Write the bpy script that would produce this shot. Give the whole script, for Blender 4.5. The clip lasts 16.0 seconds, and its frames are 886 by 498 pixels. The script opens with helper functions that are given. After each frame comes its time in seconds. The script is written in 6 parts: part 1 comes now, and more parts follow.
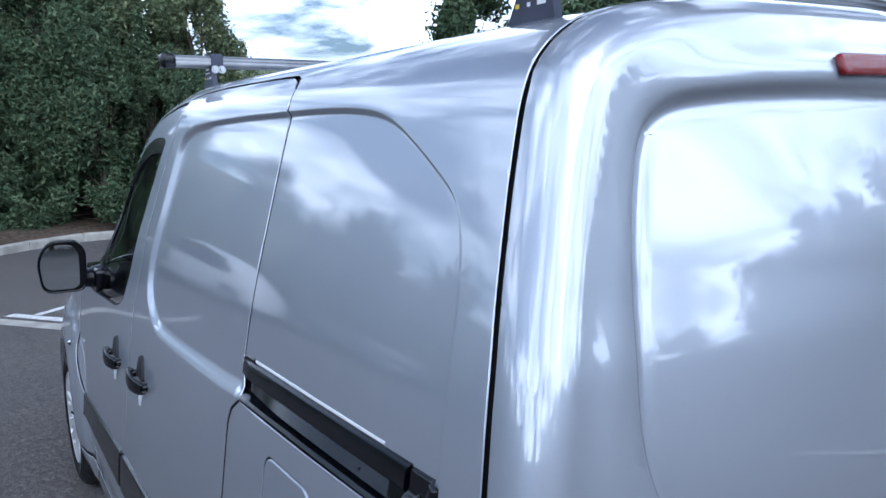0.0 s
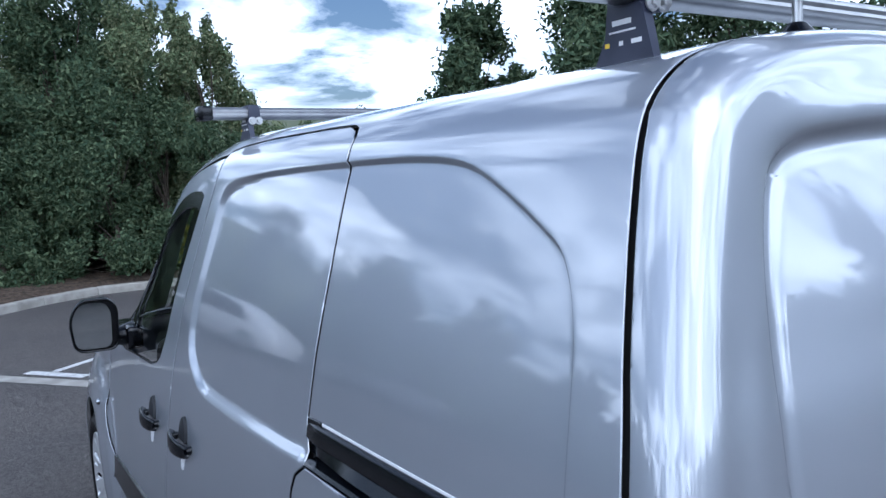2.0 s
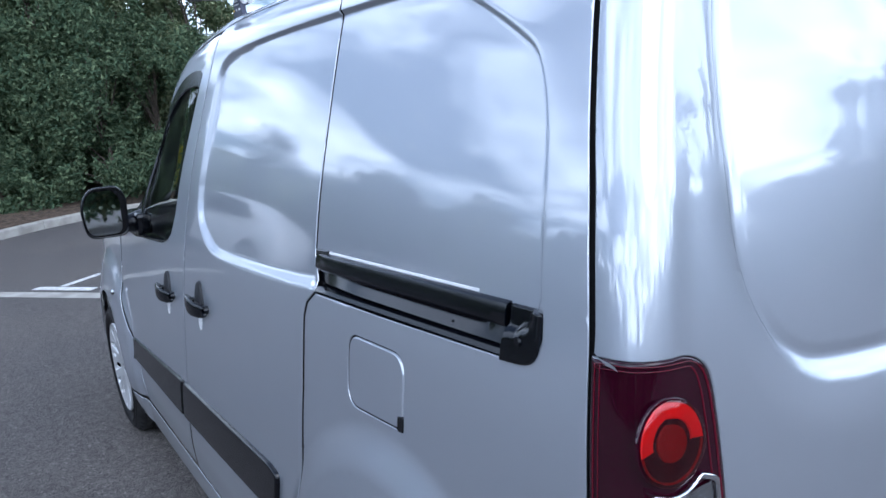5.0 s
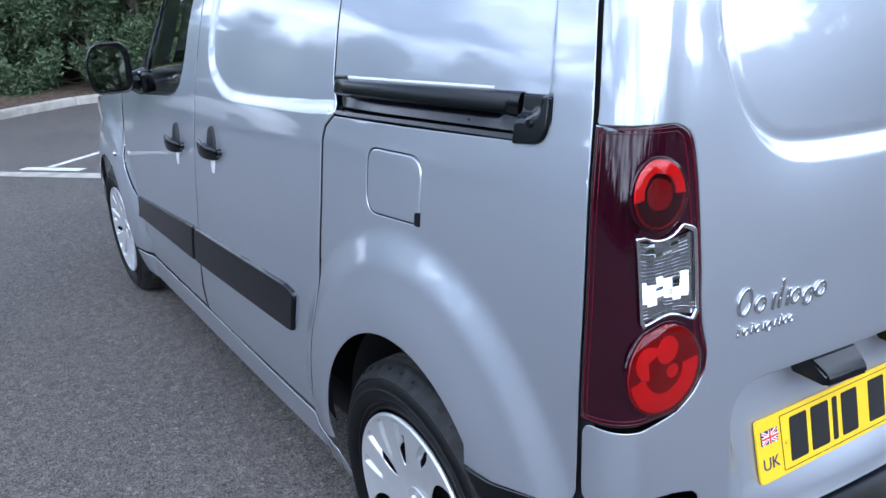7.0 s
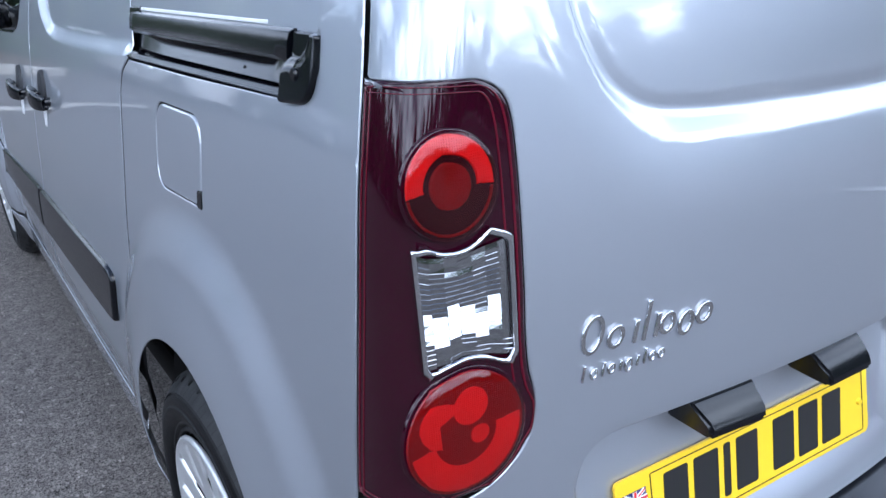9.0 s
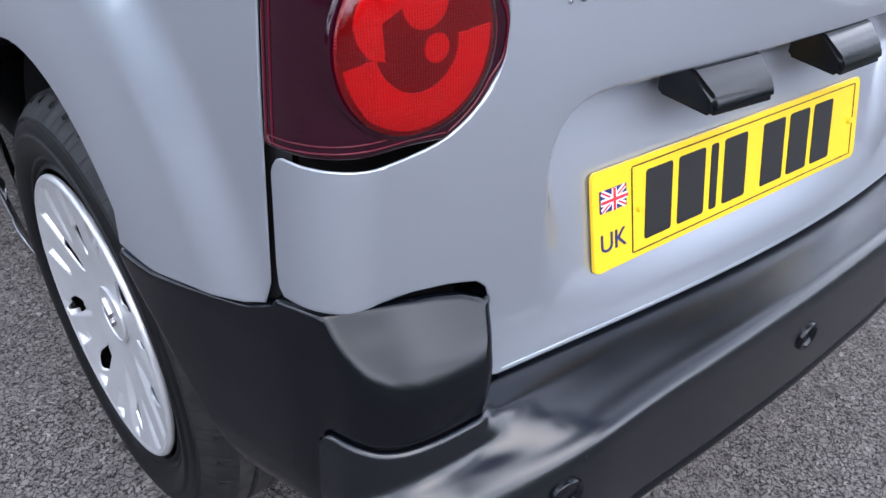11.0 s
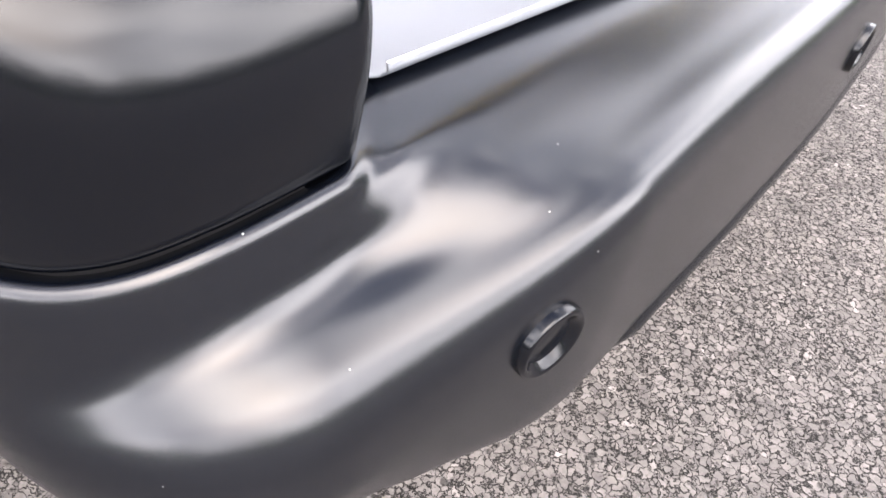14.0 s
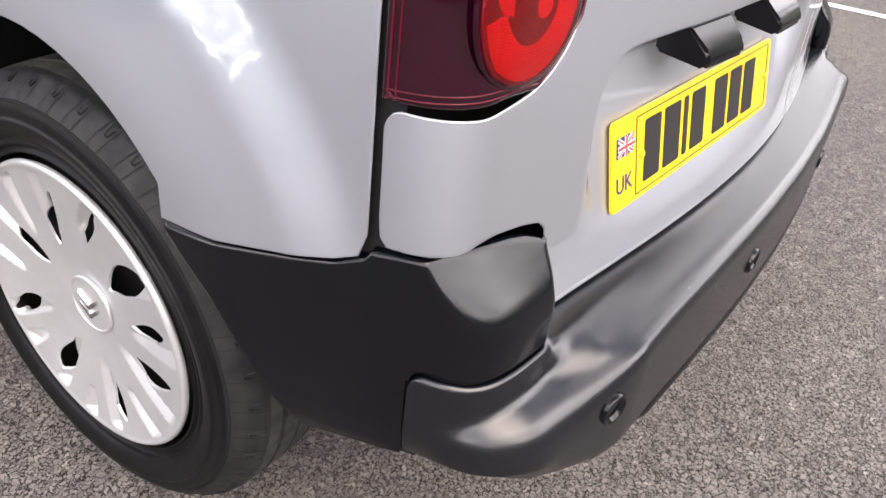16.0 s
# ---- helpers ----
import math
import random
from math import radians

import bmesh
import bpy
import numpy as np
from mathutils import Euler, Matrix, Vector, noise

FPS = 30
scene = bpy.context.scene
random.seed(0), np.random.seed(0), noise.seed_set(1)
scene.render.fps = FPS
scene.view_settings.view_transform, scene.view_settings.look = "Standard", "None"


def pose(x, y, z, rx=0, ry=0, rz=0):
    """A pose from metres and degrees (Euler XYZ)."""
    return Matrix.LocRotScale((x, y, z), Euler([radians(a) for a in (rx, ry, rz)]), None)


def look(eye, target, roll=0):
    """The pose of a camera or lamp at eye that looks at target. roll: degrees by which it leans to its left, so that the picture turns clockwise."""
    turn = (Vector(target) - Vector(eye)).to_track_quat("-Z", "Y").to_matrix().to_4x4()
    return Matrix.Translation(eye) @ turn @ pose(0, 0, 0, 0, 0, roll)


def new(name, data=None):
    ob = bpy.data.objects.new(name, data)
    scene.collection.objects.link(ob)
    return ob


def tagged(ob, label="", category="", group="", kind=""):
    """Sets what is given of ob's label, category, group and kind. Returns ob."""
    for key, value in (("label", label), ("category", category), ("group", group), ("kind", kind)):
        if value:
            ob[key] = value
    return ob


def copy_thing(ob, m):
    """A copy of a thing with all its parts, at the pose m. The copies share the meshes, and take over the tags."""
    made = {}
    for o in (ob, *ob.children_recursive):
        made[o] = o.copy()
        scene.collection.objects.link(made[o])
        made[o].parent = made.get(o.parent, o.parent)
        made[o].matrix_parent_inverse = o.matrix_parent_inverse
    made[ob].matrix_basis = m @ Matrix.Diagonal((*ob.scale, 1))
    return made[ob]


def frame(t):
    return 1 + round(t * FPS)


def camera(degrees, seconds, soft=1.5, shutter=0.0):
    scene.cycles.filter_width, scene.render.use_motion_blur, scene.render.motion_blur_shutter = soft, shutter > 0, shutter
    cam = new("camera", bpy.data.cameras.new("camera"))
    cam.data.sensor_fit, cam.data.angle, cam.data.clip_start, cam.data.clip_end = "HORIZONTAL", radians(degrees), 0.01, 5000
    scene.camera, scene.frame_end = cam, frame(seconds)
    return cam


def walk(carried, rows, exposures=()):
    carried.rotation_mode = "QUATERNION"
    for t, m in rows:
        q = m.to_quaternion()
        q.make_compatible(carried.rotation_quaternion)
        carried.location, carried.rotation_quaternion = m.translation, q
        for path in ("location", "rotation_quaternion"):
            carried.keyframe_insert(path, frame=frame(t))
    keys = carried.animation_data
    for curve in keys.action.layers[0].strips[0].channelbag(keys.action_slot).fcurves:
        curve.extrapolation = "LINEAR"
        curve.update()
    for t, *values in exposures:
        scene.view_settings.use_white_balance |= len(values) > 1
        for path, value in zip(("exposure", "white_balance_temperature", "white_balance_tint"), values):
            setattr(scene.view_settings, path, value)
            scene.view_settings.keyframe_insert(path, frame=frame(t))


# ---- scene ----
cam = camera(60.8, 16.0)
PATH = [
    (0, (-1.24, -1.086, 1.64), (-0.179, 0.581, 1.328), -0.9),
    (0.5, (-1.251, -1.017, 1.696), (-0.219, 0.683, 1.483), -1.0),
    (1, (-1.261, -0.989, 1.691), (-0.227, 0.712, 1.495), -2.0),
    (1.5, (-1.284, -0.976, 1.671), (-0.241, 0.719, 1.473), -2.4),
    (2, (-1.303, -0.966, 1.652), (-0.247, 0.72, 1.45), -2.7),
    (2.5, (-1.303, -0.963, 1.63), (-0.241, 0.718, 1.418), -2.7),
    (3, (-1.316, -0.968, 1.608), (-0.254, 0.711, 1.38), -2.7),
    (5.5, (-1.443, -1.124, 1.476), (-0.404, 0.52, 1.011), -5.1),
    (6, (-1.516, -1.156, 1.445), (-0.466, 0.465, 0.926), -4.8),
    (6.5, (-1.546, -1.188, 1.414), (-0.5, 0.413, 0.828), -4.3),
    (7, (-1.551, -1.209, 1.376), (-0.519, 0.375, 0.726), -3.5),
    (7.5, (-1.538, -1.228, 1.339), (-0.507, 0.337, 0.641), -2.8),
    (8, (-1.392, -1.191, 1.326), (-0.345, 0.354, 0.607), -2.3),
    (10.5, (-1.077, -0.983, 1.135), (0.009, 0.387, 0.163), 0.6),
    (11, (-1.116, -0.976, 1.013), (0.026, 0.257, -0.072), 2.0),
    (11.5, (-1.159, -0.923, 0.907), (0.089, 0.14, -0.239), 3.6),
    (12, (-1.183, -0.908, 0.88), (0.126, 0.062, -0.278), 4.2),
    (12.5, (-1.194, -0.897, 0.877), (0.126, 0.012, -0.32), 5.1),
    (13, (-1.105, -0.871, 0.816), (0.204, -0.034, -0.443), 6.6),
    (13.5, (-0.93, -0.782, 0.692), (0.348, -0.005, -0.636), 7.94286),
    (14, (-0.903, -0.766, 0.661), (0.371, -0.035, -0.697), 8.94286),
    (14.5, (-0.988, -0.77, 0.75), (0.309, -0.036, -0.582), 8.64286),
    (15, (-1.157, -0.802, 0.88), (0.187, -0.046, -0.394), 7.6),
    (15.5, (-1.263, -0.824, 0.938), (0.133, -0.029, -0.253), 6.8),
    (16, (-1.319, -0.847, 0.998), (0.113, 0.029, -0.09), 6.0),
]
LIGHT = [(0.0, -0.53, 5330, 10), (1.0, -0.66, 5330, 10), (3.0, -0.60, 5300, 10), (5.5, -0.24, 5370, 10), (8.0, 0.08, 5440, 10), (10.5, -0.11, 5590, 12), (11.2, 0.31, 6100, 14), (12.0, 0.58, 6740, 16), (12.8, 0.78, 6790, 16), (13.4, 1.02, 6950, 17), (14.2, 1.32, 6900, 16), (14.8, 1.32, 7050, 16), (15.4, 0.90, 7250, 18), (16.0, 0.66, 7280, 18)]
walk(cam, [(t, look(eye, target, roll)) for t, eye, target, roll in PATH], LIGHT)

# ---- world, sun, exposure ----
SUN_EL, SUN_AZ = 46.0, 204.0      # degrees; azimuth clockwise from +y
world = bpy.data.worlds.new("sky")
scene.world = world
world.use_nodes = True


def sky_nodes():
    nt = world.node_tree
    nt.nodes.clear()
    N = nt.nodes.new
    out, bg, sky = N("ShaderNodeOutputWorld"), N("ShaderNodeBackground"), N("ShaderNodeTexSky")
    sky.sky_type, sky.sun_disc = "NISHITA", False
    sky.sun_elevation, sky.sun_rotation = radians(SUN_EL), radians(SUN_AZ)
    sky.air_density, sky.dust_density, sky.ozone_density = 1.0, 2.6, 1.5
    tc, sep = N("ShaderNodeTexCoord"), N("ShaderNodeSeparateXYZ")
    nt.links.new(tc.outputs["Generated"], sep.inputs[0])
    # project the direction on a flat cloud deck
    add = N("ShaderNodeMath"); add.operation = "MAXIMUM"; add.inputs[1].default_value = 0.0
    nt.links.new(sep.outputs["Z"], add.inputs[0])
    add2 = N("ShaderNodeMath"); add2.operation = "ADD"; add2.inputs[1].default_value = 0.22
    nt.links.new(add.outputs[0], add2.inputs[0])
    dx, dy = N("ShaderNodeMath"), N("ShaderNodeMath")
    dx.operation = dy.operation = "DIVIDE"
    nt.links.new(sep.outputs["X"], dx.inputs[0]); nt.links.new(add2.outputs[0], dx.inputs[1])
    nt.links.new(sep.outputs["Y"], dy.inputs[0]); nt.links.new(add2.outputs[0], dy.inputs[1])
    comb = N("ShaderNodeCombineXYZ")
    nt.links.new(dx.outputs[0], comb.inputs[0]); nt.links.new(dy.outputs[0], comb.inputs[1])
    comb.inputs[2].default_value = 3.7
    cl = N("ShaderNodeTexNoise")
    cl.inputs["Scale"].default_value, cl.inputs["Detail"].default_value, cl.inputs["Roughness"].default_value = 1.75, 8.0, 0.58
    cl.inputs["Distortion"].default_value = 0.35
    nt.links.new(comb.outputs[0], cl.inputs["Vector"])
    ramp = N("ShaderNodeValToRGB")
    ramp.color_ramp.elements[0].position, ramp.color_ramp.elements[1].position = 0.415, 0.60
    dot = N("ShaderNodeVectorMath"); dot.operation = "DOT_PRODUCT"
    a, e_ = radians(SUN_AZ), radians(SUN_EL)
    dot.inputs[1].default_value = (math.sin(a) * math.cos(e_), math.cos(a) * math.cos(e_), math.sin(e_))
    nt.links.new(tc.outputs["Generated"], dot.inputs[0])
    # the deck closes up towards the horizon and opens overhead
    cover = N("ShaderNodeMath"); cover.operation = "MULTIPLY_ADD"
    cover.inputs[1].default_value, cover.inputs[2].default_value = -0.16, 0.068
    nt.links.new(sep.outputs["Z"], cover.inputs[0])
    lift = N("ShaderNodeMath"); lift.operation = "ADD"
    nt.links.new(cl.outputs["Fac"], lift.inputs[0]); nt.links.new(cover.outputs[0], lift.inputs[1])
    bank = N("ShaderNodeMath"); bank.operation = "MULTIPLY_ADD"
    bank.inputs[1].default_value = 0.045
    south = N("ShaderNodeVectorMath"); south.operation = "DOT_PRODUCT"
    south.inputs[1].default_value = (0.20, -0.80, 0.56)      # most of the cloud stands in the south
    nt.links.new(tc.outputs["Generated"], south.inputs[0])
    nt.links.new(south.outputs["Value"], bank.inputs[0]); nt.links.new(lift.outputs[0], bank.inputs[2])
    nt.links.new(bank.outputs[0], ramp.inputs[0])
    shade = N("ShaderNodeTexNoise")
    shade.inputs["Scale"].default_value, shade.inputs["Detail"].default_value = 3.2, 5.0
    nt.links.new(comb.outputs[0], shade.inputs["Vector"])
    sr = N("ShaderNodeValToRGB")
    sr.color_ramp.elements[0].color, sr.color_ramp.elements[1].color = (8.4, 9.2, 10.6, 1), (19.8, 20.3, 21.2, 1)
    sr.color_ramp.elements[0].position, sr.color_ramp.elements[1].position = 0.3, 0.65
    nt.links.new(shade.outputs["Fac"], sr.inputs[0])
    # clouds are brighter towards the sun that they veil
    glow = N("ShaderNodeMapRange"); glow.interpolation_type = "SMOOTHSTEP"
    glow.inputs["From Min"].default_value, glow.inputs["From Max"].default_value = -0.35, 1.0
    glow.inputs["To Min"].default_value, glow.inputs["To Max"].default_value = 1.60, 1.95
    nt.links.new(dot.outputs["Value"], glow.inputs["Value"])
    lit = N("ShaderNodeVectorMath"); lit.operation = "SCALE"
    nt.links.new(sr.outputs[0], lit.inputs[0]); nt.links.new(glow.outputs[0], lit.inputs["Scale"])
    mix = N("ShaderNodeMixRGB")
    nt.links.new(ramp.outputs[0], mix.inputs[0]); nt.links.new(sky.outputs[0], mix.inputs[1]); nt.links.new(lit.outputs[0], mix.inputs[2])
    nt.links.new(mix.outputs[0], bg.inputs[0])
    bg.inputs[1].default_value = 0.15
    nt.links.new(bg.outputs[0], out.inputs[0])


sky_nodes()
sun = new("sun", bpy.data.lights.new("sun", "SUN"))
sun.data.energy, sun.data.angle, sun.data.color = 1.0, radians(46.0), (1.0, 0.955, 0.89)
_az, _el = radians(SUN_AZ), radians(SUN_EL)
sun.matrix_world = look((0, 0, 8), (-math.sin(_az) * math.cos(_el), -math.cos(_az) * math.cos(_el), 8 - math.sin(_el)))


# ---- materials ----
def mat(name, color, rough=0.5, metal=0.0, coat=0.0, **extra):
    m = bpy.data.materials.new(name)
    m.use_nodes = True
    b = m.node_tree.nodes["Principled BSDF"]
    b.inputs["Base Color"].default_value = (*color, 1)
    b.inputs["Roughness"].default_value, b.inputs["Metallic"].default_value = rough, metal
    b.inputs["Coat Weight"].default_value = coat
    b.inputs["Coat Roughness"].default_value = 0.03
    for k, v in extra.items():
        b.inputs[k.replace("_", " ")].default_value = v
    return m


def vary(m, c1, c2, scale, detail=6.0, rough=None, bump=0.0, bump_scale=None, lo=0.35, hi=0.65, dist=0.01):
    """Two-scale noise between two colours, roughness variation and a fine bump."""
    nt = m.node_tree
    b = nt.nodes["Principled BSDF"]
    tc = nt.nodes.new("ShaderNodeTexCoord")
    n1, n2 = nt.nodes.new("ShaderNodeTexNoise"), nt.nodes.new("ShaderNodeTexNoise")
    n1.inputs["Scale"].default_value, n1.inputs["Detail"].default_value = scale, detail
    n2.inputs["Scale"].default_value, n2.inputs["Detail"].default_value = bump_scale or scale * 9, 4.0
    nt.links.new(tc.outputs["Object"], n1.inputs["Vector"]); nt.links.new(tc.outputs["Object"], n2.inputs["Vector"])
    r = nt.nodes.new("ShaderNodeValToRGB")
    r.color_ramp.elements[0].position, r.color_ramp.elements[1].position = lo, hi
    r.color_ramp.elements[0].color, r.color_ramp.elements[1].color = (*c1, 1), (*c2, 1)
    nt.links.new(n1.outputs["Fac"], r.inputs[0])
    nt.links.new(r.outputs[0], b.inputs["Base Color"])
    if rough:
        mr = nt.nodes.new("ShaderNodeMapRange")
        mr.inputs["To Min"].default_value, mr.inputs["To Max"].default_value = rough
        nt.links.new(n2.outputs["Fac"], mr.inputs["Value"]); nt.links.new(mr.outputs[0], b.inputs["Roughness"])
    if bump:
        bp = nt.nodes.new("ShaderNodeBump")
        bp.inputs["Strength"].default_value, bp.inputs["Distance"].default_value = bump, dist
        nt.links.new(n2.outputs["Fac"], bp.inputs["Height"]); nt.links.new(bp.outputs[0], b.inputs["Normal"])
    return m


PAINT = vary(mat("silver_paint", (0.5, 0.53, 0.58), 0.31, 0.75, 1.0, Coat_IOR=2.2, Coat_Roughness=0.04), (0.405, 0.432, 0.482), (0.423, 0.450, 0.500), 2.5, rough=(0.43, 0.47), bump_scale=5)
PLASTIC = vary(mat("black_plastic", (0.02, 0.02, 0.022), 0.45, Specular_IOR_Level=0.46), (0.0012, 0.0017, 0.0032), (0.0020, 0.0026, 0.0044), 7, rough=(0.17, 0.20), bump=0.03, bump_scale=1400, dist=0.0006)
BUMPER = vary(mat("bumper_plastic", (0.03, 0.03, 0.03), 0.42, Specular_IOR_Level=0.82), (0.0012, 0.0021, 0.0042), (0.0024, 0.0034, 0.0060), 9, rough=(0.24, 0.28), bump=0.035, bump_scale=1100, dist=0.0006)


def dusty(m, scale, size, amount):
    """Sparse pale dust specks over a dark plastic."""
    nt = m.node_tree
    b = nt.nodes["Principled BSDF"]
    src = b.inputs["Base Color"].links[0].from_socket
    tc, v, sep = nt.nodes.new("ShaderNodeTexCoord"), nt.nodes.new("ShaderNodeTexVoronoi"), nt.nodes.new("ShaderNodeSeparateColor")
    v.inputs["Scale"].default_value = scale
    nt.links.new(tc.outputs["Object"], v.inputs["Vector"]); nt.links.new(v.outputs["Color"], sep.inputs[0])
    lt, gt, mul, mix = nt.nodes.new("ShaderNodeMath"), nt.nodes.new("ShaderNodeMath"), nt.nodes.new("ShaderNodeMath"), nt.nodes.new("ShaderNodeMixRGB")
    lt.operation, gt.operation, mul.operation = "LESS_THAN", "GREATER_THAN", "MULTIPLY"
    lt.inputs[1].default_value, gt.inputs[1].default_value = size, 1 - amount
    nt.links.new(v.outputs["Distance"], lt.inputs[0]); nt.links.new(sep.outputs[0], gt.inputs[0])
    nt.links.new(lt.outputs[0], mul.inputs[0]); nt.links.new(gt.outputs[0], mul.inputs[1])
    mix.inputs[2].default_value = (.30, .29, .27, 1)
    nt.links.new(mul.outputs[0], mix.inputs[0]); nt.links.new(src, mix.inputs[1])
    nt.links.new(mix.outputs[0], b.inputs["Base Color"])


dusty(PLASTIC, 110, .036, .10)
dusty(BUMPER, 110, .040, .16)
GAP = mat("gap_black", (0.006, 0.006, 0.007), 0.8)
RUBBER = vary(mat("tyre_rubber", (0.02, 0.02, 0.02), 0.5, Specular_IOR_Level=0.2), (0.0030, 0.0032, 0.004), (0.006, 0.0063, 0.007), 30, rough=(0.36, 0.5), bump=0.2, bump_scale=500, dist=0.001)
TREAD = vary(mat("tyre_tread", (0.07, 0.066, 0.06), 0.85), (0.020, 0.0198, 0.0195), (0.046, 0.044, 0.041), 40, rough=(0.7, 0.9), bump=0.3, bump_scale=600, dist=0.001)
SHOULDER = vary(mat("tyre_shoulder", (0.03, 0.03, 0.03), 0.6, Specular_IOR_Level=0.3), (0.009, 0.0093, 0.0102), (0.022, 0.0222, 0.0230), 35, rough=(0.5, 0.65), bump=0.2, bump_scale=500, dist=0.001)
TRIM = vary(mat("wheel_silver", (0.5, 0.51, 0.52), 0.36, 0.6, 0.2), (0.60, 0.61, 0.625), (0.65, 0.66, 0.675), 20, rough=(0.30, 0.36), bump_scale=400)
CHROME = mat("chrome", (0.72, 0.73, 0.75), 0.1, 1.0)
ALU = vary(mat("aluminium", (0.62, 0.62, 0.62), 0.3, 1.0), (0.33, 0.33, 0.335), (0.43, 0.43, 0.425), 12, rough=(0.26, 0.42), bump_scale=120)
STEEL = mat("zinc_bolt", (0.55, 0.55, 0.55), 0.28, 1.0)
FOOTBLUE = vary(mat("bracket_navy", (0.03, 0.035, 0.06), 0.45), (0.022, 0.026, 0.05), (0.04, 0.045, 0.075), 15, rough=(0.4, 0.55), bump=0.1, bump_scale=700, dist=0.001)
LAMPDARK = mat("lamp_dark_red", (0.019, 0.0010, 0.0062), 0.035)
LAMPEDGE = mat("lamp_edge_red", (0.075, 0.0020, 0.010), 0.15)
LAMPRED = mat("lamp_red", (0.66, 0.012, 0.014), 0.2, 0.0, 0.6, Specular_IOR_Level=0.2)
LAMPRED2 = mat("lamp_deep_red", (0.17, 0.0015, 0.004), 0.2, 0.0, 0.6, Specular_IOR_Level=0.2)
for _m, _s in ((LAMPRED, 420), (LAMPRED2, 420)):
    _nt = _m.node_tree
    _v, _b, _c = _nt.nodes.new("ShaderNodeTexVoronoi"), _nt.nodes.new("ShaderNodeBump"), _nt.nodes.new("ShaderNodeTexCoord")
    _v.inputs["Scale"].default_value = _s
    _v.inputs["Randomness"].default_value = 0.15
    _b.inputs["Strength"].default_value, _b.inputs["Distance"].default_value = 0.5, 0.002
    _nt.links.new(_c.outputs["Object"], _v.inputs["Vector"]); _nt.links.new(_v.outputs["Distance"], _b.inputs["Height"])
    _nt.links.new(_b.outputs[0], _nt.nodes["Principled BSDF"].inputs["Normal"])
LENSRED = mat("lens_clear_red", (0.9, 0.2, 0.2), 0.0)
_nt = LENSRED.node_tree
_nt.nodes.remove(_nt.nodes["Principled BSDF"])
_tr, _gl, _mx, _fr = [_nt.nodes.new("ShaderNode" + k) for k in ("BsdfTransparent", "BsdfGlossy", "MixShader", "Fresnel")]
_tr.inputs["Color"].default_value = (0.92, 0.42, 0.44, 1)
_gl.inputs["Roughness"].default_value = 0.04
_fr.inputs["IOR"].default_value = 1.55
_nt.links.new(_fr.outputs[0], _mx.inputs[0]); _nt.links.new(_tr.outputs[0], _mx.inputs[1]); _nt.links.new(_gl.outputs[0], _mx.inputs[2])
_nt.links.new(_mx.outputs[0], _nt.nodes["Material Output"].inputs[0])
CLEARREF = mat("lamp_reflector", (0.50, 0.51, 0.53), 0.10, 1.0)
YELLOW = mat("plate_yellow", (0.85, 0.56, 0.012), 0.35, 0.0, 0.5)
BLACKINK = mat("ink_black", (0.012, 0.012, 0.012), 0.5)
NAVYINK = mat("ink_navy", (0.015, 0.02, 0.12), 0.5)
REDINK = mat("ink_red", (0.6, 0.02, 0.03), 0.5)
WHITEINK = mat("ink_white", (0.8, 0.8, 0.8), 0.5)
MIRROR = mat("mirror_glass", (0.56, 0.59, 0.60), 0.02, 1.0)
CABIN = vary(mat("cabin_grey", (0.03, 0.03, 0.032), 0.8), (0.022, 0.022, 0.025), (0.045, 0.045, 0.047), 6)
GLASS = mat("window_glass", (0.9, 0.95, 0.93), 0.0, Transmission_Weight=1.0, IOR=1.1)
_nt = GLASS.node_tree
_nt.nodes.remove(_nt.nodes["Principled BSDF"])
_tr, _gl, _mx, _fr = [_nt.nodes.new("ShaderNode" + k) for k in ("BsdfTransparent", "BsdfGlossy", "MixShader", "Fresnel")]
_tr.inputs["Color"].default_value = (0.76, 0.80, 0.79, 1)
_gl.inputs["Roughness"].default_value = 0.01
_fr.inputs["IOR"].default_value = 1.5
_nt.links.new(_fr.outputs[0], _mx.inputs[0]); _nt.links.new(_tr.outputs[0], _mx.inputs[1]); _nt.links.new(_gl.outputs[0], _mx.inputs[2])
_nt.links.new(_mx.outputs[0], _nt.nodes["Material Output"].inputs[0])


# ---- mesh helpers ----
def ob_mesh(name, verts, faces, material, parent=None, label="", smooth=True, normals=None):
    me = bpy.data.meshes.new(name)
    me.from_pydata([tuple(map(float, v)) for v in verts], [], [tuple(map(int, f)) for f in faces])
    if material:
        for mm in (material if isinstance(material, (list, tuple)) else [material]):
            me.materials.append(mm)
    me.polygons.foreach_set("use_smooth", [smooth] * len(me.polygons))
    if normals is not None:
        me.normals_split_custom_set_from_vertices([tuple(map(float, n)) for n in normals])
    ob = new(name, me)
    if parent:
        ob.parent = parent
    if label:
        ob["label"] = label
    return ob


def part(name, bm, material, parent=None, label="", smooth=True):
    me = bpy.data.meshes.new(name)
    bmesh.ops.recalc_face_normals(bm, faces=bm.faces)
    bm.to_mesh(me)
    bm.free()
    for mm in (material if isinstance(material, (list, tuple)) else [material]):
        me.materials.append(mm)
    me.polygons.foreach_set("use_smooth", [smooth] * len(me.polygons))
    if smooth:
        me.set_sharp_from_angle(angle=radians(40))
    ob = new(name, me)
    if parent:
        ob.parent = parent
    if label:
        ob["label"] = label
    return ob


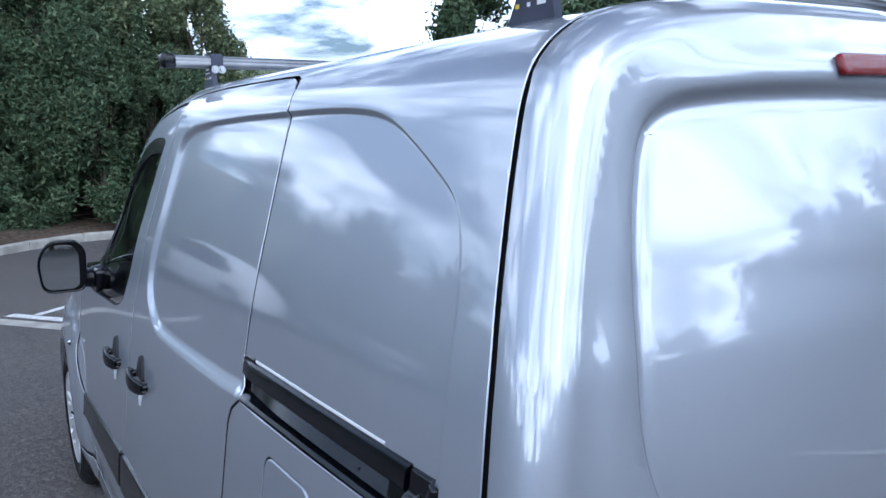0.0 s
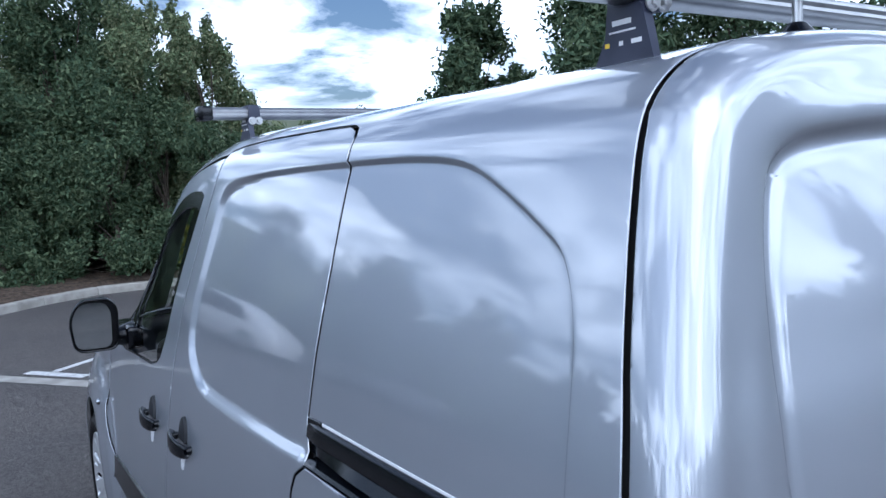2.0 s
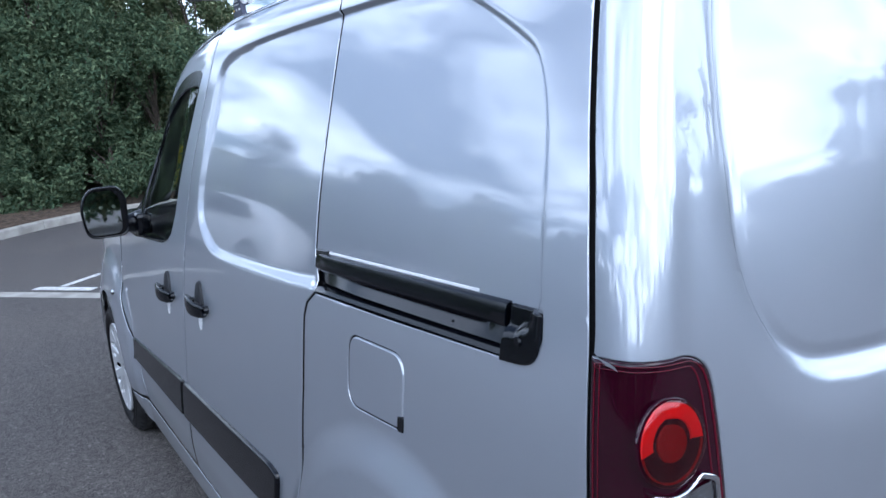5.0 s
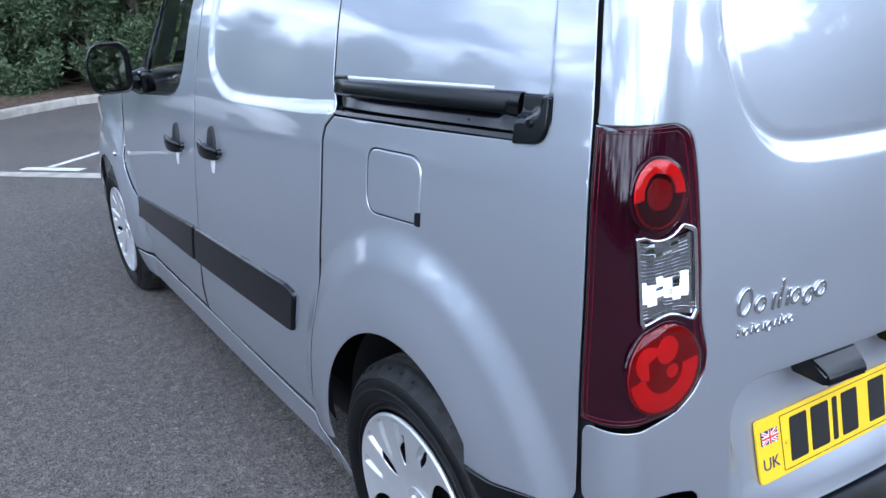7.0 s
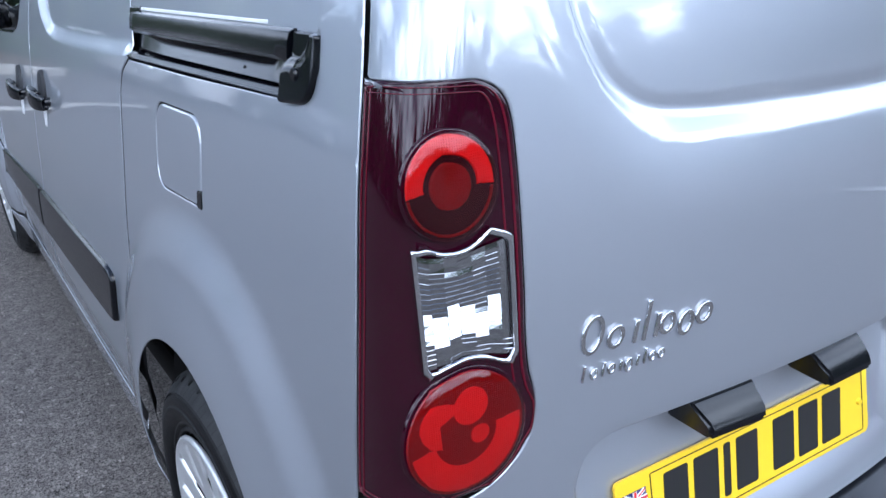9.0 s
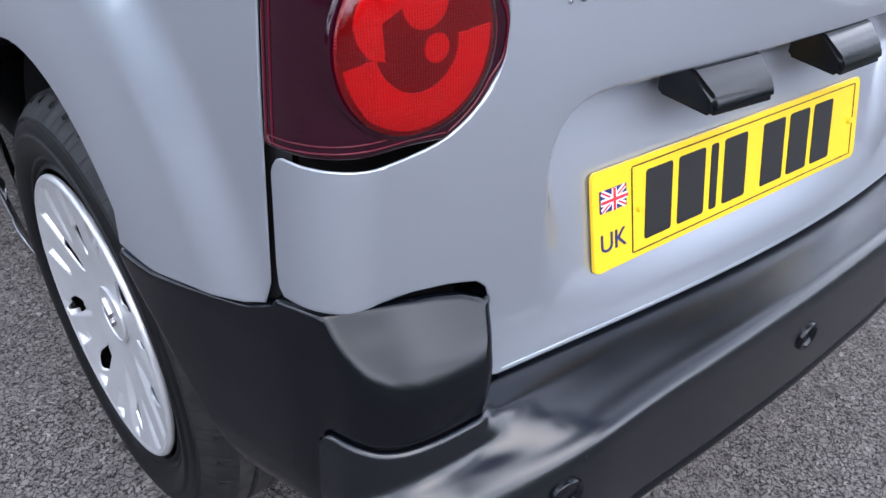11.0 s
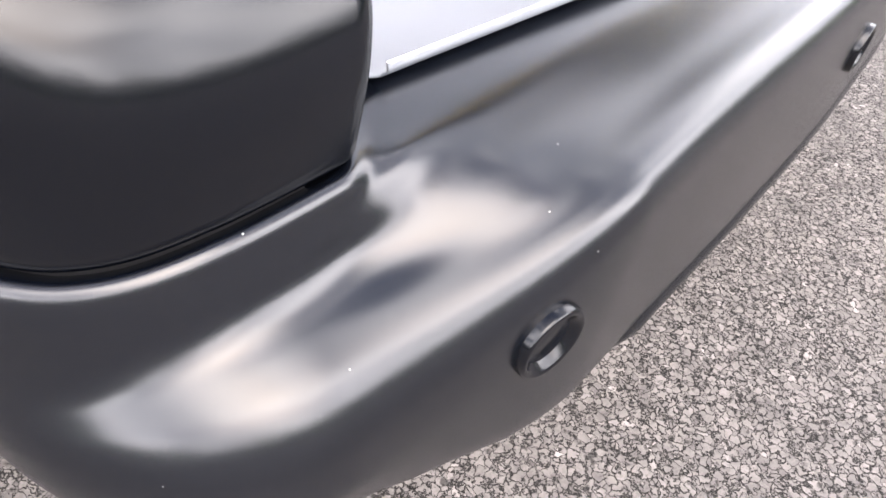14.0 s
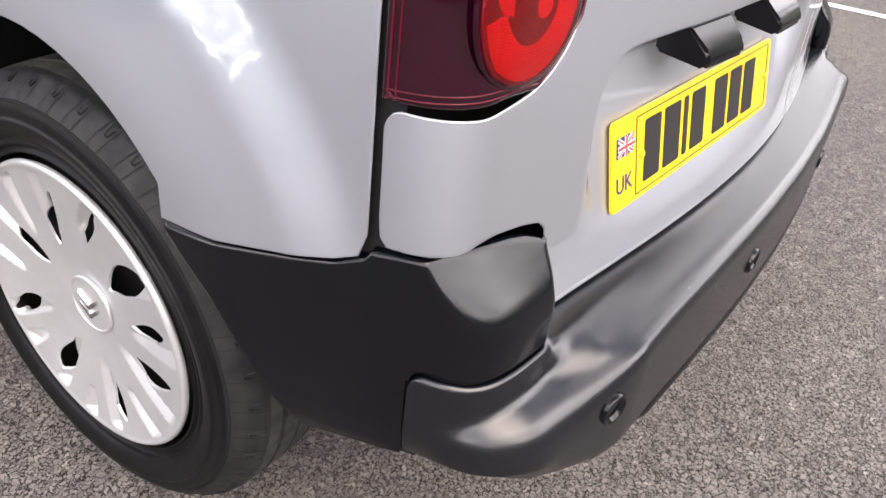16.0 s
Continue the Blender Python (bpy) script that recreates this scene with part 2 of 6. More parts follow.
def bbox(x0, x1, y0, y1, z0, z1, bevel=0.0, seg=2):
    bm = bmesh.new()
    bmesh.ops.create_cube(bm, size=1.0)
    for v in bm.verts:
        v.co = Vector(((x0 + x1) / 2 + v.co.x * (x1 - x0), (y0 + y1) / 2 + v.co.y * (y1 - y0), (z0 + z1) / 2 + v.co.z * (z1 - z0)))
    if bevel:
        bmesh.ops.bevel(bm, geom=bm.edges[:], offset=bevel, segments=seg, affect="EDGES", profile=0.6)
    return bm


def cyl(p0, p1, r0, r1=None, seg=24, bevel=0.0):
    p0, p1 = Vector(p0), Vector(p1)
    r1 = r0 if r1 is None else r1
    bm = bmesh.new()
    bmesh.ops.create_cone(bm, cap_ends=True, segments=seg, radius1=r0, radius2=r1, depth=(p1 - p0).length)
    if bevel:
        bmesh.ops.bevel(bm, geom=[e for e in bm.edges if len(e.link_faces) == 2 and any(len(f.verts) > 4 for f in e.link_faces)], offset=bevel, segments=2, affect="EDGES")
    q = (p1 - p0).to_track_quat("Z", "Y").to_matrix().to_4x4()
    bm.transform(Matrix.Translation((p0 + p1) / 2) @ q)
    return bm


def prism(poly, to3, depth, bevel=0.0, seg=2):
    """A flat polygon (2D) put through to3(a, b, c) and made depth thick along c."""
    bm = bmesh.new()
    n = len(poly)
    a = [bm.verts.new((p[0], p[1], 0)) for p in poly]
    b = [bm.verts.new((p[0], p[1], depth)) for p in poly]
    bm.faces.new(a[::-1])
    top = bm.faces.new(b)
    for i in range(n):
        bm.faces.new((a[i], a[(i + 1) % n], b[(i + 1) % n], b[i]))
    if bevel:
        bmesh.ops.bevel(bm, geom=list(top.edges), offset=bevel, segments=seg, affect="EDGES")
    for v in bm.verts:
        v.co = Vector(to3(*v.co))
    return bm


def rounded(poly, r, seg=5):
    """The polygon with its corners cut round; r: one radius or one for each corner."""
    P = [np.array(p, float) for p in poly]
    n, out = len(P), []
    for i in range(n):
        ri = r[i] if isinstance(r, (list, tuple)) else r
        a, b, c = P[i - 1], P[i], P[(i + 1) % n]
        la, lc = np.linalg.norm(a - b), np.linalg.norm(c - b)
        k = min(ri, la * 0.48, lc * 0.48)
        if k < 1e-5:
            out.append(b)
            continue
        p, q = b + (a - b) / la * k, b + (c - b) / lc * k
        for j in range(seg + 1):
            t = j / seg
            out.append((1 - t) ** 2 * p + 2 * t * (1 - t) * b + t * t * q)
    return np.array(out)


def pchip(xs, ys):
    xs, ys = np.array(xs, float), np.array(ys, float)
    h = np.diff(xs)
    d = np.diff(ys) / h
    m = np.zeros(len(xs))
    m[0], m[-1] = d[0], d[-1]
    for i in range(1, len(xs) - 1):
        if d[i - 1] * d[i] > 0:
            w1, w2 = 2 * h[i] + h[i - 1], h[i] + 2 * h[i - 1]
            m[i] = (w1 + w2) / (w1 / d[i - 1] + w2 / d[i])

    def f(x):
        x = np.asarray(x, float)
        i = np.clip(np.searchsorted(xs, x) - 1, 0, len(xs) - 2)
        t, hh = np.clip((x - xs[i]) / h[i], -0.5, 1.5), h[i]
        return ys[i] * (2 * t**3 - 3 * t**2 + 1) + hh * m[i] * (t**3 - 2 * t**2 + t) + ys[i + 1] * (3 * t**2 - 2 * t**3) + hh * m[i + 1] * (t**3 - t**2)
    return f


def resample(poly, step, closed=True):
    P = np.array(poly, float)
    Q = np.roll(P, -1, 0) if closed else P[1:]
    out = []
    for a, b in zip(P, Q):
        k = max(1, int(np.ceil(np.linalg.norm(b - a) / step)))
        out += [a + (b - a) * j / k for j in range(k)]
    if not closed:
        out.append(P[-1])
    return np.array(out)


def seg_dist(Q, poly, closed=True):
    """Distance of the points Q to a polyline, and the nearest points on it."""
    A = np.array(poly, float)
    B = np.roll(A, -1, 0) if closed else A[1:]
    A = A if closed else A[:-1]
    if len(Q) < 400:
        AB = B - A
        T = np.clip(((Q[:, None] - A[None]) * AB[None]).sum(2) / np.maximum((AB * AB).sum(1), 1e-14)[None], 0, 1)
        FT = A[None] + T[:, :, None] * AB[None]
        DD = np.linalg.norm(Q[:, None] - FT, axis=2)
        k = DD.argmin(1)
        r = np.arange(len(Q))
        return DD[r, k], FT[r, k]
    best, foot = np.full(len(Q), 1e9), np.zeros_like(Q)
    for a, b in zip(A, B):
        ab = b - a
        t = np.clip(((Q - a) @ ab) / max(ab @ ab, 1e-14), 0, 1)
        f = a + t[:, None] * ab
        d = np.hypot(*(Q - f).T)
        k = d < best
        best[k], foot[k] = d[k], f[k]
    return best, foot


def inside(Q, poly):
    P = np.array(poly, float)
    x, y = Q[:, 0], Q[:, 1]
    r = np.zeros(len(Q), bool)
    if len(Q) < 400:
        N = np.roll(P, -1, 0)
        dy = np.where(N[:, 1] == P[:, 1], 1e-12, N[:, 1] - P[:, 1])
        hit_ = ((P[None, :, 1] > y[:, None]) != (N[None, :, 1] > y[:, None])) & (x[:, None] < (N[:, 0] - P[:, 0])[None] * (y[:, None] - P[None, :, 1]) / dy[None] + P[None, :, 0])
        return hit_.sum(1) % 2 == 1
    for (x0, y0), (x1, y1) in zip(P, np.roll(P, -1, 0)):
        if y0 != y1:
            r ^= ((y0 > y) != (y1 > y)) & (x < (x1 - x0) * (y - y0) / (y1 - y0) + x0)
    return r


def smooth01(t):
    t = np.clip(t, 0, 1)
    return t * t * (3 - 2 * t)


def chaikin(poly, times=2):
    P = np.array(poly, float)
    for _ in range(times):
        Q = np.roll(P, -1, 0)
        P = np.stack([P * .75 + Q * .25, P * .25 + Q * .75], 1).reshape(-1, 2)
    return P


def smoothed(pts, n=40):
    """A smooth curve through a few points of a profile."""
    P = np.array(pts, float)
    t = np.concatenate([[0], np.cumsum(np.linalg.norm(np.diff(P, axis=0), axis=1))])
    t = t / t[-1] + np.linspace(0, 1, len(t)) * .8
    fx, fz = pchip(t, P[:, 0]), pchip(t, P[:, 1])
    u = np.linspace(0, t[-1], n)
    return np.stack([fx(u), fz(u)], 1)


def fill(outer, holes=(), step=0.014, edge=0.0020, roll=0.0018, creases=()):
    """Triangles over a 2D outline with holes. Gives points, how far each lies below the surface (a rolled edge), and faces.
    creases: pairs of a closed line that mesh edges follow and its offsets inwards."""
    from mathutils.geometry import delaunay_2d_cdt
    loops = [resample(outer, step)] + [resample(h, step * 0.7) for h in holes]
    pts, dep, edges = [], [], []
    for li, L in enumerate(loops):
        area = 0.5 * np.sum(L[:, 0] * np.roll(L[:, 1], -1) - np.roll(L[:, 0], -1) * L[:, 1])
        sgn = (1 if area > 0 else -1) * (1 if li == 0 else -1)
        t = np.roll(L, -1, 0) - np.roll(L, 1, 0)
        t /= np.maximum(np.linalg.norm(t, axis=1), 1e-9)[:, None]
        nin = np.stack([-t[:, 1], t[:, 0]], 1) * sgn
        n0 = len(pts)
        pts += list(L); dep += [edge] * len(L)
        edges += [(n0 + i, n0 + (i + 1) % len(L)) for i in range(len(L))]
        if roll > 0:
            for off, dd in ((roll * 0.25, edge * 0.28), (roll, 0.0)):
                pts += list(L + nin * off); dep += [dd] * len(L)
    pts = np.array(pts)
    x0, y0 = loops[0].min(0)
    x1, y1 = loops[0].max(0)
    gx, gy = np.meshgrid(np.arange(x0 + step * 0.5, x1, step), np.arange(y0 + step * 0.5, y1, step))
    g = np.stack([gx.ravel(), gy.ravel()], 1)
    g = g[inside(g, loops[0])]
    for h in loops[1:]:
        g = g[~inside(g, h)]
    dmin = np.full(len(g), 1e9)
    for L in loops:
        dmin = np.minimum(dmin, seg_dist(g, L)[0])
    g = g[dmin > max(step * 0.45, roll * 1.6)]
    extra = []
    for line, offs in creases:
        L = resample(line, step * 0.8)
        area = 0.5 * np.sum(L[:, 0] * np.roll(L[:, 1], -1) - np.roll(L[:, 0], -1) * L[:, 1])
        t = np.roll(L, -1, 0) - np.roll(L, 1, 0)
        t /= np.maximum(np.linalg.norm(t, axis=1), 1e-9)[:, None]
        nin = np.stack([-t[:, 1], t[:, 0]], 1) * (1 if area > 0 else -1)
        span = max(abs(o) for o in offs)
        g = g[seg_dist(g, L)[0] > min(span, 0.012) + 0.004] if len(offs) < 6 else g[(lambda d: (d > max(offs) + .004) | (d < min(offs) - .004))(seg_dist(g, L)[0] * np.where(inside(g, L), 1, -1))]
        for o in offs:
            R = L + nin * o
            ok = inside(R, loops[0])
            for h in loops[1:]:
                ok &= ~inside(R, h)
            for Lp in loops:
                ok &= seg_dist(R, Lp)[0] > 0.006
            base = len(pts) + len(extra)
            idx = np.cumsum(ok) - 1
            edges += [(base + int(idx[i]), base + int(idx[(i + 1) % len(R)])) for i in range(len(R)) if ok[i] and ok[(i + 1) % len(R)]]
            extra += list(R[ok])
    if extra:
        pts = np.vstack([pts, np.array(extra)])
        dep = list(dep) + [0.0] * len(extra)
    allp = np.vstack([pts, g])
    dep = np.concatenate([np.array(dep), np.zeros(len(g))])
    V, _, F, ov, _, _ = delaunay_2d_cdt([Vector(p) for p in allp], edges, [], 0, 1e-6)
    V = np.array([tuple(v) for v in V])
    F = np.array([f for f in F if len(f) == 3])
    D = np.array([max(dep[k] for k in o) if o else edge for o in ov])
    c = V[F].mean(1)
    ok = inside(c, loops[0])
    for h in loops[1:]:
        ok &= ~inside(c, h)
    return V, D, F[ok]


def sheet(name, P, D, F, f, material, parent, label="", flip=False, lift=0.0, mirror=None):
    """Put a filled outline on the surface f (2D to 3D), D below it; normals from the surface, tipped at the rolled edges."""
    e = 0.0012
    flip = flip or f is side
    p = f(P)
    du, dv = f(P + np.array([e, 0])) - f(P - np.array([e, 0])), f(P + np.array([0, e])) - f(P - np.array([0, e]))
    n = np.cross(du, dv)
    n /= np.maximum(np.linalg.norm(n, axis=1), 1e-12)[:, None]
    if flip:
        n = -n
    p = p + n * (lift - D)[:, None]
    a, b, c = p[F[:, 0]], p[F[:, 1]], p[F[:, 2]]
    fn = np.cross(b - a, c - a)
    bad = np.einsum("ij,ij->i", fn, n[F[:, 0]]) < 0
    F = F.copy()
    F[bad] = F[bad][:, ::-1]
    # vertices on rolled edges take the mean of their faces, the rest the surface's own normal
    a, b, c = p[F[:, 0]], p[F[:, 1]], p[F[:, 2]]
    fn = np.cross(b - a, c - a)
    fn /= np.maximum(np.linalg.norm(fn, axis=1), 1e-12)[:, None]
    acc = np.zeros_like(p)
    for k in range(3):
        np.add.at(acc, F[:, k], fn)
    acc /= np.maximum(np.linalg.norm(acc, axis=1), 1e-12)[:, None]
    rolled = D > 1e-6
    n[rolled] = acc[rolled]
    if mirror is not None:
        p = p.copy(); n = n.copy()
        p[:, 0] = 2 * mirror - p[:, 0]; n[:, 0] *= -1
        F = F[:, ::-1]
    return ob_mesh(name, p, F, material, parent, label, True, n)


# ---- the van's surfaces ----
CX = -0.02                                             # the van's middle plane
WF = pchip([.15, .3, .5, .75, .97, 1.065, 1.19, 1.3, 1.5, 1.6, 1.66, 1.70, 1.74, 1.80, 1.9, 2.1, 2.38],
           [.845, .862, .866, .852, .828, .815, .791, .768, .713, .685, .667, .650, .622, .570, .475, .28, 0])
ZF = pchip([.15, .3, .5, .75, .97, 1.065, 1.19, 1.3, 1.5, 1.6, 1.66, 1.70, 1.74, 1.80, 1.9, 2.1, 2.38],
           [.15, .3, .5, .75, .97, 1.065, 1.19, 1.3, 1.5, 1.6, 1.66, 1.70, 1.733, 1.765, 1.788, 1.805, 1.812])
KF = pchip([-1, 1.2, 1.474, 1.74, 1.996, 2.27, 2.45, 2.9, 3.8], [1, 1, .965, .86, .60, .26, .10, .05, .02])
ZB = pchip([-1, 2.3, 2.8, 3.3, 3.6, 3.7], [1.05, 1.05, .99, .90, .72, .62])
TAPER = pchip([-.6, -.3, .3, 1.2, 2.2, 2.9, 3.4, 3.7], [-.022, -.008, 0, .004, .004, -.01, -.08, -.22])
YG = pchip([.2, .62, .9, 1.167, 1.35, 1.45, 1.60, 1.70, 1.82], [-.482, -.473, -.462, -.440, -.412, -.390, -.366, -.356, -.352])
ARCHES = ((0.005, 0.350, 0.335, 0.365), (2.745, 0.340, 0.345, 0.36))
PRESS = np.array([(.376, 1.672), (.20, 1.673), (.074, 1.670), (-.01, 1.662), (-.074, 1.646), (-.16, 1.607), (-.239, 1.566), (-.270, 1.545), (-.290, 1.515),
                  (-.305, 1.480), (-.32, 1.428), (-.335, 1.33), (-.352, 1.19), (-.30, 1.16), (.30, 1.13), (.377, 1.112), (.70, 1.098), (.962, 1.091),
                  (1.05, 1.098), (1.11, 1.118), (1.17, 1.150), (1.205, 1.19), (1.218, 1.25), (1.198, 1.381), (1.160, 1.57), (1.147, 1.604), (1.12, 1.632), (1.07, 1.648), (1.017, 1.655), (.7, 1.668)])
PRESS = chaikin(PRESS, 1)


def side_raw(y, v):
    z, k, zb = ZF(v), KF(y), ZB(y)
    zz = np.where(z > zb, zb + (z - zb) * k, z)
    w = WF(v) + TAPER(y) * np.clip(WF(v) / 0.5, 0, 1)
    for cy, cz, ry, rz in ARCHES:
        r = np.hypot((y - cy) / ry, (z - cz) / rz)
        w = w + (.020 * smooth01((1.60 - r) / .25) + .016 * smooth01((1.46 - r) / .46)) * smooth01((z - 0.1) / 0.25)
    # a light crease under the window line, and the tuck above the sill
    w = w - 0.010 * smooth01((0.42 - z) / 0.16)
    return w, zz


def side(P):
    y, v = P[:, 0], P[:, 1]
    w, zz = side_raw(y, v)
    near = (y > -0.42) & (y < 1.3) & (v > 1.0) & (v < 1.75)
    if near.any():
        Q = P[near]
        d = seg_dist(Q, PRESS)[0] * np.where(inside(Q, PRESS), 1, -1)
        soft = 0.014 + 0.018 * np.maximum(smooth01((Q[:, 0] - 0.80) / 0.35), smooth01((1.42 - Q[:, 1]) / 0.20) * (Q[:, 0] > 0.36))
        w[near] -= 0.013 * smooth01(d / soft)
    return np.stack([CX - w, y, zz], 1)


def to_v(y, z):
    """The section parameter of a point of the side given by its height."""
    zb, k = float(ZB(y)), float(KF(y))
    return z if z <= zb else zb + (z - zb) / k


def yv(pts):
    return np.array([(y, to_v(y, z)) for y, z in pts])


# plane of the number plate, set into the door
PL = [np.array(p) for p in ((-.556, -.583, .554), (-.037, -.6265, .555), (-.034, -.602, .662))]
pu = (PL[1] - PL[0]) / np.linalg.norm(PL[1] - PL[0])
pw = PL[2] - PL[1]
pw -= pu * (pw @ pu)
pw /= np.linalg.norm(pw)
pn = np.cross(pu, pw)
if pn[1] > 0:
    pn = -pn

# rear face: rounded all round its outline, bowed, with the pressed window panel and the plate's recess
_v = np.concatenate([np.arange(0.15, 0.5, 0.05), np.arange(0.5, 1.25, 0.02), np.arange(1.25, 1.6, 0.035), np.arange(1.6, 2.39, 0.02)])
_w, _z = side_raw(YG(np.clip(ZF(_v), 0, 1.82)), _v)
OUTL = np.concatenate([np.stack([CX - _w, _z], 1), np.stack([CX + _w, _z], 1)[::-1]])
RX, RY, ARC, POW = 0.062, 0.080, 0.114, 2.5
WLAT = pchip([.2, .5, .97, 1.19, 1.5, 1.75, 1.85], [.80, .79, .755, .72, .645, .56, .5])
WIN_IN = np.array([(.06, 1.664), (-.20, 1.670), (-.352, 1.667), (-.526, 1.657), (-.570, 1.648), (-.595, 1.634), (-.611, 1.612), (-.622, 1.57), (-.634, 1.513), (-.654, 1.362), (-.661, 1.28),
                   (-.652, 1.22), (-.625, 1.165), (-.602, 1.142), (-.566, 1.122), (-.50, 1.116), (-.40, 1.112), (-.1, 1.108), (.03, 1.112), (.065, 1.14), (.08, 1.25), (.085, 1.6), (.078, 1.65)])
WIN_IN[:, 0] += .052 * smooth01((-.40 - WIN_IN[:, 0]) / .18)
WIN_IN = chaikin(WIN_IN, 3)
WIN_OUT = np.array([(.10, 1.73), (-.15, 1.732), (-.337, 1.727), (-.50, 1.720), (-.565, 1.708), (-.604, 1.690), (-.630, 1.660), (-.645, 1.625), (-.672, 1.544), (-.703, 1.371), (-.708, 1.29),
                    (-.697, 1.22), (-.651, 1.105), (-.622, 1.060), (-.585, 1.030), (-.52, 1.007), (-.31, .987), (0, .978), (.07, .985), (.11, 1.03), (.118, 1.3), (.118, 1.7)])
WIN_OUT[:, 0] += .026 * smooth01((-.40 - WIN_OUT[:, 0]) / .18)
WIN_OUT = chaikin(WIN_OUT, 3)
PL_REC = rounded([(-.640, .514), (-.634, .765), (.045, .765), (.050, .514)], [.04, .075, .075, .04], 7)


def back_y(x, z, d, press=True):
    yg = YG(np.clip(z, .2, 1.82))
    th = np.arccos(np.clip(1 - d / RX, 0, 1) ** (POW / 2))
    y = yg - RY * np.where(d < RX, np.sin(th) ** (2 / POW), 1.0)
    xn = np.clip(1 - ((x - CX) / WLAT(np.clip(z, .2, 1.85))) ** 2, 0, 1)
    top = smooth01((1.80 - z) / 0.35)
    y = y - 0.082 * xn ** 1.4 * (0.45 + 0.55 * top) * smooth01((d - RX * 0.5) / 0.08)
    y = y - .007 * smooth01((.540 - z) / .056)
    if press:
        Q = np.stack([x, z], 1)
        k = inside(Q, WIN_OUT)
        if k.any():
            q = Q[k]
            do, di, ins = seg_dist(q, WIN_OUT)[0], seg_dist(q, WIN_IN)[0], inside(q, WIN_IN)
            t = np.where(ins, 1.0, do / np.maximum(do + di, 1e-6))
            y[k] += 0.024 * (.50 * t ** 1.9 + .50 * smooth01((t - .72) / .28)) - 0.002 * np.where(ins, smooth01(di / 0.02), 0)
        k = inside(Q, PL_REC)
        if k.any():
            q = Q[k]
            d2 = seg_dist(q, PL_REC)[0]
            floor = PL[0][1] - ((q[:, 0] - PL[0][0]) * pn[0] + (q[:, 1] - PL[0][2]) * pn[2]) / pn[1] + .003
            wide = np.where(q[:, 1] > 0.70, 0.030, np.where(q[:, 1] < .58, .056, .026 + .030 * np.clip((.70 - q[:, 1]) / .12, 0, 1)))
            y[k] += np.maximum(floor - y[k], 0) * smooth01(d2 / wide)
    return y


def back_real(P):
    """The rear face over true x and z."""
    d, _ = seg_dist(P, OUTL, False)
    return np.stack([P[:, 0], back_y(P[:, 0], P[:, 1], d), P[:, 1]], 1)


def unroll(d):
    d = np.asarray(d, float)
    th = np.arccos(np.clip(1 - d / RX, 0, 1) ** (POW / 2))
    g = (ARC - RX) / 0.045
    return np.where(d < RX, ARC * th / (math.pi / 2), np.where(d < ARC + 0.045, ARC + (d - RX) / (1 + g), d))


def rollup(e):
    g = (ARC - RX) / 0.045
    return np.where(e < ARC, RX * (1 - np.maximum(np.cos(math.pi / 2 * np.clip(e, 0, ARC) / ARC), 0) ** (2 / POW)), np.where(e < ARC + 0.045, RX + (e - ARC) * (1 + g), e))


def back(P):
    """The rear face over x and z with its rounded rim laid flat."""
    e, foot = seg_dist(P, OUTL, False)
    d = rollup(e)
    way = (P - foot) / np.maximum(e, 1e-9)[:, None]
    q = foot + way * d[:, None]
    k = e < 1e-7
    q[k] = foot[k]
    return np.stack([q[:, 0], back_y(q[:, 0], q[:, 1], d), q[:, 1]], 1)


def flat(pts):
    """True x, z of the rear face to the laid-flat ones."""
    Q = np.array(pts, float)
    d, foot = seg_dist(Q, OUTL, False)
    way = (Q - foot) / np.maximum(d, 1e-9)[:, None]
    return foot + way * unroll(d)[:, None]


def edge_x(z):
    w, _ = side_raw(YG(np.array([z])), np.array([z]))
    return float(CX - w[0])


# ---- the van ----
van = new("van")
tagged(van, "silver metallic panel van with black bumpers, parked on asphalt", "van")
G = 0.0045                                              # half a panel gap


def arch_pts(a, a0, a1, n=22, grow=0.0):
    cy, cz, ry, rz = a
    return [(cy + (ry + grow) * math.cos(t), cz + (rz + grow) * math.sin(t)) for t in np.linspace(a0, a1, n)]


# gap between the side's rear quarter and the sliding door, from the top down
GAP_B = [(.372, 1.672), (.375, 1.62), (.376, 1.511), (.370, 1.341), (.367, 1.19)]
GAP_B2 = [(.335, 1.118), (.372, 1.092), (.384, 1.06), (.388, .915), (.398, .78), (.411, .627), (.442, .507), (.466, .36), (.470, .33)]
GAP_F = [(1.432, .316), (1.385, .6), (1.362, .72), (1.350, .94), (1.338, 1.02), (1.328, 1.175), (1.300, 1.33), (1.269, 1.483), (1.235, 1.60), (1.205, 1.70)]
RAIL = [(.367, 1.190), (.276, 1.194), (-.171, 1.204), (-.279, 1.205), (-.352, 1.208), (-.355, 1.175), (-.346, 1.155), (-.325, 1.142), (-.276, 1.136), (.041, 1.124), (.334, 1.116)]
FLAP = rounded([(.172, 1.072), (-.034, 1.078), (-.034, .948), (.172, .936)], [.035, .045, .025, .045], 6)
DOORTOP = [(.385, 1.715), (.41, 1.738), (.45, 1.752), (.56, 1.757), (.926, 1.757), (1.10, 1.745), (1.19, 1.728)]
FRONT_TOP = [(1.20, 1.712), (1.5, 1.70), (1.75, 1.69), (2.0, 1.67), (2.2, 1.62), (2.33, 1.5), (2.40, 1.25), (2.405, 1.05), (2.40, .95), (2.41, .74)]


def shift(pts, dy=0.0, dz=0.0):
    return [(y + dy, z + dz) for y, z in pts]


PRESS_LINE = (PRESS, (-.006, 0.0, .0045, .0095, .014, .021))
PRESS_LINE2 = (PRESS, (-.006, 0.0, .005, .010, .016, .024, .033))

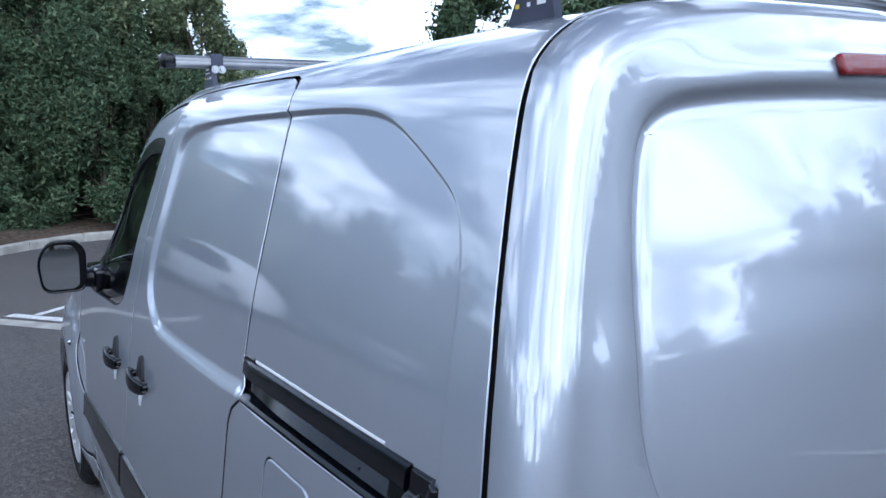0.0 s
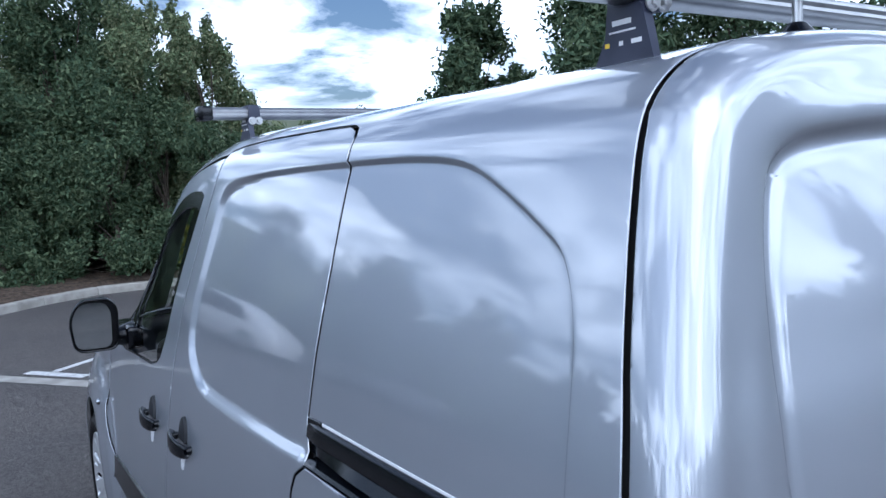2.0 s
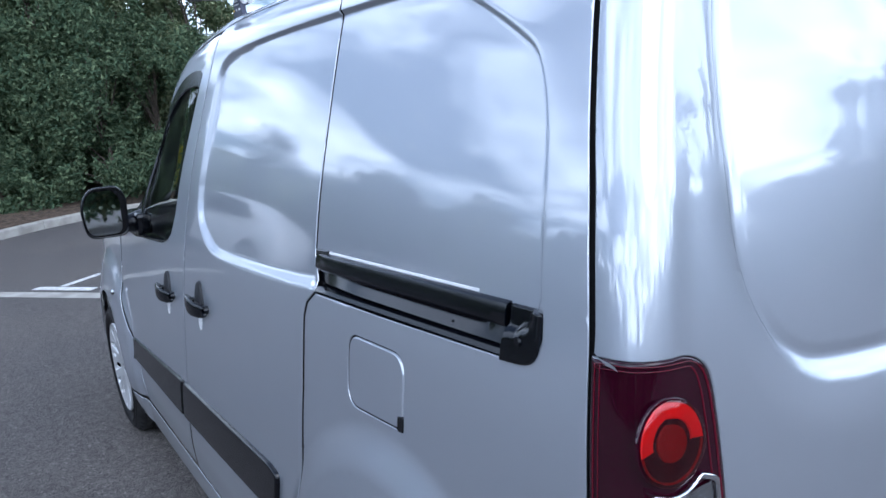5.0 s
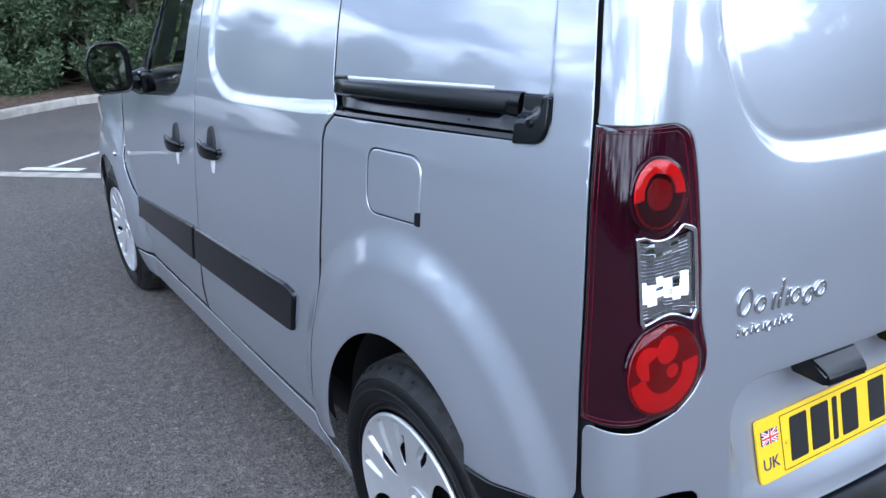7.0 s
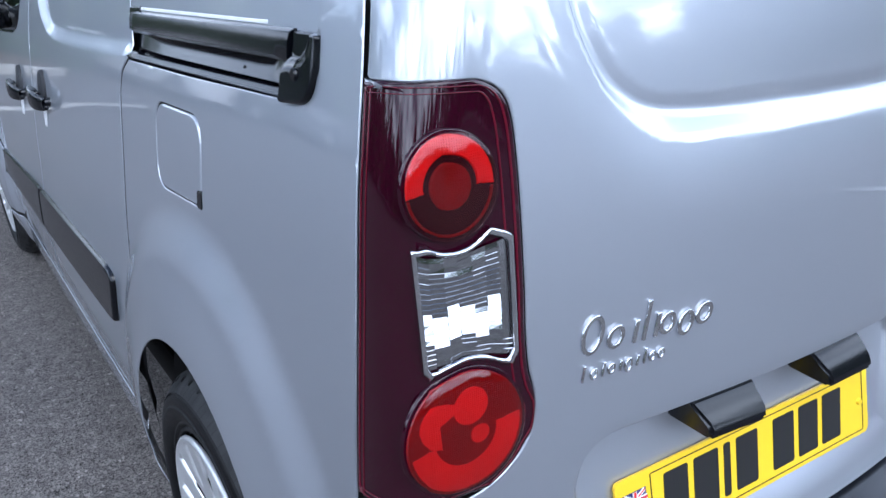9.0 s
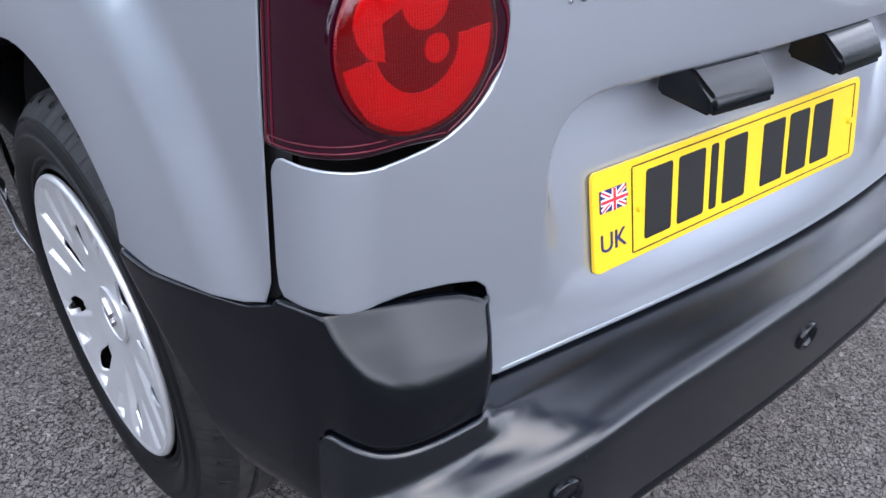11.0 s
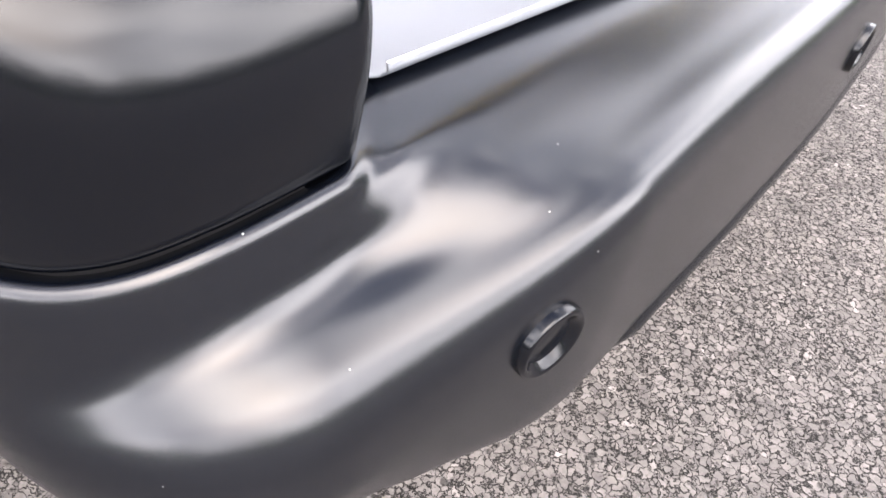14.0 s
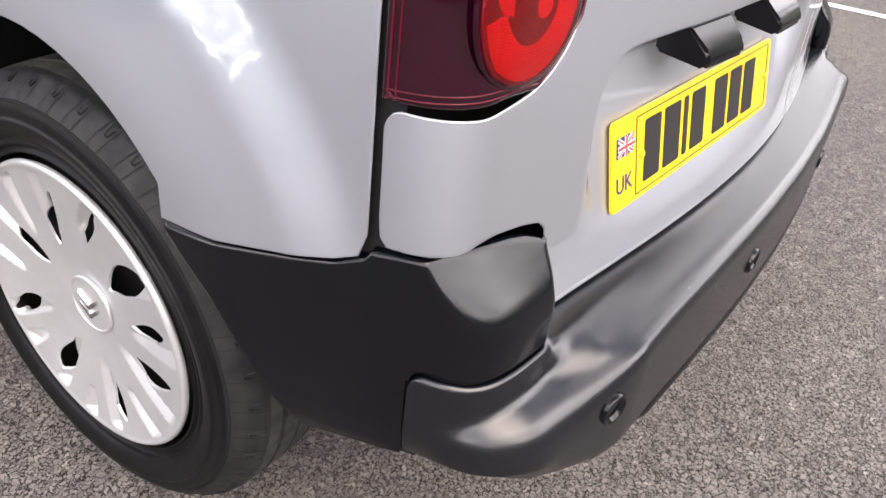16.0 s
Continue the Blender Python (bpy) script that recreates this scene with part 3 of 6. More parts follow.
# rear quarter with roof and pillar, one pressing
zr = np.linspace(0.622, 1.80, 26)
clad_line = [(-.236, .566), (-.31, .568), (-.40, .583), (-.44, .590), (-.462, .598)]
rear_edge = [(float(YG(z)) + G, z) for z in zr] + [(float(YG(1.82)) + G, v) for v in (1.9, 2.1, 2.378)]
arch_q = arch_pts(ARCHES[0], math.atan2((.566 - .350) / .365, -.241 / .335), -0.05, 30)
outer_q = clad_line + rear_edge + [(1.76, 2.378), (1.74, 2.1), (1.73, 1.9), (1.77, 1.80), (1.95, 1.785), (2.2, 1.775), (2.43, 1.77), (2.44, 1.5), (2.43, 1.25), (2.415, 1.25)]
outer_q += [(2.345, 1.51), (2.21, 1.632), (2.005, 1.682), (1.75, 1.70), (1.5, 1.71), (1.205, 1.724)]
outer_q += [(1.19, 1.738), (1.10, 1.755), (.926, 1.767), (.56, 1.767), (.447, 1.762), (.404, 1.746), (.378, 1.72)]
outer_q += shift(GAP_B, -G) + RAIL[1:] + shift(GAP_B2, -2 * G)
outer_q += [(.455, .30), (.40, .30), (.335, .33)] + arch_q[::-1][1:-1]
sheet("body_side", *fill(outer_q, [FLAP], 0.013, creases=[PRESS_LINE]), side, PAINT, van, "silver pressed rear quarter panel and roof")
sheet("body_side", *fill(outer_q, [], 0.03), side, PAINT, van, "silver far body side", mirror=CX)

flap_in = FLAP.mean(0) + (FLAP - FLAP.mean(0)) * 0.965
fuel = sheet("fuel_flap", *fill(flap_in, [], 0.012, 0.004, 0.004), side, PAINT, van, "silver fuel filler flap", lift=0.0005)
sheet("finger_notch", *fill(rounded([(-.014, .972), (-.036, .975), (-.036, .946), (-.014, .944)], .006), [], 0.01, 0.003, 0.003), side, PLASTIC, fuel, "black finger notch", lift=0.0015)

outer_s = DOORTOP + shift(GAP_F[::-1], -G) + [(1.40, .308), (.52, .308), (.478, .315)] + shift(GAP_B2[::-1], G * 0.5)[1:] + shift(GAP_B[::-1], G)
slide = sheet("sliding_door", *fill(outer_s, [], 0.013, creases=[PRESS_LINE2]), side, PAINT, van, "silver sliding side door with pressed blank panel")
sheet("sliding_door", *fill(outer_s, [], 0.03), side, PAINT, van, "silver far side door", mirror=CX)

WINDOW = [(1.322, 1.605), (1.381, 1.452), (1.449, 1.238), (1.472, 1.17), (1.51, 1.11), (1.56, 1.08), (1.64, 1.062), (2.078, 1.036), (2.25, 1.045), (2.285, 1.065),
          (2.262, 1.135), (2.13, 1.25), (1.996, 1.362), (1.86, 1.465), (1.74, 1.538), (1.63, 1.585), (1.54, 1.606), (1.44, 1.617), (1.36, 1.617)]
win_yv = yv(WINDOW)
outer_f = FRONT_TOP + [(2.38, .70), (2.30, .62), (2.24, .57), (2.20, .50), (2.18, .33)] + [(2.15, .322), (1.46, .318)] + shift(GAP_F, G)[1:]
front = sheet("front_door", *fill(outer_f, [win_yv], 0.014), side, PAINT, van, "silver cab door with framed window")
front2 = sheet("front_door", *fill(outer_f, [win_yv], 0.03), side, PAINT, van, "silver far cab door", mirror=CX)
for parent, mir in ((front, None), (front2, CX)):
    c = win_yv.mean(0)
    k = np.array([1.44, 1.16])
    ring = k + (win_yv - k) * 0.90
    sheet("window_seal", *fill(c + (win_yv - c) * 1.012, [ring], 0.02, 0.004, 0.003), side, PLASTIC, parent, "black rubber window seal", lift=0.001, mirror=mir)
    pane = sheet("window_pane", *fill(c + (win_yv - c) * 0.95, [], 0.03, 0.0, 0.0), side, GLASS, parent, "tinted side window", lift=-0.008, mirror=mir)
    pane.visible_shadow = False

# division bar of the quarterlight and mirror sail
dv = yv([(1.985, 1.37), (2.02, 1.345), (2.055, 1.045), (2.00, 1.045)])
sheet("division_bar", *fill(dv, [], 0.02, 0.006, 0.003), side, PLASTIC, front, "black window division bar", lift=0.004)

sill = [(.335, .296), (2.36, .315), (2.38, .20), (.30, .20), (.31, .26)]
sheet("sill", *fill(sill, [], 0.02), side, PAINT, van, "silver lower sill", lift=0.004)
sheet("sill", *fill(sill, [], 0.04), side, PAINT, van, "silver lower sill", lift=0.004, mirror=CX)

# front wing, bonnet, windscreen
wing = [(2.42, 1.24), (2.43, .95), (2.425, .74), (2.39, .69), (2.31, .61), (2.25, .565), (2.213, .50), (2.193, .328), (2.385, .322)] + [(y, z) for y, z in arch_pts(ARCHES[1], math.pi * 0.99, 0.0, 30)] + [(3.08, .30), (3.45, .30), (3.66, .45), (3.66, .9), (3.3, 1.3), (2.9, 1.34), (2.46, 1.34)]
for mir in (None, CX):
    sheet("front_wing", *fill(wing, [], 0.022), side, PAINT, van, "silver front wing", mirror=mir)
    sheet("bonnet", *fill([(2.50, 1.36), (2.9, 1.36), (3.3, 1.32), (3.66, .92), (3.66, 2.378), (2.46, 2.378)], [], 0.05), side, PAINT, van, "silver bonnet", mirror=mir)
    sheet("windscreen", *fill([(1.79, 1.82), (1.97, 1.80), (2.43, 1.79), (2.45, 2.378), (1.77, 2.378), (1.75, 2.1)], [], 0.05), side, GLASS, van, "tinted windscreen", mirror=mir)
part("front_bumper", bbox(CX - .60, CX + .60, 3.50, 3.70, .22, .62, .06, 4), PLASTIC, van, "black front bumper")

# dark inner skin behind the gaps, cab floor and bulkhead
inner = [(-.34, .62), (-.34, 2.37), (1.7, 2.37), (1.62, 1.80), (1.235, 1.60), (1.269, 1.483), (1.338, 1.02), (2.38, 1.02), (2.38, .34), (.38, .34), (.36, .60), (.2, .70), (0, .73), (-.2, .68)]
for mir in (None, CX):
    sheet("inner_skin", *fill(inner, [], 0.045, 0, 0), side, GAP, van, "dark inner skin", lift=-0.03, mirror=mir)
part("bulkhead", bbox(CX - .64, CX + .64, 1.16, 1.19, .35, 1.66), CABIN, van, "grey load bulkhead")
part("cab_floor", bbox(CX - .80, CX + .80, 1.2, 2.9, .30, .36), CABIN, van, "dark cab floor")
part("dashboard", bbox(CX - .66, CX + .66, 2.12, 2.42, .62, 1.0, .07, 4), CABIN, van, "dark grey dashboard")
part("underbody", bbox(CX - .74, CX + .74, -.42, 3.4, .20, .32, .03), GAP, van, "dark underbody")


def seat(x):
    part("seat_base", bbox(x - .24, x + .24, 1.30, 1.78, .36, .74, .06, 3), CABIN, van, "dark grey cab seat")
    bm = bbox(x - .24, x + .24, -.06, .06, 0, .58, .05, 3)
    bm.transform(pose(0, 1.32, .70, 10))
    part("seat_backrest", bm, CABIN, van)
    bm = bbox(x - .13, x + .13, -.045, .045, 0, .19, .04, 3)
    bm.transform(pose(0, 1.22, 1.30, 6))
    part("headrest", bm, CABIN, van)


seat(CX - .38)
seat(CX + .38)
V, F = [], []
for i in range(32):
    a = i / 32 * math.tau
    for j in range(8):
        b = j / 8 * math.tau
        V.append(((.185 + .015 * math.cos(b)) * math.cos(a), (.185 + .015 * math.cos(b)) * math.sin(a), .015 * math.sin(b)))
        F.append((i * 8 + j, i * 8 + (j + 1) % 8, (i + 1) % 32 * 8 + (j + 1) % 8, (i + 1) % 32 * 8 + j))
ob_mesh("steering_wheel", V, F, CABIN, van, "dark steering wheel").matrix_world = pose(CX + .38, 2.02, 1.02, 60)


# wheel arch liners
def liner(cy, mir):
    s = -1 if mir is None else 1
    x0, x1 = CX + s * .83, CX + s * .52
    bm = bmesh.new()
    n, rings = 28, []
    for x in (x0, x1):
        rings.append([bm.verts.new((x, cy + .352 * math.cos(t), .34 + .385 * math.sin(t))) for t in np.linspace(-.4, math.pi - .10, n)])
    for i in range(n - 1):
        bm.faces.new((rings[0][i], rings[0][i + 1], rings[1][i + 1], rings[1][i]))
    bm.faces.new(rings[1])
    part("wheel_arch_liner", bm, GAP, van, "black wheel arch liner")


for cy in (0.0, 2.73):
    for mir in (None, CX):
        liner(cy, mir)

# ---- rear doors ----
LAMP_R = [(-.817, 1.176), (-.770, 1.179), (-.735, 1.178), (-.712, 1.170), (-.698, 1.152), (-.6935, 1.12), (-.692, 1.05), (-.692, .972), (-.693, .92), (-.691, .880), (-.687, .860), (-.684, .838),
          (-.687, .812), (-.702, .784), (-.724, .764), (-.752, .7505), (-.785, .7450), (-.812, .7440), (-.832, .7450)]
LAMP_R = [tuple(p) for p in smoothed(LAMP_R, 80)]
# the door's left edge, up over the roof's edge to the middle
left_up = [(x, z) for x, z in OUTL[: len(OUTL) // 2] if z > 1.185]
notch = [(-.684, .487), (-.692, .4895), (-.6965, .497), (-.695, .54), (-.693, .575), (-.698, .594), (-.710, .605), (-.74, .613)]
lf = flat(LAMP_R)
ex = edge_x
door_l = [(.128, .488)] + [tuple(p) for p in flat(notch[:8])] + [tuple(p) for p in flat([(-.78, .619), (-.812, .621), (-.836, .619)])]
door_l += [(ex(.62) + .010, .6175), (ex(.63) + .0045, .626), (ex(.65) + .003, .645), (ex(.72) + .003, .728), (ex(.735) + .004, .735), (ex(.74) + .008, .7415), (ex(.745) + .014, .7445)]
lamp_in = [tuple(p) for p in lf]
door_l += lamp_in[::-1] + [(ex(1.172) + .012, 1.168), (ex(1.175) + .003, 1.180)]
door_l += [(x + .003 if z < 1.7 else x, z - (.003 if z > 1.7 else 0)) for x, z in left_up if x < -0.03] + [(.128, float(OUTL[len(OUTL) // 2 - 1][1]) - .003)]
rear_l = sheet("rear_door", *fill(door_l, [], 0.0065, 0.0016, 0.0018, creases=[(flat(WIN_IN), (-.015, -.010, -.005, 0.0, .006, .014)), (flat(PL_REC), (0.0, .007, .014, .021, .030))]), back, PAINT, van, "silver larger rear door with pressed blank panel", flip=False)
right = [(2 * CX - x, z) for x, z in door_l if x < .1]
door_r = [(.136, .488), (.136, float(OUTL[len(OUTL) // 2 - 1][1]) - .003)] + right[::-1]
rear_r = sheet("rear_door", *fill(door_r, [], 0.03), back, PAINT, van, "silver smaller rear door")
skin_b = [(CX - .80, .50), (CX - .80, 1.0), (CX - .70, 1.4), (CX - .58, 1.68), (CX, 1.72), (CX + .58, 1.68), (CX + .70, 1.4), (CX + .8, 1.0), (CX + .8, .50)]
ob = sheet("inner_skin", *fill(skin_b, [], 0.06, 0, 0), lambda P: np.stack([P[:, 0], YG(P[:, 1]) + .015, P[:, 1]], 1), GAP, van, "dark inner skin")
# dark jamb between the quarter panel and the doors
jv = np.arange(.55, 2.385, .02)
jw, jz = side_raw(YG(np.clip(ZF(jv), 0, 1.82)), jv)
for sg in (-1, 1):
    V, F = [], []
    for i in range(len(jv)):
        yy = float(YG(min(jz[i], 1.82)))
        V += [(CX + sg * max(jw[i] - .012, 0), yy + .03, jz[i] - .010 * (jw[i] < .62)), (CX + sg * max(jw[i] - .012, 0), yy - .02, jz[i] - .010 * (jw[i] < .62))]
        if i:
            F.append((2 * i - 2, 2 * i - 1, 2 * i + 1, 2 * i))
    ob_mesh("door_seal", V, F, GAP, van, "black door seal")


# ---- rear lamps ----
def back_at(x, z, off=0.0):
    p = back_real(np.array([[x, z]]))[0]
    e = 0.002
    du = back_real(np.array([[x + e, z]]))[0] - back_real(np.array([[x - e, z]]))[0]
    dv = back_real(np.array([[x, z + e]]))[0] - back_real(np.array([[x, z - e]]))[0]
    n = np.cross(du, dv)
    n /= np.linalg.norm(n)
    return p + n * off, n




def scaled(poly, k):
    c = np.mean(poly, 0)
    return [tuple(c + (np.array(p) - c) * k) for p in poly]


def lens_face(P):
    """The rear face carried on flat past its rounded corner, for the round lenses."""
    d, _ = seg_dist(P, OUTL, False)
    return np.stack([P[:, 0], back_y(P[:, 0], P[:, 1], np.maximum(d, .034)), P[:, 1]], 1)


def lamp_base(name, za, zb, ua, ub, lift, material, parent, label, mir, roll=.0042, nu=44, nz=90):
    """A regular grid over the lamp's field, between shares ua and ub of its width, with a rolled rim."""
    P = np.array(lf)
    zs = za + (zb - za) * (1 - np.cos(np.linspace(0, math.pi, nz))) / 2
    us = ua + (ub - ua) * (1 - np.cos(np.linspace(0, math.pi, nu))) / 2
    rows, rim = [], []
    for z in zs:
        cand = [P[k][0] + (z - P[k][1]) * (P[k + 1][0] - P[k][0]) / (P[k + 1][1] - P[k][1] + 1e-12) for k in range(len(P) - 1) if (P[k][1] - z) * (P[k + 1][1] - z) <= 0]
        xr = (max(cand) if cand else P[np.argmin(np.abs(P[:, 1] - z))][0]) - .0012
        x0 = edge_x(z) + .001
        for u in us:
            rows.append((x0 + (xr - x0) * u, z))
            rim.append(min(min((u - ua), (ub - u)) * (xr - x0) / .006, (z - za) / .006, (zb - z) / .006, 1.0))
    Q, rim = np.array(rows), np.clip(np.array(rim), 0, 1)
    e = .0015
    p = back(Q)
    du, dv = back(Q + (e, 0)) - p, back(Q + (0, e)) - p
    nrm = np.cross(du, dv)
    nrm /= np.linalg.norm(nrm, axis=1)[:, None]
    V = p + nrm * (lift - roll * (1 - np.sqrt(1 - (1 - rim) ** 2)))[:, None]
    if mir is not None:
        V[:, 0] = 2 * mir - V[:, 0]
    F = [(i * nu + j, i * nu + j + 1, (i + 1) * nu + j + 1, (i + 1) * nu + j) for i in range(nz - 1) for j in range(nu - 1)]
    if mir is not None:
        F = [f[::-1] for f in F]
    return ob_mesh(name, V, F, material, parent, label)


def lamp(mir):
    base = lamp_base("rear_lamp", .7515, 1.1745, 0, 1, .004, LAMPDARK, van, "dark red rear lamp cluster", mir)
    # two thin red lines run round the lamp just inside its rim
    rim = [(edge_x(z) + .001, z) for z in np.linspace(.7515, 1.1745, 40)]
    outer = [tuple(p) for p in np.array(lf)]
    outer = [p for p in (outer if outer[0][1] > outer[-1][1] else outer[::-1]) if p[0] > edge_x(p[1]) + .004 and p[1] > .7520]
    ringl = resample(rim + outer, .004)
    for inset, wd in ((.0050, .0006), (.0105, .0005)):
        t = np.roll(ringl, -1, 0) - np.roll(ringl, 1, 0)
        t /= np.linalg.norm(t, axis=1)[:, None]
        nin = np.stack([t[:, 1], -t[:, 0]], 1)
        rows = []
        for off, up in ((inset - wd, .0030), (inset - wd, .0050), (inset + wd, .0050), (inset + wd, .0030)):
            q = ringl + nin * off
            p = back(q)
            e = .0015
            nn = np.cross(back(q + (e, 0)) - p, back(q + (0, e)) - p)
            nn /= np.linalg.norm(nn, axis=1)[:, None]
            p = p + nn * up
            if mir is not None:
                p[:, 0] = 2 * mir - p[:, 0]
            rows.append(p)
        n = len(ringl)
        F = [(i * n + j, i * n + (j + 1) % n, (i + 1) * n + (j + 1) % n, (i + 1) * n + j) for i in range(3) for j in range(n)]
        ob_mesh("edge_line", np.vstack(rows), F if mir is not None else [f[::-1] for f in F], LAMPEDGE, base, "red lens edge line")

    def disc(name, cx, cz, r0, r1, a0, a1, material, lift, label, n=40):
        pts = [(cx + r1 * math.cos(t), cz + r1 * math.sin(t)) for t in np.linspace(a0, a1, n)]
        hole = []
        if a1 - a0 > 6.2:
            pts = pts[:-1]
            if r0 > 0:
                hole = [[(cx + r0 * math.cos(t), cz + r0 * math.sin(t)) for t in np.linspace(0, math.tau, 33)[:-1]]]
        else:
            pts += [(cx + r0 * math.cos(t), cz + r0 * math.sin(t)) for t in np.linspace(a1, a0, n)]
        return sheet(name, *fill(pts, hole, 0.007, 0.004, 0.002), lens_face, material, base, label, lift=lift, mirror=mir)

    # upper round lens: bright crescent, dark ring, deep centre
    ux, uz = -.772, 1.088
    disc("lens_ring", ux, uz, .0, .052, 0, math.tau, LAMPDARK, .007, "dark lens bezel")
    disc("lens_crescent", ux, uz, .028, .047, -.1, math.pi + .1, LAMPRED, .0095, "bright red crescent")
    disc("lens_band", ux, uz, .0435, .047, math.pi + .12, math.tau - .12, LAMPRED2, .0095, "deep red lower ring")
    disc("lens_centre", ux, uz, .0, .022, 0, math.tau, LAMPRED2, .0095, "deep red lens centre")
    # lower round lens
    lx, lz = -.7735, .834
    disc("lens_ring", lx, lz, .0, .0730, 0, math.tau, LAMPDARK, .006, "dark lens bezel")
    disc("lens_field_base", lx, lz, .0, .0685, 0, math.tau, LAMPRED2, .0086, "deep red lens field")
    disc("lens_crescent", lx, lz, .034, .065, math.pi + .12, math.tau + .12, LAMPRED, .0092, "bright red lower reflector")
    disc("lens_field", lx, lz, .0, .057, .14, math.pi + .1, LAMPRED2, .0090, "red upper lens field")
    disc("bulb_cover", lx + .006, lz + .030, .0, .022, 0, math.tau, LAMPRED, .0096, "red ribbed bulb cover")
    disc("bulb_cover", lx - .028, lz + .018, .0, .026, .5, math.pi + 1.6, LAMPRED, .0094, "red ribbed bulb cover")
    disc("bulb_glow", lx + .016, lz - .005, .0, .012, 0, math.tau, LAMPRED, .0094, "red bulb reflector")

    def dome(cx, cz, r, lift, bulge, label):
        """A clear red bowed cover over a round lens."""
        n, m, Q, H = 40, 12, [(cx, cz)], [bulge]
        for i in range(1, m + 1):
            q = i / m
            for a in np.linspace(0, math.tau, n + 1)[:-1]:
                Q.append((cx + r * q * math.cos(a), cz + r * q * math.sin(a)))
                H.append(bulge * math.sqrt(max(0, 1 - q ** 2.6)))
        p = lens_face(np.array(Q))
        p[:, 1] -= lift + np.array(H)
        if mir is not None:
            p[:, 0] = 2 * mir - p[:, 0]
        F = [(0, 1 + j, 1 + (j + 1) % n) for j in range(n)]
        F += [(1 + (i - 1) * n + j, 1 + i * n + j, 1 + i * n + (j + 1) % n, 1 + (i - 1) * n + (j + 1) % n) for i in range(1, m) for j in range(n)]
        ob_mesh("lens_cover", p, [f[::-1] for f in F] if mir is not None else F, LENSRED, base, label).visible_shadow = False

    dome(ux, uz, .050, .0095, .005, "clear red upper lens cover")
    dome(lx, lz, .0690, .0095, .0075, "clear red bowed lens cover")
    # clear lens: chrome frame round a fluted reflector
    top = [(ux + .060 * math.cos(t), uz + .060 * math.sin(t)) for t in np.linspace(math.pi + .90, math.tau - .72, 12)]
    low = [(lx + .080 * math.cos(t), lz + .080 * math.sin(t)) for t in np.linspace(.98, math.pi - 1.08, 10)]
    clear = [(-.819, 1.038)] + top[1:-1] + [(-.716, 1.036), (-.709, 1.030), (-.709, .908), (-.717, .896)] + low + [(-.810, .905), (-.816, .914)]
    frame_ = sheet("clear_lens", *fill(clear, [scaled(clear, .91)], 0.005, 0.003, 0.0022), lens_face, CHROME, base, "clear reversing lens with chrome surround", lift=0.0112, mirror=mir)
    # reflector: one mirrored sheet of upright columns, each stepped into shallow tilted facets
    rng = random.Random(5)
    cols, V, NB = (0, .12, .27, .415, .575, .73, .875, 1), [], 22
    span = [(c, n) for n in range(7) for c in (cols[n] + .006, cols[n + 1] - .006)]
    turn = (.25, .10, -.04, .07, -.10, .05, -.22)

    def facet(n, k):
        b = (k + .5) / NB + .03 * math.sin(2.1 * n)
        if n == 6:
            return (-.06, .10)[b < .2]
        mean, spread = (.02, .05) if b < .22 else (-.40, .14) if b < .50 else (.08, .05) if b < .80 else (-.02, .20)
        return mean + rng.uniform(-spread, spread)
    lean = [[facet(n, k) for k in range(NB)] for n in range(7)]
    for jz in range(2 * NB):
        k, q = jz // 2, jz % 2
        for c, n in span:
            x = -.812 + .0995 * c
            z0 = float(np.interp(x, [-.812, -.80, -.77, -.735, -.7125], [.915, .917, .920, .913, .906]))
            z1 = float(np.interp(x, [-.812, -.80, -.77, -.735, -.7125], [1.032, 1.026, 1.022, 1.026, 1.030]))
            mid = (cols[n] + cols[n + 1]) / 2
            o = .0072 + lean[n][k] * (q - .5) * .0052 + turn[n] * (c - mid) * .0995
            p = lens_face(np.array([[x, z0 + (z1 - z0) * (k + .93 * q) / (NB - .07)]]))[0] + np.array((-.2 * o, -.98 * o, 0))
            V.append(p if mir is None else (2 * CX - p[0], p[1], p[2]))
    NZ = 2 * NB - 1
    m = len(span)
    F = [(i * m + j, i * m + j + 1, (i + 1) * m + j + 1, (i + 1) * m + j) for i in range(NZ) for j in range(m - 1)]
    if mir is not None:
        F = [f[::-1] for f in F]
    ob_mesh("reflector", V, F, CLEARREF, frame_, "fluted mirrored reflector", smooth=False)


lamp(None)
lamp(CX)

# ---- number plate, hoods, badge, high brake light ----


def plate3(a, b, c):
    return PL[0] + pu * a + pw * b + pn * c


plate = part("number_plate", prism(rounded([(0, 0), (.52, 0), (.52, .111), (0, .111)], .008), plate3, .004, .0012), YELLOW, van, "yellow rear number plate with black bars")


def line_box(a0, b0, a1, b1, c, name, material, lean=0.0, lab="", h=.0008, r=0.0):
    poly = [(a0, b0), (a1, b0), (a1 + lean, b1), (a0 + lean, b1)]
    return part(name, prism(rounded(poly, r, 3) if r else poly, lambda a, b, cc: plate3(a, b, c + cc), h), material, plate, lab, False)


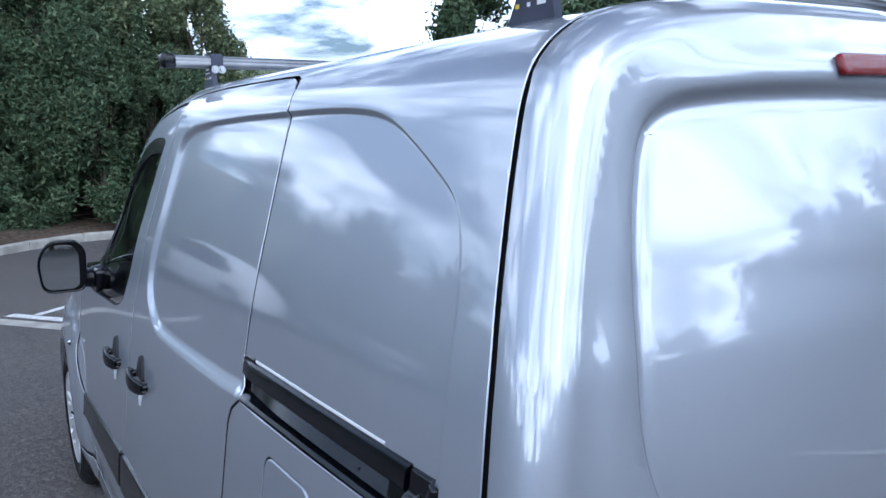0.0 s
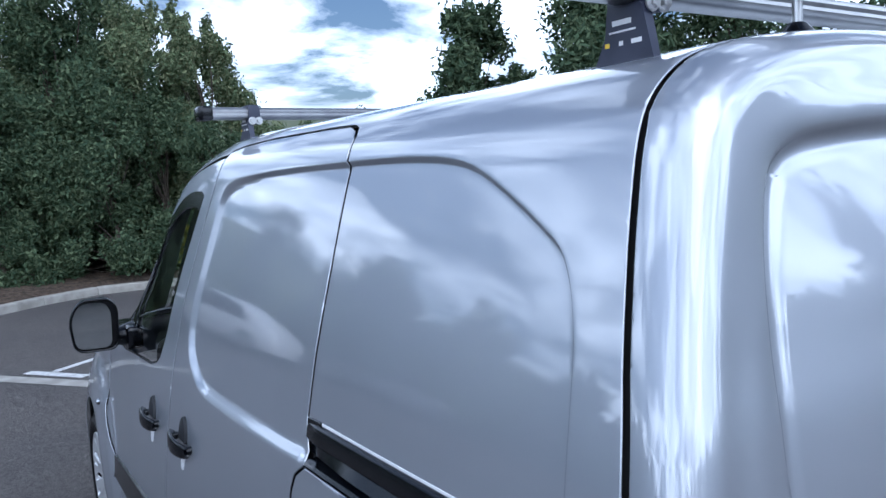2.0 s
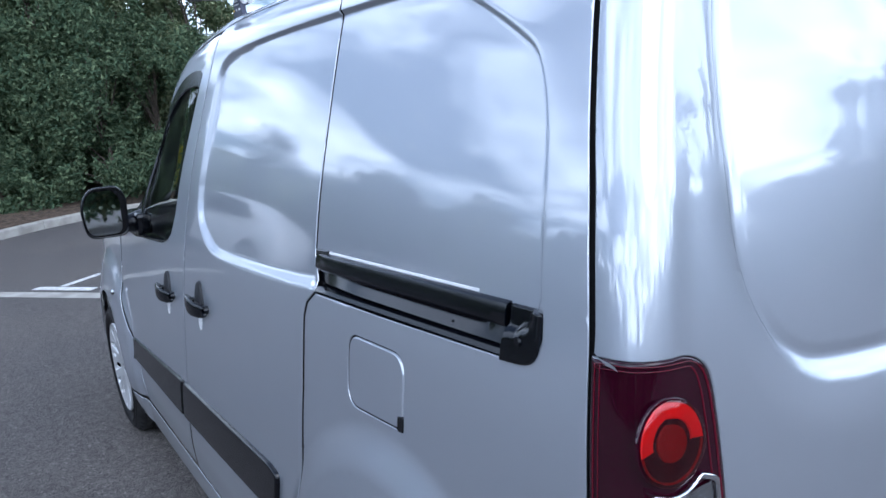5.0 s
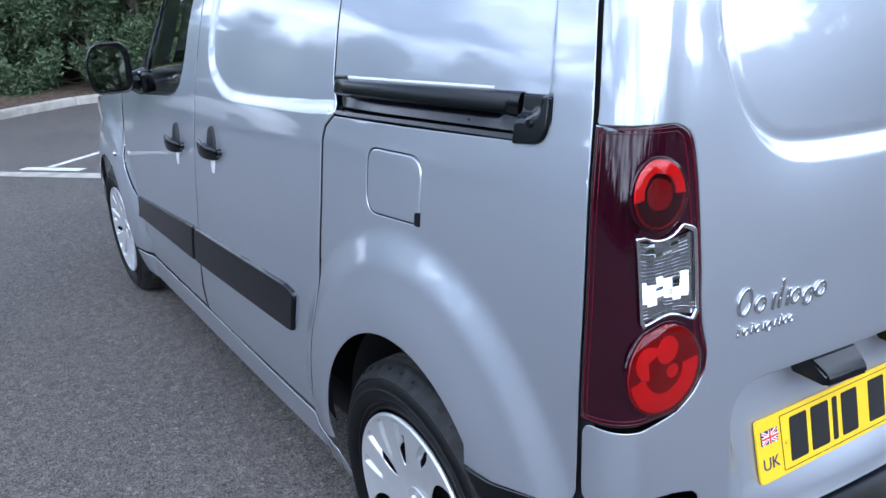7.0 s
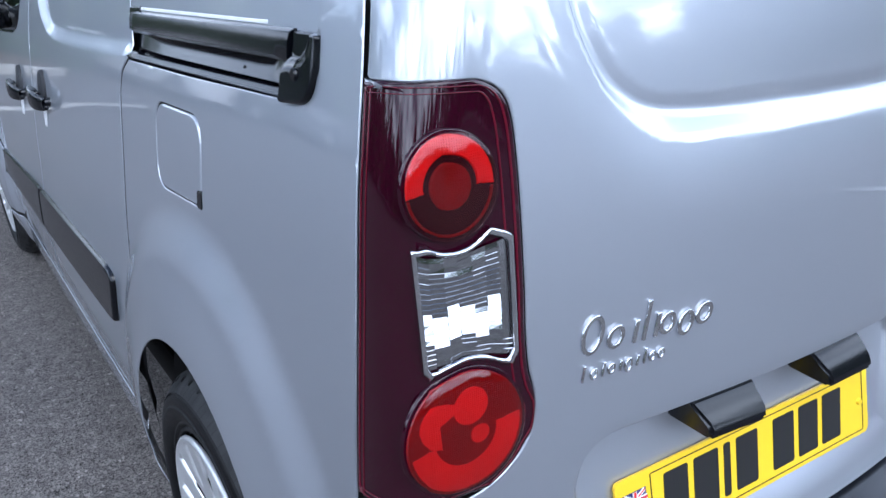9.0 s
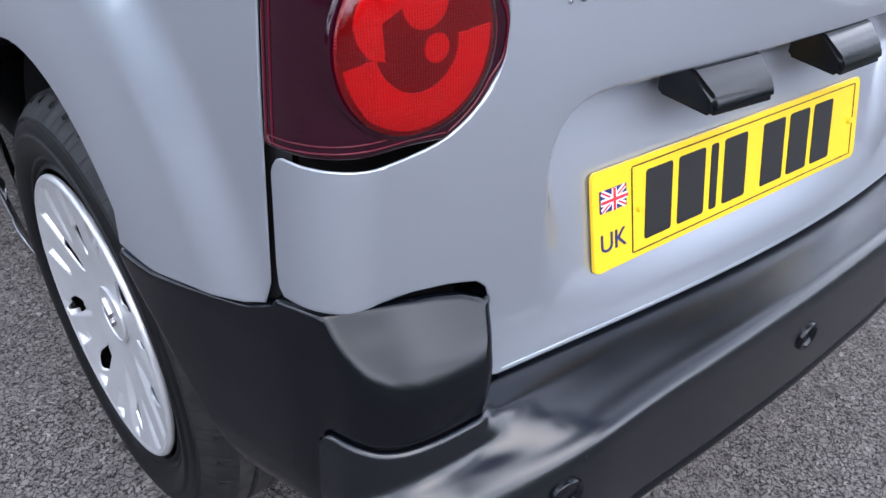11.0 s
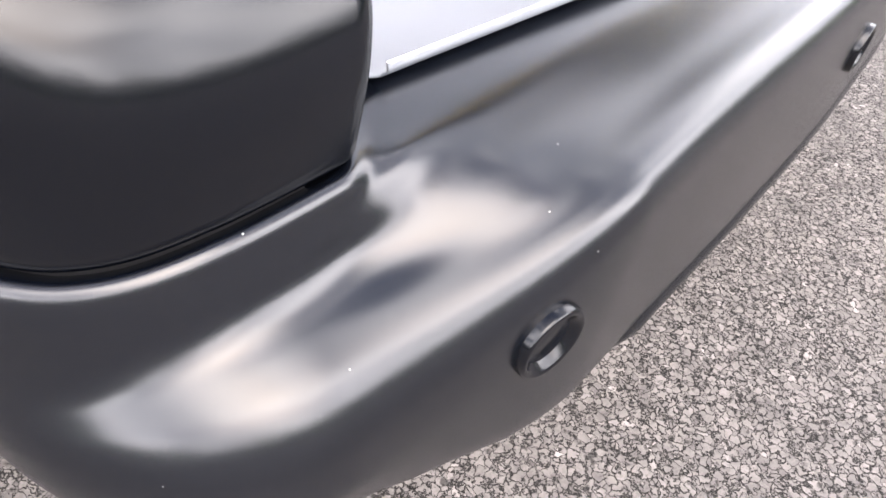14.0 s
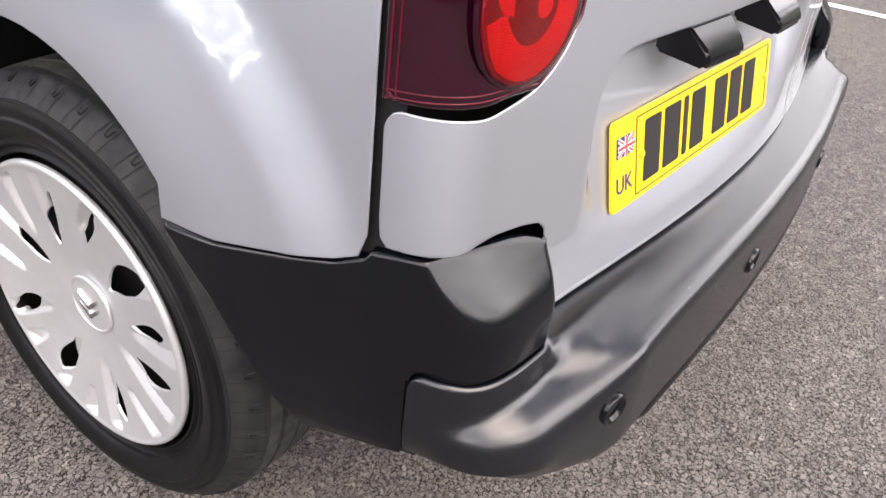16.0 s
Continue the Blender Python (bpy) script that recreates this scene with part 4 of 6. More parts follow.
x = .078
for wch, gap in ((.044, .011), (.047, .011), (.013, .012), (.044, .033), (.046, .011), (.044, .011), (.044, 0)):
    line_box(x, .017, x + wch, .095, .0041, "bar", BLACKINK, .004, "", .0008, .004)
    x += wch + gap
for a0, b0, a1, b1 in ((.060, .0065, .505, .0078), (.060, .1032, .505, .1045), (.0585, .0078, .0598, .1032), (.5055, .0078, .5068, .1032)):
    line_box(a0, b0, a1, b1, .0041, "border_line", BLACKINK)
line_box(.010, .066, .050, .090, .0041, "flag", NAVYINK, 0, "small blue, white and red flag")
for (p, q, wd, m_, c_) in (((.010, .066), (.050, .090), .006, WHITEINK, .0050), ((.010, .090), (.050, .066), .006, WHITEINK, .0052), ((.010, .066), (.050, .090), .002, REDINK, .0056), ((.010, .090), (.050, .066), .002, REDINK, .0058)):
    p, q = np.array(p), np.array(q)
    t = (q - p) / np.linalg.norm(q - p)
    nn = np.array((-t[1], t[0])) * wd / 2
    p, q = p + t * .003, q - t * .003
    part("flag_cross", prism([p - nn, q - nn, q + nn, p + nn], lambda a, b, cc, c_=c_: plate3(a, b, c_ + cc), .0003), m_, plate, "", False)
for a0, b0, a1, b1, m_, c_ in ((.0265, .066, .0335, .090, WHITEINK, .0060), (.010, .0745, .050, .0815, WHITEINK, .0062), (.0282, .066, .0318, .090, REDINK, .0066), (.010, .0763, .050, .0797, REDINK, .0068)):
    line_box(a0, b0, a1, b1, c_, "flag_cross", m_, h=.0003)
for a in (.071, .497):
    p0, p1 = plate3(a, .056, .004), plate3(a, .056, .008)
    part("screw_cap", cyl(p0, p1, .0055, .0045, 16), YELLOW, plate, "yellow screw cap")
txt = bpy.data.curves.new("uk", "FONT")
txt.body, txt.size, txt.extrude = "UK", .030, .0004
dg_ob = new("uk_letters", txt)
dg_ob.matrix_world = Matrix(((*[pu[0], pw[0], pn[0]], 0), (*[pu[1], pw[1], pn[1]], 0), (*[pu[2], pw[2], pn[2]], 0), (0, 0, 0, 1)))
dg_ob.matrix_world.translation = Vector(plate3(.0085, .022, .0046))
bpy.context.view_layer.update()
me = bpy.data.meshes.new_from_object(dg_ob.evaluated_get(bpy.context.evaluated_depsgraph_get()))
mw = dg_ob.matrix_world.copy()
me.transform(mw)
bpy.data.objects.remove(dg_ob)
me.materials.clear()
me.materials.append(NAVYINK)
new("uk_letters", me).parent = plate


def hood(x0, x1):
    ym = back_at((x0 + x1) / 2, .758)[0][1]
    bm = bmesh.new()
    prof = [(.030, .766), (-.004, .762), (-.030, .735), (-.034, .720), (-.027, .714), (.030, .726)]
    slope = (back_at(x1, .775)[0][1] - back_at(x0, .775)[0][1]) / (x1 - x0)
    L = [bm.verts.new((x0 + (.012 if i in (2, 3, 4) else 0), ym + a + slope * (x0 - (x0 + x1) / 2), z)) for i, (a, z) in enumerate(prof)]
    R = [bm.verts.new((x1 - (.004 if i in (2, 3, 4) else 0), ym + a + slope * (x1 - (x0 + x1) / 2), z)) for i, (a, z) in enumerate(prof)]
    bm.faces.new(L); bm.faces.new(R[::-1])
    for i in range(len(prof)):
        bm.faces.new((L[i], R[i], R[(i + 1) % len(prof)], L[(i + 1) % len(prof)]))
    bmesh.ops.bevel(bm, geom=bm.edges[:], offset=.004, segments=2, affect="EDGES")
    part("plate_lamp_hood", bm, PLASTIC, van, "black number plate lamp hood")


hood(-.462, -.352)
hood(-.238, -.128)


def badge_shape(cx, cz, a, b, th, ring):
    """A raised slanted oval ring or bar about (cx, cz), a and b its half width and height, th its stroke."""
    def lean(pts):
        return [(cx + u + .22 * w, cz + w) for u, w in pts]
    if ring:
        out = lean([(a * math.cos(t), b * math.sin(t)) for t in np.linspace(0, math.tau, 29)[:-1]])
        hole = [lean([((a - th) * math.cos(t), (b - th) * math.sin(t)) for t in np.linspace(0, math.tau, 25)[:-1]])]
    else:
        out, hole = lean(rounded([(-th / 2, -b), (th / 2, -b), (th / 2, b), (-th / 2, b)], th * .4, 3)), []
    sheet("badge_shape", *fill(out, hole, .004, .0035, .0012), back_real, CHROME, badge, lift=.004)


badge = new("badge")
badge.parent = van
badge["label"] = "chrome raised badge drawn as plain slanted shapes"
xs = -.612
for wd, hh, lo, ring in ((.030, .046, 0, True), (.024, .028, 0, True), (.010, .028, 0, False), (.008, .048, 0, False), (.008, .030, 0, False), (.024, .028, 0, True), (.024, .032, -.008, True), (.026, .028, 0, True)):
    badge_shape(xs, .873 + lo + hh / 2 - (xs + .62) * .02, wd / 2, hh / 2, .0058, ring)
    xs += wd / 2 + .0155 if ring else wd / 2 + .0105
xs = -.624
for wd, hh, lo, ring in ((.012, .020, 0, False), (.011, .014, 0, True), (.006, .018, 0, False), (.011, .014, 0, True), (.006, .014, 0, False), (.011, .018, -.004, True), (.006, .014, 0, False), (.005, .019, 0, False), (.010, .014, 0, True), (.011, .014, 0, True)):
    badge_shape(xs, .842 + lo + hh / 2, wd / 2, hh / 2, .0032, ring)
    xs += wd / 2 + .0075
sheet("high_brake_light", *fill(rounded([(-.222, 1.694), (-.222, 1.722), (-.03, 1.724), (-.03, 1.696)], .010), [], .01, .008, .004), back_real, LAMPRED2, van, "red high brake light", lift=.010)

# folded hem along the bottom of the rear doors
for xa, xb, par in ((-.680, .128, rear_l), (.136, 2 * CX + .680, rear_r)):
    xs = np.linspace(xa, xb, 60)
    yb = back_real(np.stack([xs, np.full(60, .4915)], 1))[:, 1]
    V = [(x, y + dy, z) for x, y in zip(xs, yb) for dy, z in ((.0010, .4945), (-.0003, .4930), (-.0008, .4905), (-.0005, .4885), (.0008, .4868), (.010, .4862))]
    ob_mesh("door_hem", V, [(i * 6 + j, i * 6 + j + 1, (i + 1) * 6 + j + 1, (i + 1) * 6 + j) for i in range(59) for j in range(5)], PAINT, par)

# ---- bumper ----
B_LINE = np.array([(-.921, -.06), (-.919, -.20), (-.917, -.25), (-.911, -.30), (-.900, -.35), (-.887, -.40), (-.875, -.45), (-.8655, -.49), (-.857, -.521), (-.848, -.556), (-.832, -.578), (-.812, -.592), (-.786, -.600), (-.735, -.606),
                   (-.66, -.610), (-.56, -.616), (-.40, -.629), (-.20, -.641), (CX, -.645)])
_t = np.concatenate([[0], np.cumsum(np.hypot(*np.diff(B_LINE, axis=0).T))])
_bx, _by = pchip(_t, B_LINE[:, 0]), pchip(_t, B_LINE[:, 1])
PS = np.linspace(0, _t[-1], 1200)
PX, PY = _bx(PS), _by(PS)
_k = np.exp(-(np.arange(-30, 31) / 10.0) ** 2)
_k /= _k.sum()
PX = np.convolve(np.pad(PX, 30, "reflect", reflect_type="odd"), _k, "valid")
PY = np.convolve(np.pad(PY, 30, "reflect", reflect_type="odd"), _k, "valid")
S_END = PS[-1]


def plan(s):
    """Point and outward normal of the seam's plan at way s; past the middle it is mirrored."""
    s = np.asarray(s, float)
    m = s > S_END
    q = np.where(m, 2 * S_END - s, s)
    e = .012

    def at(q2):
        over = q2 > S_END
        q3 = np.clip(np.where(over, 2 * S_END - q2, q2), 0, S_END)
        xx, yy = np.interp(q3, PS, PX), np.interp(q3, PS, PY)
        return np.where(over, 2 * CX - xx, xx), yy
    x, y = np.interp(q, PS, PX), np.interp(q, PS, PY)
    xa, ya = at(q - e); xb, yb = at(q + e)
    L = np.hypot(xb - xa, yb - ya)
    nx, ny = (yb - ya) / L, -(xb - xa) / L
    return np.where(m, 2 * CX - x, x), y, np.where(m, -nx, nx), ny


_rear = PS > PS[int(np.argmin(np.abs(PY + .55)))]


def s_of_x(x):
    return float(np.interp(x, PX[_rear], PS[_rear]))


def s_of_y(y):
    k = ~_rear
    return float(np.interp(-y, -PY[k], PS[k]))


S_C = s_of_y(-.522)                                     # front end of the lower bumper
SEAM = pchip([-.90, -.85, -.832, -.79, -.732, -.70, .1], [.483, .482, .479, .482, .483, .482, .480])
SHELF = pchip([-.87, -.76, -.70, -.64, -.50, -.20, .1], [.452, .454, .458, .464, .470, .475, .476])


def low_profile(s):
    q = min(s, 2 * S_END - s)
    x = float(np.interp(q, PS, PX))
    zs, zo = float(SEAM(x)), float(SHELF(x))
    c = float(smooth01((q - S_C - .012) / .115))             # 0 at the side seam, 1 round the corner
    k = float(smooth01((x + .785) / .165))                   # 0 round the corner, 1 on the step
    k1 = float(smooth01((x + .752) / .085))                  # the same close to the wall under the corner piece
    u = float(smooth01((x + .740) / .034))                   # 1 where the door lies above
    zb = float(np.interp(x, [-.87, -.85, -.80, -.74, -.68, -.5], [.392, .384, .356, .324, .306, .300]))
    lip = [(-.014, zs - .010), (-.003, zs - .0015), (.0012, zs), (.0048, zs - .003), (.0065, zs - .010)]
    under = [(-.050, zs + .001), (-.032, zs + .001), (-.020, zs + .0005), (-.010, zs - .0005), (.002, zs - .002)]
    top = [(a[0] * (1 - u) + b[0] * u, a[1] * (1 - u) + b[1] * u) for a, b in zip(lip, under)]
    corner = [(.0078, .467), (.0100, .457), (.0165, .4485), (.0270, .4425), (.0390, .4345), (.0480, .4235), (.0535, .408), (.0550, .386), (.0505, zb + .022), (.036, zb + .004), (-.01, zb)]
    d = (zs - .002 - zo) / .054
    step = [(.016, zs - .002 - .014 * d), (.032, zs - .002 - .030 * d), (.047, zs - .002 - .045 * d), (.060, zo), (.0700, zo - .0035), (.0762, zo - .0105), (.0785, zo - .022), (.0790, zo - .055), (.0778, zb + .030), (.0735, zb + .005), (.050, zb)]
    side = [(.008, zs - .030), (.0085, zs - .040), (.009, zs - .050), (.0095, zs - .058), (.010, zs - .066), (.010, zs - .075), (.009, zs - .085), (.006, zs - .097), (.001, zs - .108), (-.012, zs - .113), (-.03, zs - .115)]
    mix = [k1, k1, .6 * k1 + .4 * k] + [k] * 8
    rest = [(a[0] * (1 - m) + b[0] * m, a[1] * (1 - m) + b[1] * m) for a, b, m in zip(corner, step, mix)]
    rest = [(a[0] * (1 - c) + b[0] * c, a[1] * (1 - c) + b[1] * c) for a, b in zip(side, rest)]
    m = np.array(top + rest)
    # the front end's top corner is round
    f = q - S_C
    if f < .016:
        m[:, 1] = np.minimum(m[:, 1], zs - .016 + math.sqrt(max(.016 ** 2 - (.016 - f) ** 2, 0)))
    return [(s, o, z) for o, z in smoothed(m, 72)]


def surface(rows):
    A = np.array(rows, float)
    n, k = A.shape[:2]
    x, y, nx, ny = plan(A[:, :, 0].ravel())
    o, z = A[:, :, 1].ravel(), A[:, :, 2].ravel()
    V = np.stack([x + nx * o, y + ny * o, z], -1)
    F = [(i * k + j, i * k + j + 1, (i + 1) * k + j + 1, (i + 1) * k + j) for i in range(n - 1) for j in range(k - 1)]
    return V, F


def upper_top(x, y):
    if y > -.476:
        return float(np.interp(-y, [.10, .222, .31, .40, .44, .475], [.562, .567, .567, .579, .587, .602]))
    return float(np.interp(x, [-.875, -.862, -.850, -.835, -.79, -.75, -.725, -.708, -.700], [.606, .611, .613, .6125, .608, .602, .596, .588, .581]))


def seam_at(s):
    """Height of the lower bumper's upper edge at way s."""
    x = float(np.interp(s, PS, PX))
    f = s - S_C
    z = float(SEAM(x))
    return z - .016 + math.sqrt(max(.016 ** 2 - (.016 - f) ** 2, 0)) if f < .016 else z


def upper_surface():
    """The corner piece: a side face, a rear face whose upper half leans forward, and a rounded inner end."""
    us = [("a", t) for t in np.concatenate([[0, .006, .014], np.linspace(.03, 1, 46)])] + [("b", t) for t in np.concatenate([[.004, .009, .015, .023, .035, .05], np.linspace(.065, 1, 76)])]
    n_a = 49
    n_w = 12
    t_up = np.concatenate([[0], np.linspace(.004, .06, 5), np.linspace(.09, .93, 26), [.965, .985, .996, 1]])
    t_lo = np.linspace(0, 1, 16)[1:]
    lean = pchip([.34, .482, .512, .532, .548, .575, .60, .63], [0, 0, .001, .006, .015, .037, .057, .077])
    s_m = S_C - .0045
    z_m = seam_at(S_C) + .0008

    def soft_max(a, b, k=.017):
        return .5 * (a + b + math.sqrt((a - b) ** 2 + k * k))

    def vertex(i, t, low):
        run, u = us[min(i, len(us) - 1)]
        z = .5
        for _ in range(4):
            if run == "a":
                s0 = s_of_y(float(np.interp(z, [.34, .38, .42, .50, .56], [-.405, -.372, -.345, -.295, -.243])))
                s = s0 + (s_m - s0) * u
            else:
                s = s_m + (s_of_x(float(np.interp(z, [.40, .482, .546, .58, .60, .62], [-.742, -.738, -.724, -.708, -.697, -.690]))) - s_m) * u
            x, y, nx, ny = [float(a[0]) for a in plan(np.array([s]))]
            top = upper_top(x, y)
            mid = z_m if run == "a" else seam_at(max(s, S_C)) + .0008
            bot = float(np.interp(-y, [.38, .45, .522], [.348, .356, .366]))
            z = mid + (bot - mid) * t if low else top + (mid - top) * t
        o = float(np.interp(z, [.34, .37, .40, .47, .56, .62], [-.008, .001, .004, .004, .003, -.002])) * float(smooth01((y + .54) / .06))
        if not low:
            o += -.010 if t == 0 else 0
            edge = (top - z) / .005
            o -= .004 * max(0, 1 - edge) ** 2 if edge < 1 else 0
            if run == "b" and t > .96:
                o -= .0035 * ((t - .96) / .04) ** 2
        if i < 3:
            o -= (.012, .003, .0006)[i]
        x, y = x + nx * o, y + ny * o
        y_r = -.600 - .12 * (x + .786)
        y += soft_max(y, y_r + float(lean(z))) - soft_max(y, y_r)
        if i >= len(us) - 1:
            a = (i - len(us) + 1) / n_w
            th = min(a * 2, 1) * math.pi / 2
            x += .014 * math.sin(th)
            y += .014 * (1 - math.cos(th)) + max(0, a * 2 - 1) * .045
        return (x, y, z)

    n, nj = len(us) + n_w, len(t_up)
    V = [vertex(i, t, False) for i in range(n) for t in t_up]
    F = [(i * nj + j, (i + 1) * nj + j, (i + 1) * nj + j + 1, i * nj + j + 1) for i in range(n - 1) for j in range(nj - 1)]
    n0, nl = len(V), len(t_lo)
    V += [vertex(i, t, True) for i in range(n_a) for t in t_lo]
    for i in range(n_a - 1):
        F.append((i * nj + nj - 1, (i + 1) * nj + nj - 1, n0 + (i + 1) * nl, n0 + i * nl))
        F += [(n0 + i * nl + j, n0 + (i + 1) * nl + j, n0 + (i + 1) * nl + j + 1, n0 + i * nl + j + 1) for j in range(nl - 1)]
    return np.array(V), [f[::-1] for f in F]


S1 = np.concatenate([S_C + np.array([0, .001, .0025, .0045, .007, .010, .013, .016]), np.linspace(S_C + .020, s_of_x(-.56), 110), np.linspace(s_of_x(-.56), 2 * S_END - s_of_x(-.56), 60)[1:-1]])
S1 = np.concatenate([S1, (2 * S_END - S1[S1 < s_of_x(-.56) + 1e-6])[::-1]])
lower = ob_mesh("rear_bumper", *surface([low_profile(s) for s in S1]), BUMPER, van, "black textured plastic rear bumper with step")
UV, UF = upper_surface()
ob_mesh("bumper_corner", UV, UF, PLASTIC, van, "black plastic bumper corner")
ob_mesh("bumper_corner", UV * np.array((-1, 1, 1)) + np.array((2 * CX, 0, 0)), [f[::-1] for f in UF], PLASTIC, van, "black plastic bumper corner")
# thin lower valance whose edge shows under the bumper
VS = np.linspace(s_of_x(-.60), 2 * S_END - s_of_x(-.60), 70)
ve = np.minimum(smooth01((VS - VS[0]) / .05), smooth01((VS[-1] - VS) / .05))
part_rows = [[(q, .0752 - .006 * (1 - e), .318), (q, .0785 - .008 * (1 - e), .314), (q, .0795 - .010 * (1 - e), .308), (q, .0780 - .012 * (1 - e), .303), (q, .068 - .012 * (1 - e), .3012), (q, .03, .3012)] for q, e in zip(VS, ve)]
ob_mesh("bumper_valance", *surface(part_rows), PLASTIC, lower, "black lower valance edge")
# dark backing in the seam
for mir in (1, -1):
    rows = [[(s, -.007, float(SEAM(float(np.interp(s, PS, PX)))) + dz) for dz in (.02, .006, -.006, -.02)] for s in np.linspace(S_C + .012, s_of_x(-.75), 60)]
    V, F = surface(rows)
    if mir < 0:
        V[:, 0] = 2 * CX - V[:, 0]
    ob_mesh("seam_backing", V, F, GAP, van, "dark gap behind the seam")

    V, F = surface([[(s, -.008, z) for z in (.485, .45, .41, .375, .360)] for s in np.linspace(S_C - .014, S_C + .010, 5)])
    if mir < 0:
        V[:, 0] = 2 * CX - V[:, 0]
    ob_mesh("seam_backing", V, F, GAP, van, "dark gap behind the seam")


def lathe(name, c, n, prof, material, parent, label="", seg=40):
    """A turned part: prof gives pairs of radius and height along n from c."""
    q = Vector(n).to_track_quat("Z", "Y").to_matrix()
    V, F, m = [], [], len(prof)
    for i in range(seg):
        a = math.tau * i / seg
        for r, h in prof:
            V.append(Vector(c) + q @ Vector((r * math.cos(a), r * math.sin(a), h)))
    for i in range(seg):
        for j in range(m - 1):
            F.append((i * m + j, (i + 1) % seg * m + j, (i + 1) % seg * m + j + 1, i * m + j + 1))
    return ob_mesh(name, V, F, material, parent, label)


for sx in (-.683, -.257, 2 * CX + .257, 2 * CX + .683):
    s = s_of_x(sx + .002) if sx < CX else 2 * S_END - s_of_x(2 * CX - sx + .002)
    near = surface([[low_profile(s + e)[j] for j in range(72)] for e in (-.004, 0, .004)])[0].reshape(3, 72, 3)
    j = 30 + int(np.argmin(np.abs(near[1, 30:66, 2] - .403)))
    nn = Vector(np.cross(near[2, j] - near[0, j], near[1, j + 1] - near[1, j - 1])).normalized()
    nn = -nn if nn.y > 0 else nn
    c = Vector(near[1, j]) + nn * .002
    sens = lathe("parking_sensor", c, nn, [(.0205, -.006), (.0200, .0012), (.0192, .0024), (.0178, .0026), (.0160, .0018), (.0135, -.0022), (.0118, -.0034), (.0112, -.0040), (.0112, -.008)], PLASTIC, lower, "round black parking sensor")
    lathe("sensor_eye", c, nn, [(.0106, -.009), (.0106, -.0030), (.0100, -.0022), (.0088, -.0019), (.0001, -.0017)], PLASTIC, sens)


WHITESTRIP = vary(mat('pale_strip', (.8, .8, .8), .4), (.70, .71, .73), (.82, .82, .83), 30, rough=(.3, .45))
CUP = vary(mat('cup_silver', (.46, .49, .54), .4, .7, .6), (.44, .47, .52), (.47, .50, .55), 20, rough=(.4, .45))
FINGREY = vary(mat('guard_grey', (.12, .125, .135), .4, Specular_IOR_Level=0.2), (.022, .023, .026), (.034, .036, .040), 20, rough=(.5, .6))


# ---- wheels ----
def revolve(prof, n, name, material, parent, label=""):
    """Turn a profile (radius, x) about the x axis."""
    V, F, k = [], [], len(prof)
    for i in range(n):
        a = i / n * math.tau
        V += [(x, r * math.cos(a), r * math.sin(a)) for r, x in prof]
        F += [(i * k + j, (i + 1) % n * k + j, (i + 1) % n * k + j + 1, i * k + j + 1) for j in range(k - 1)]
    return ob_mesh(name, V, F, material, parent, label)


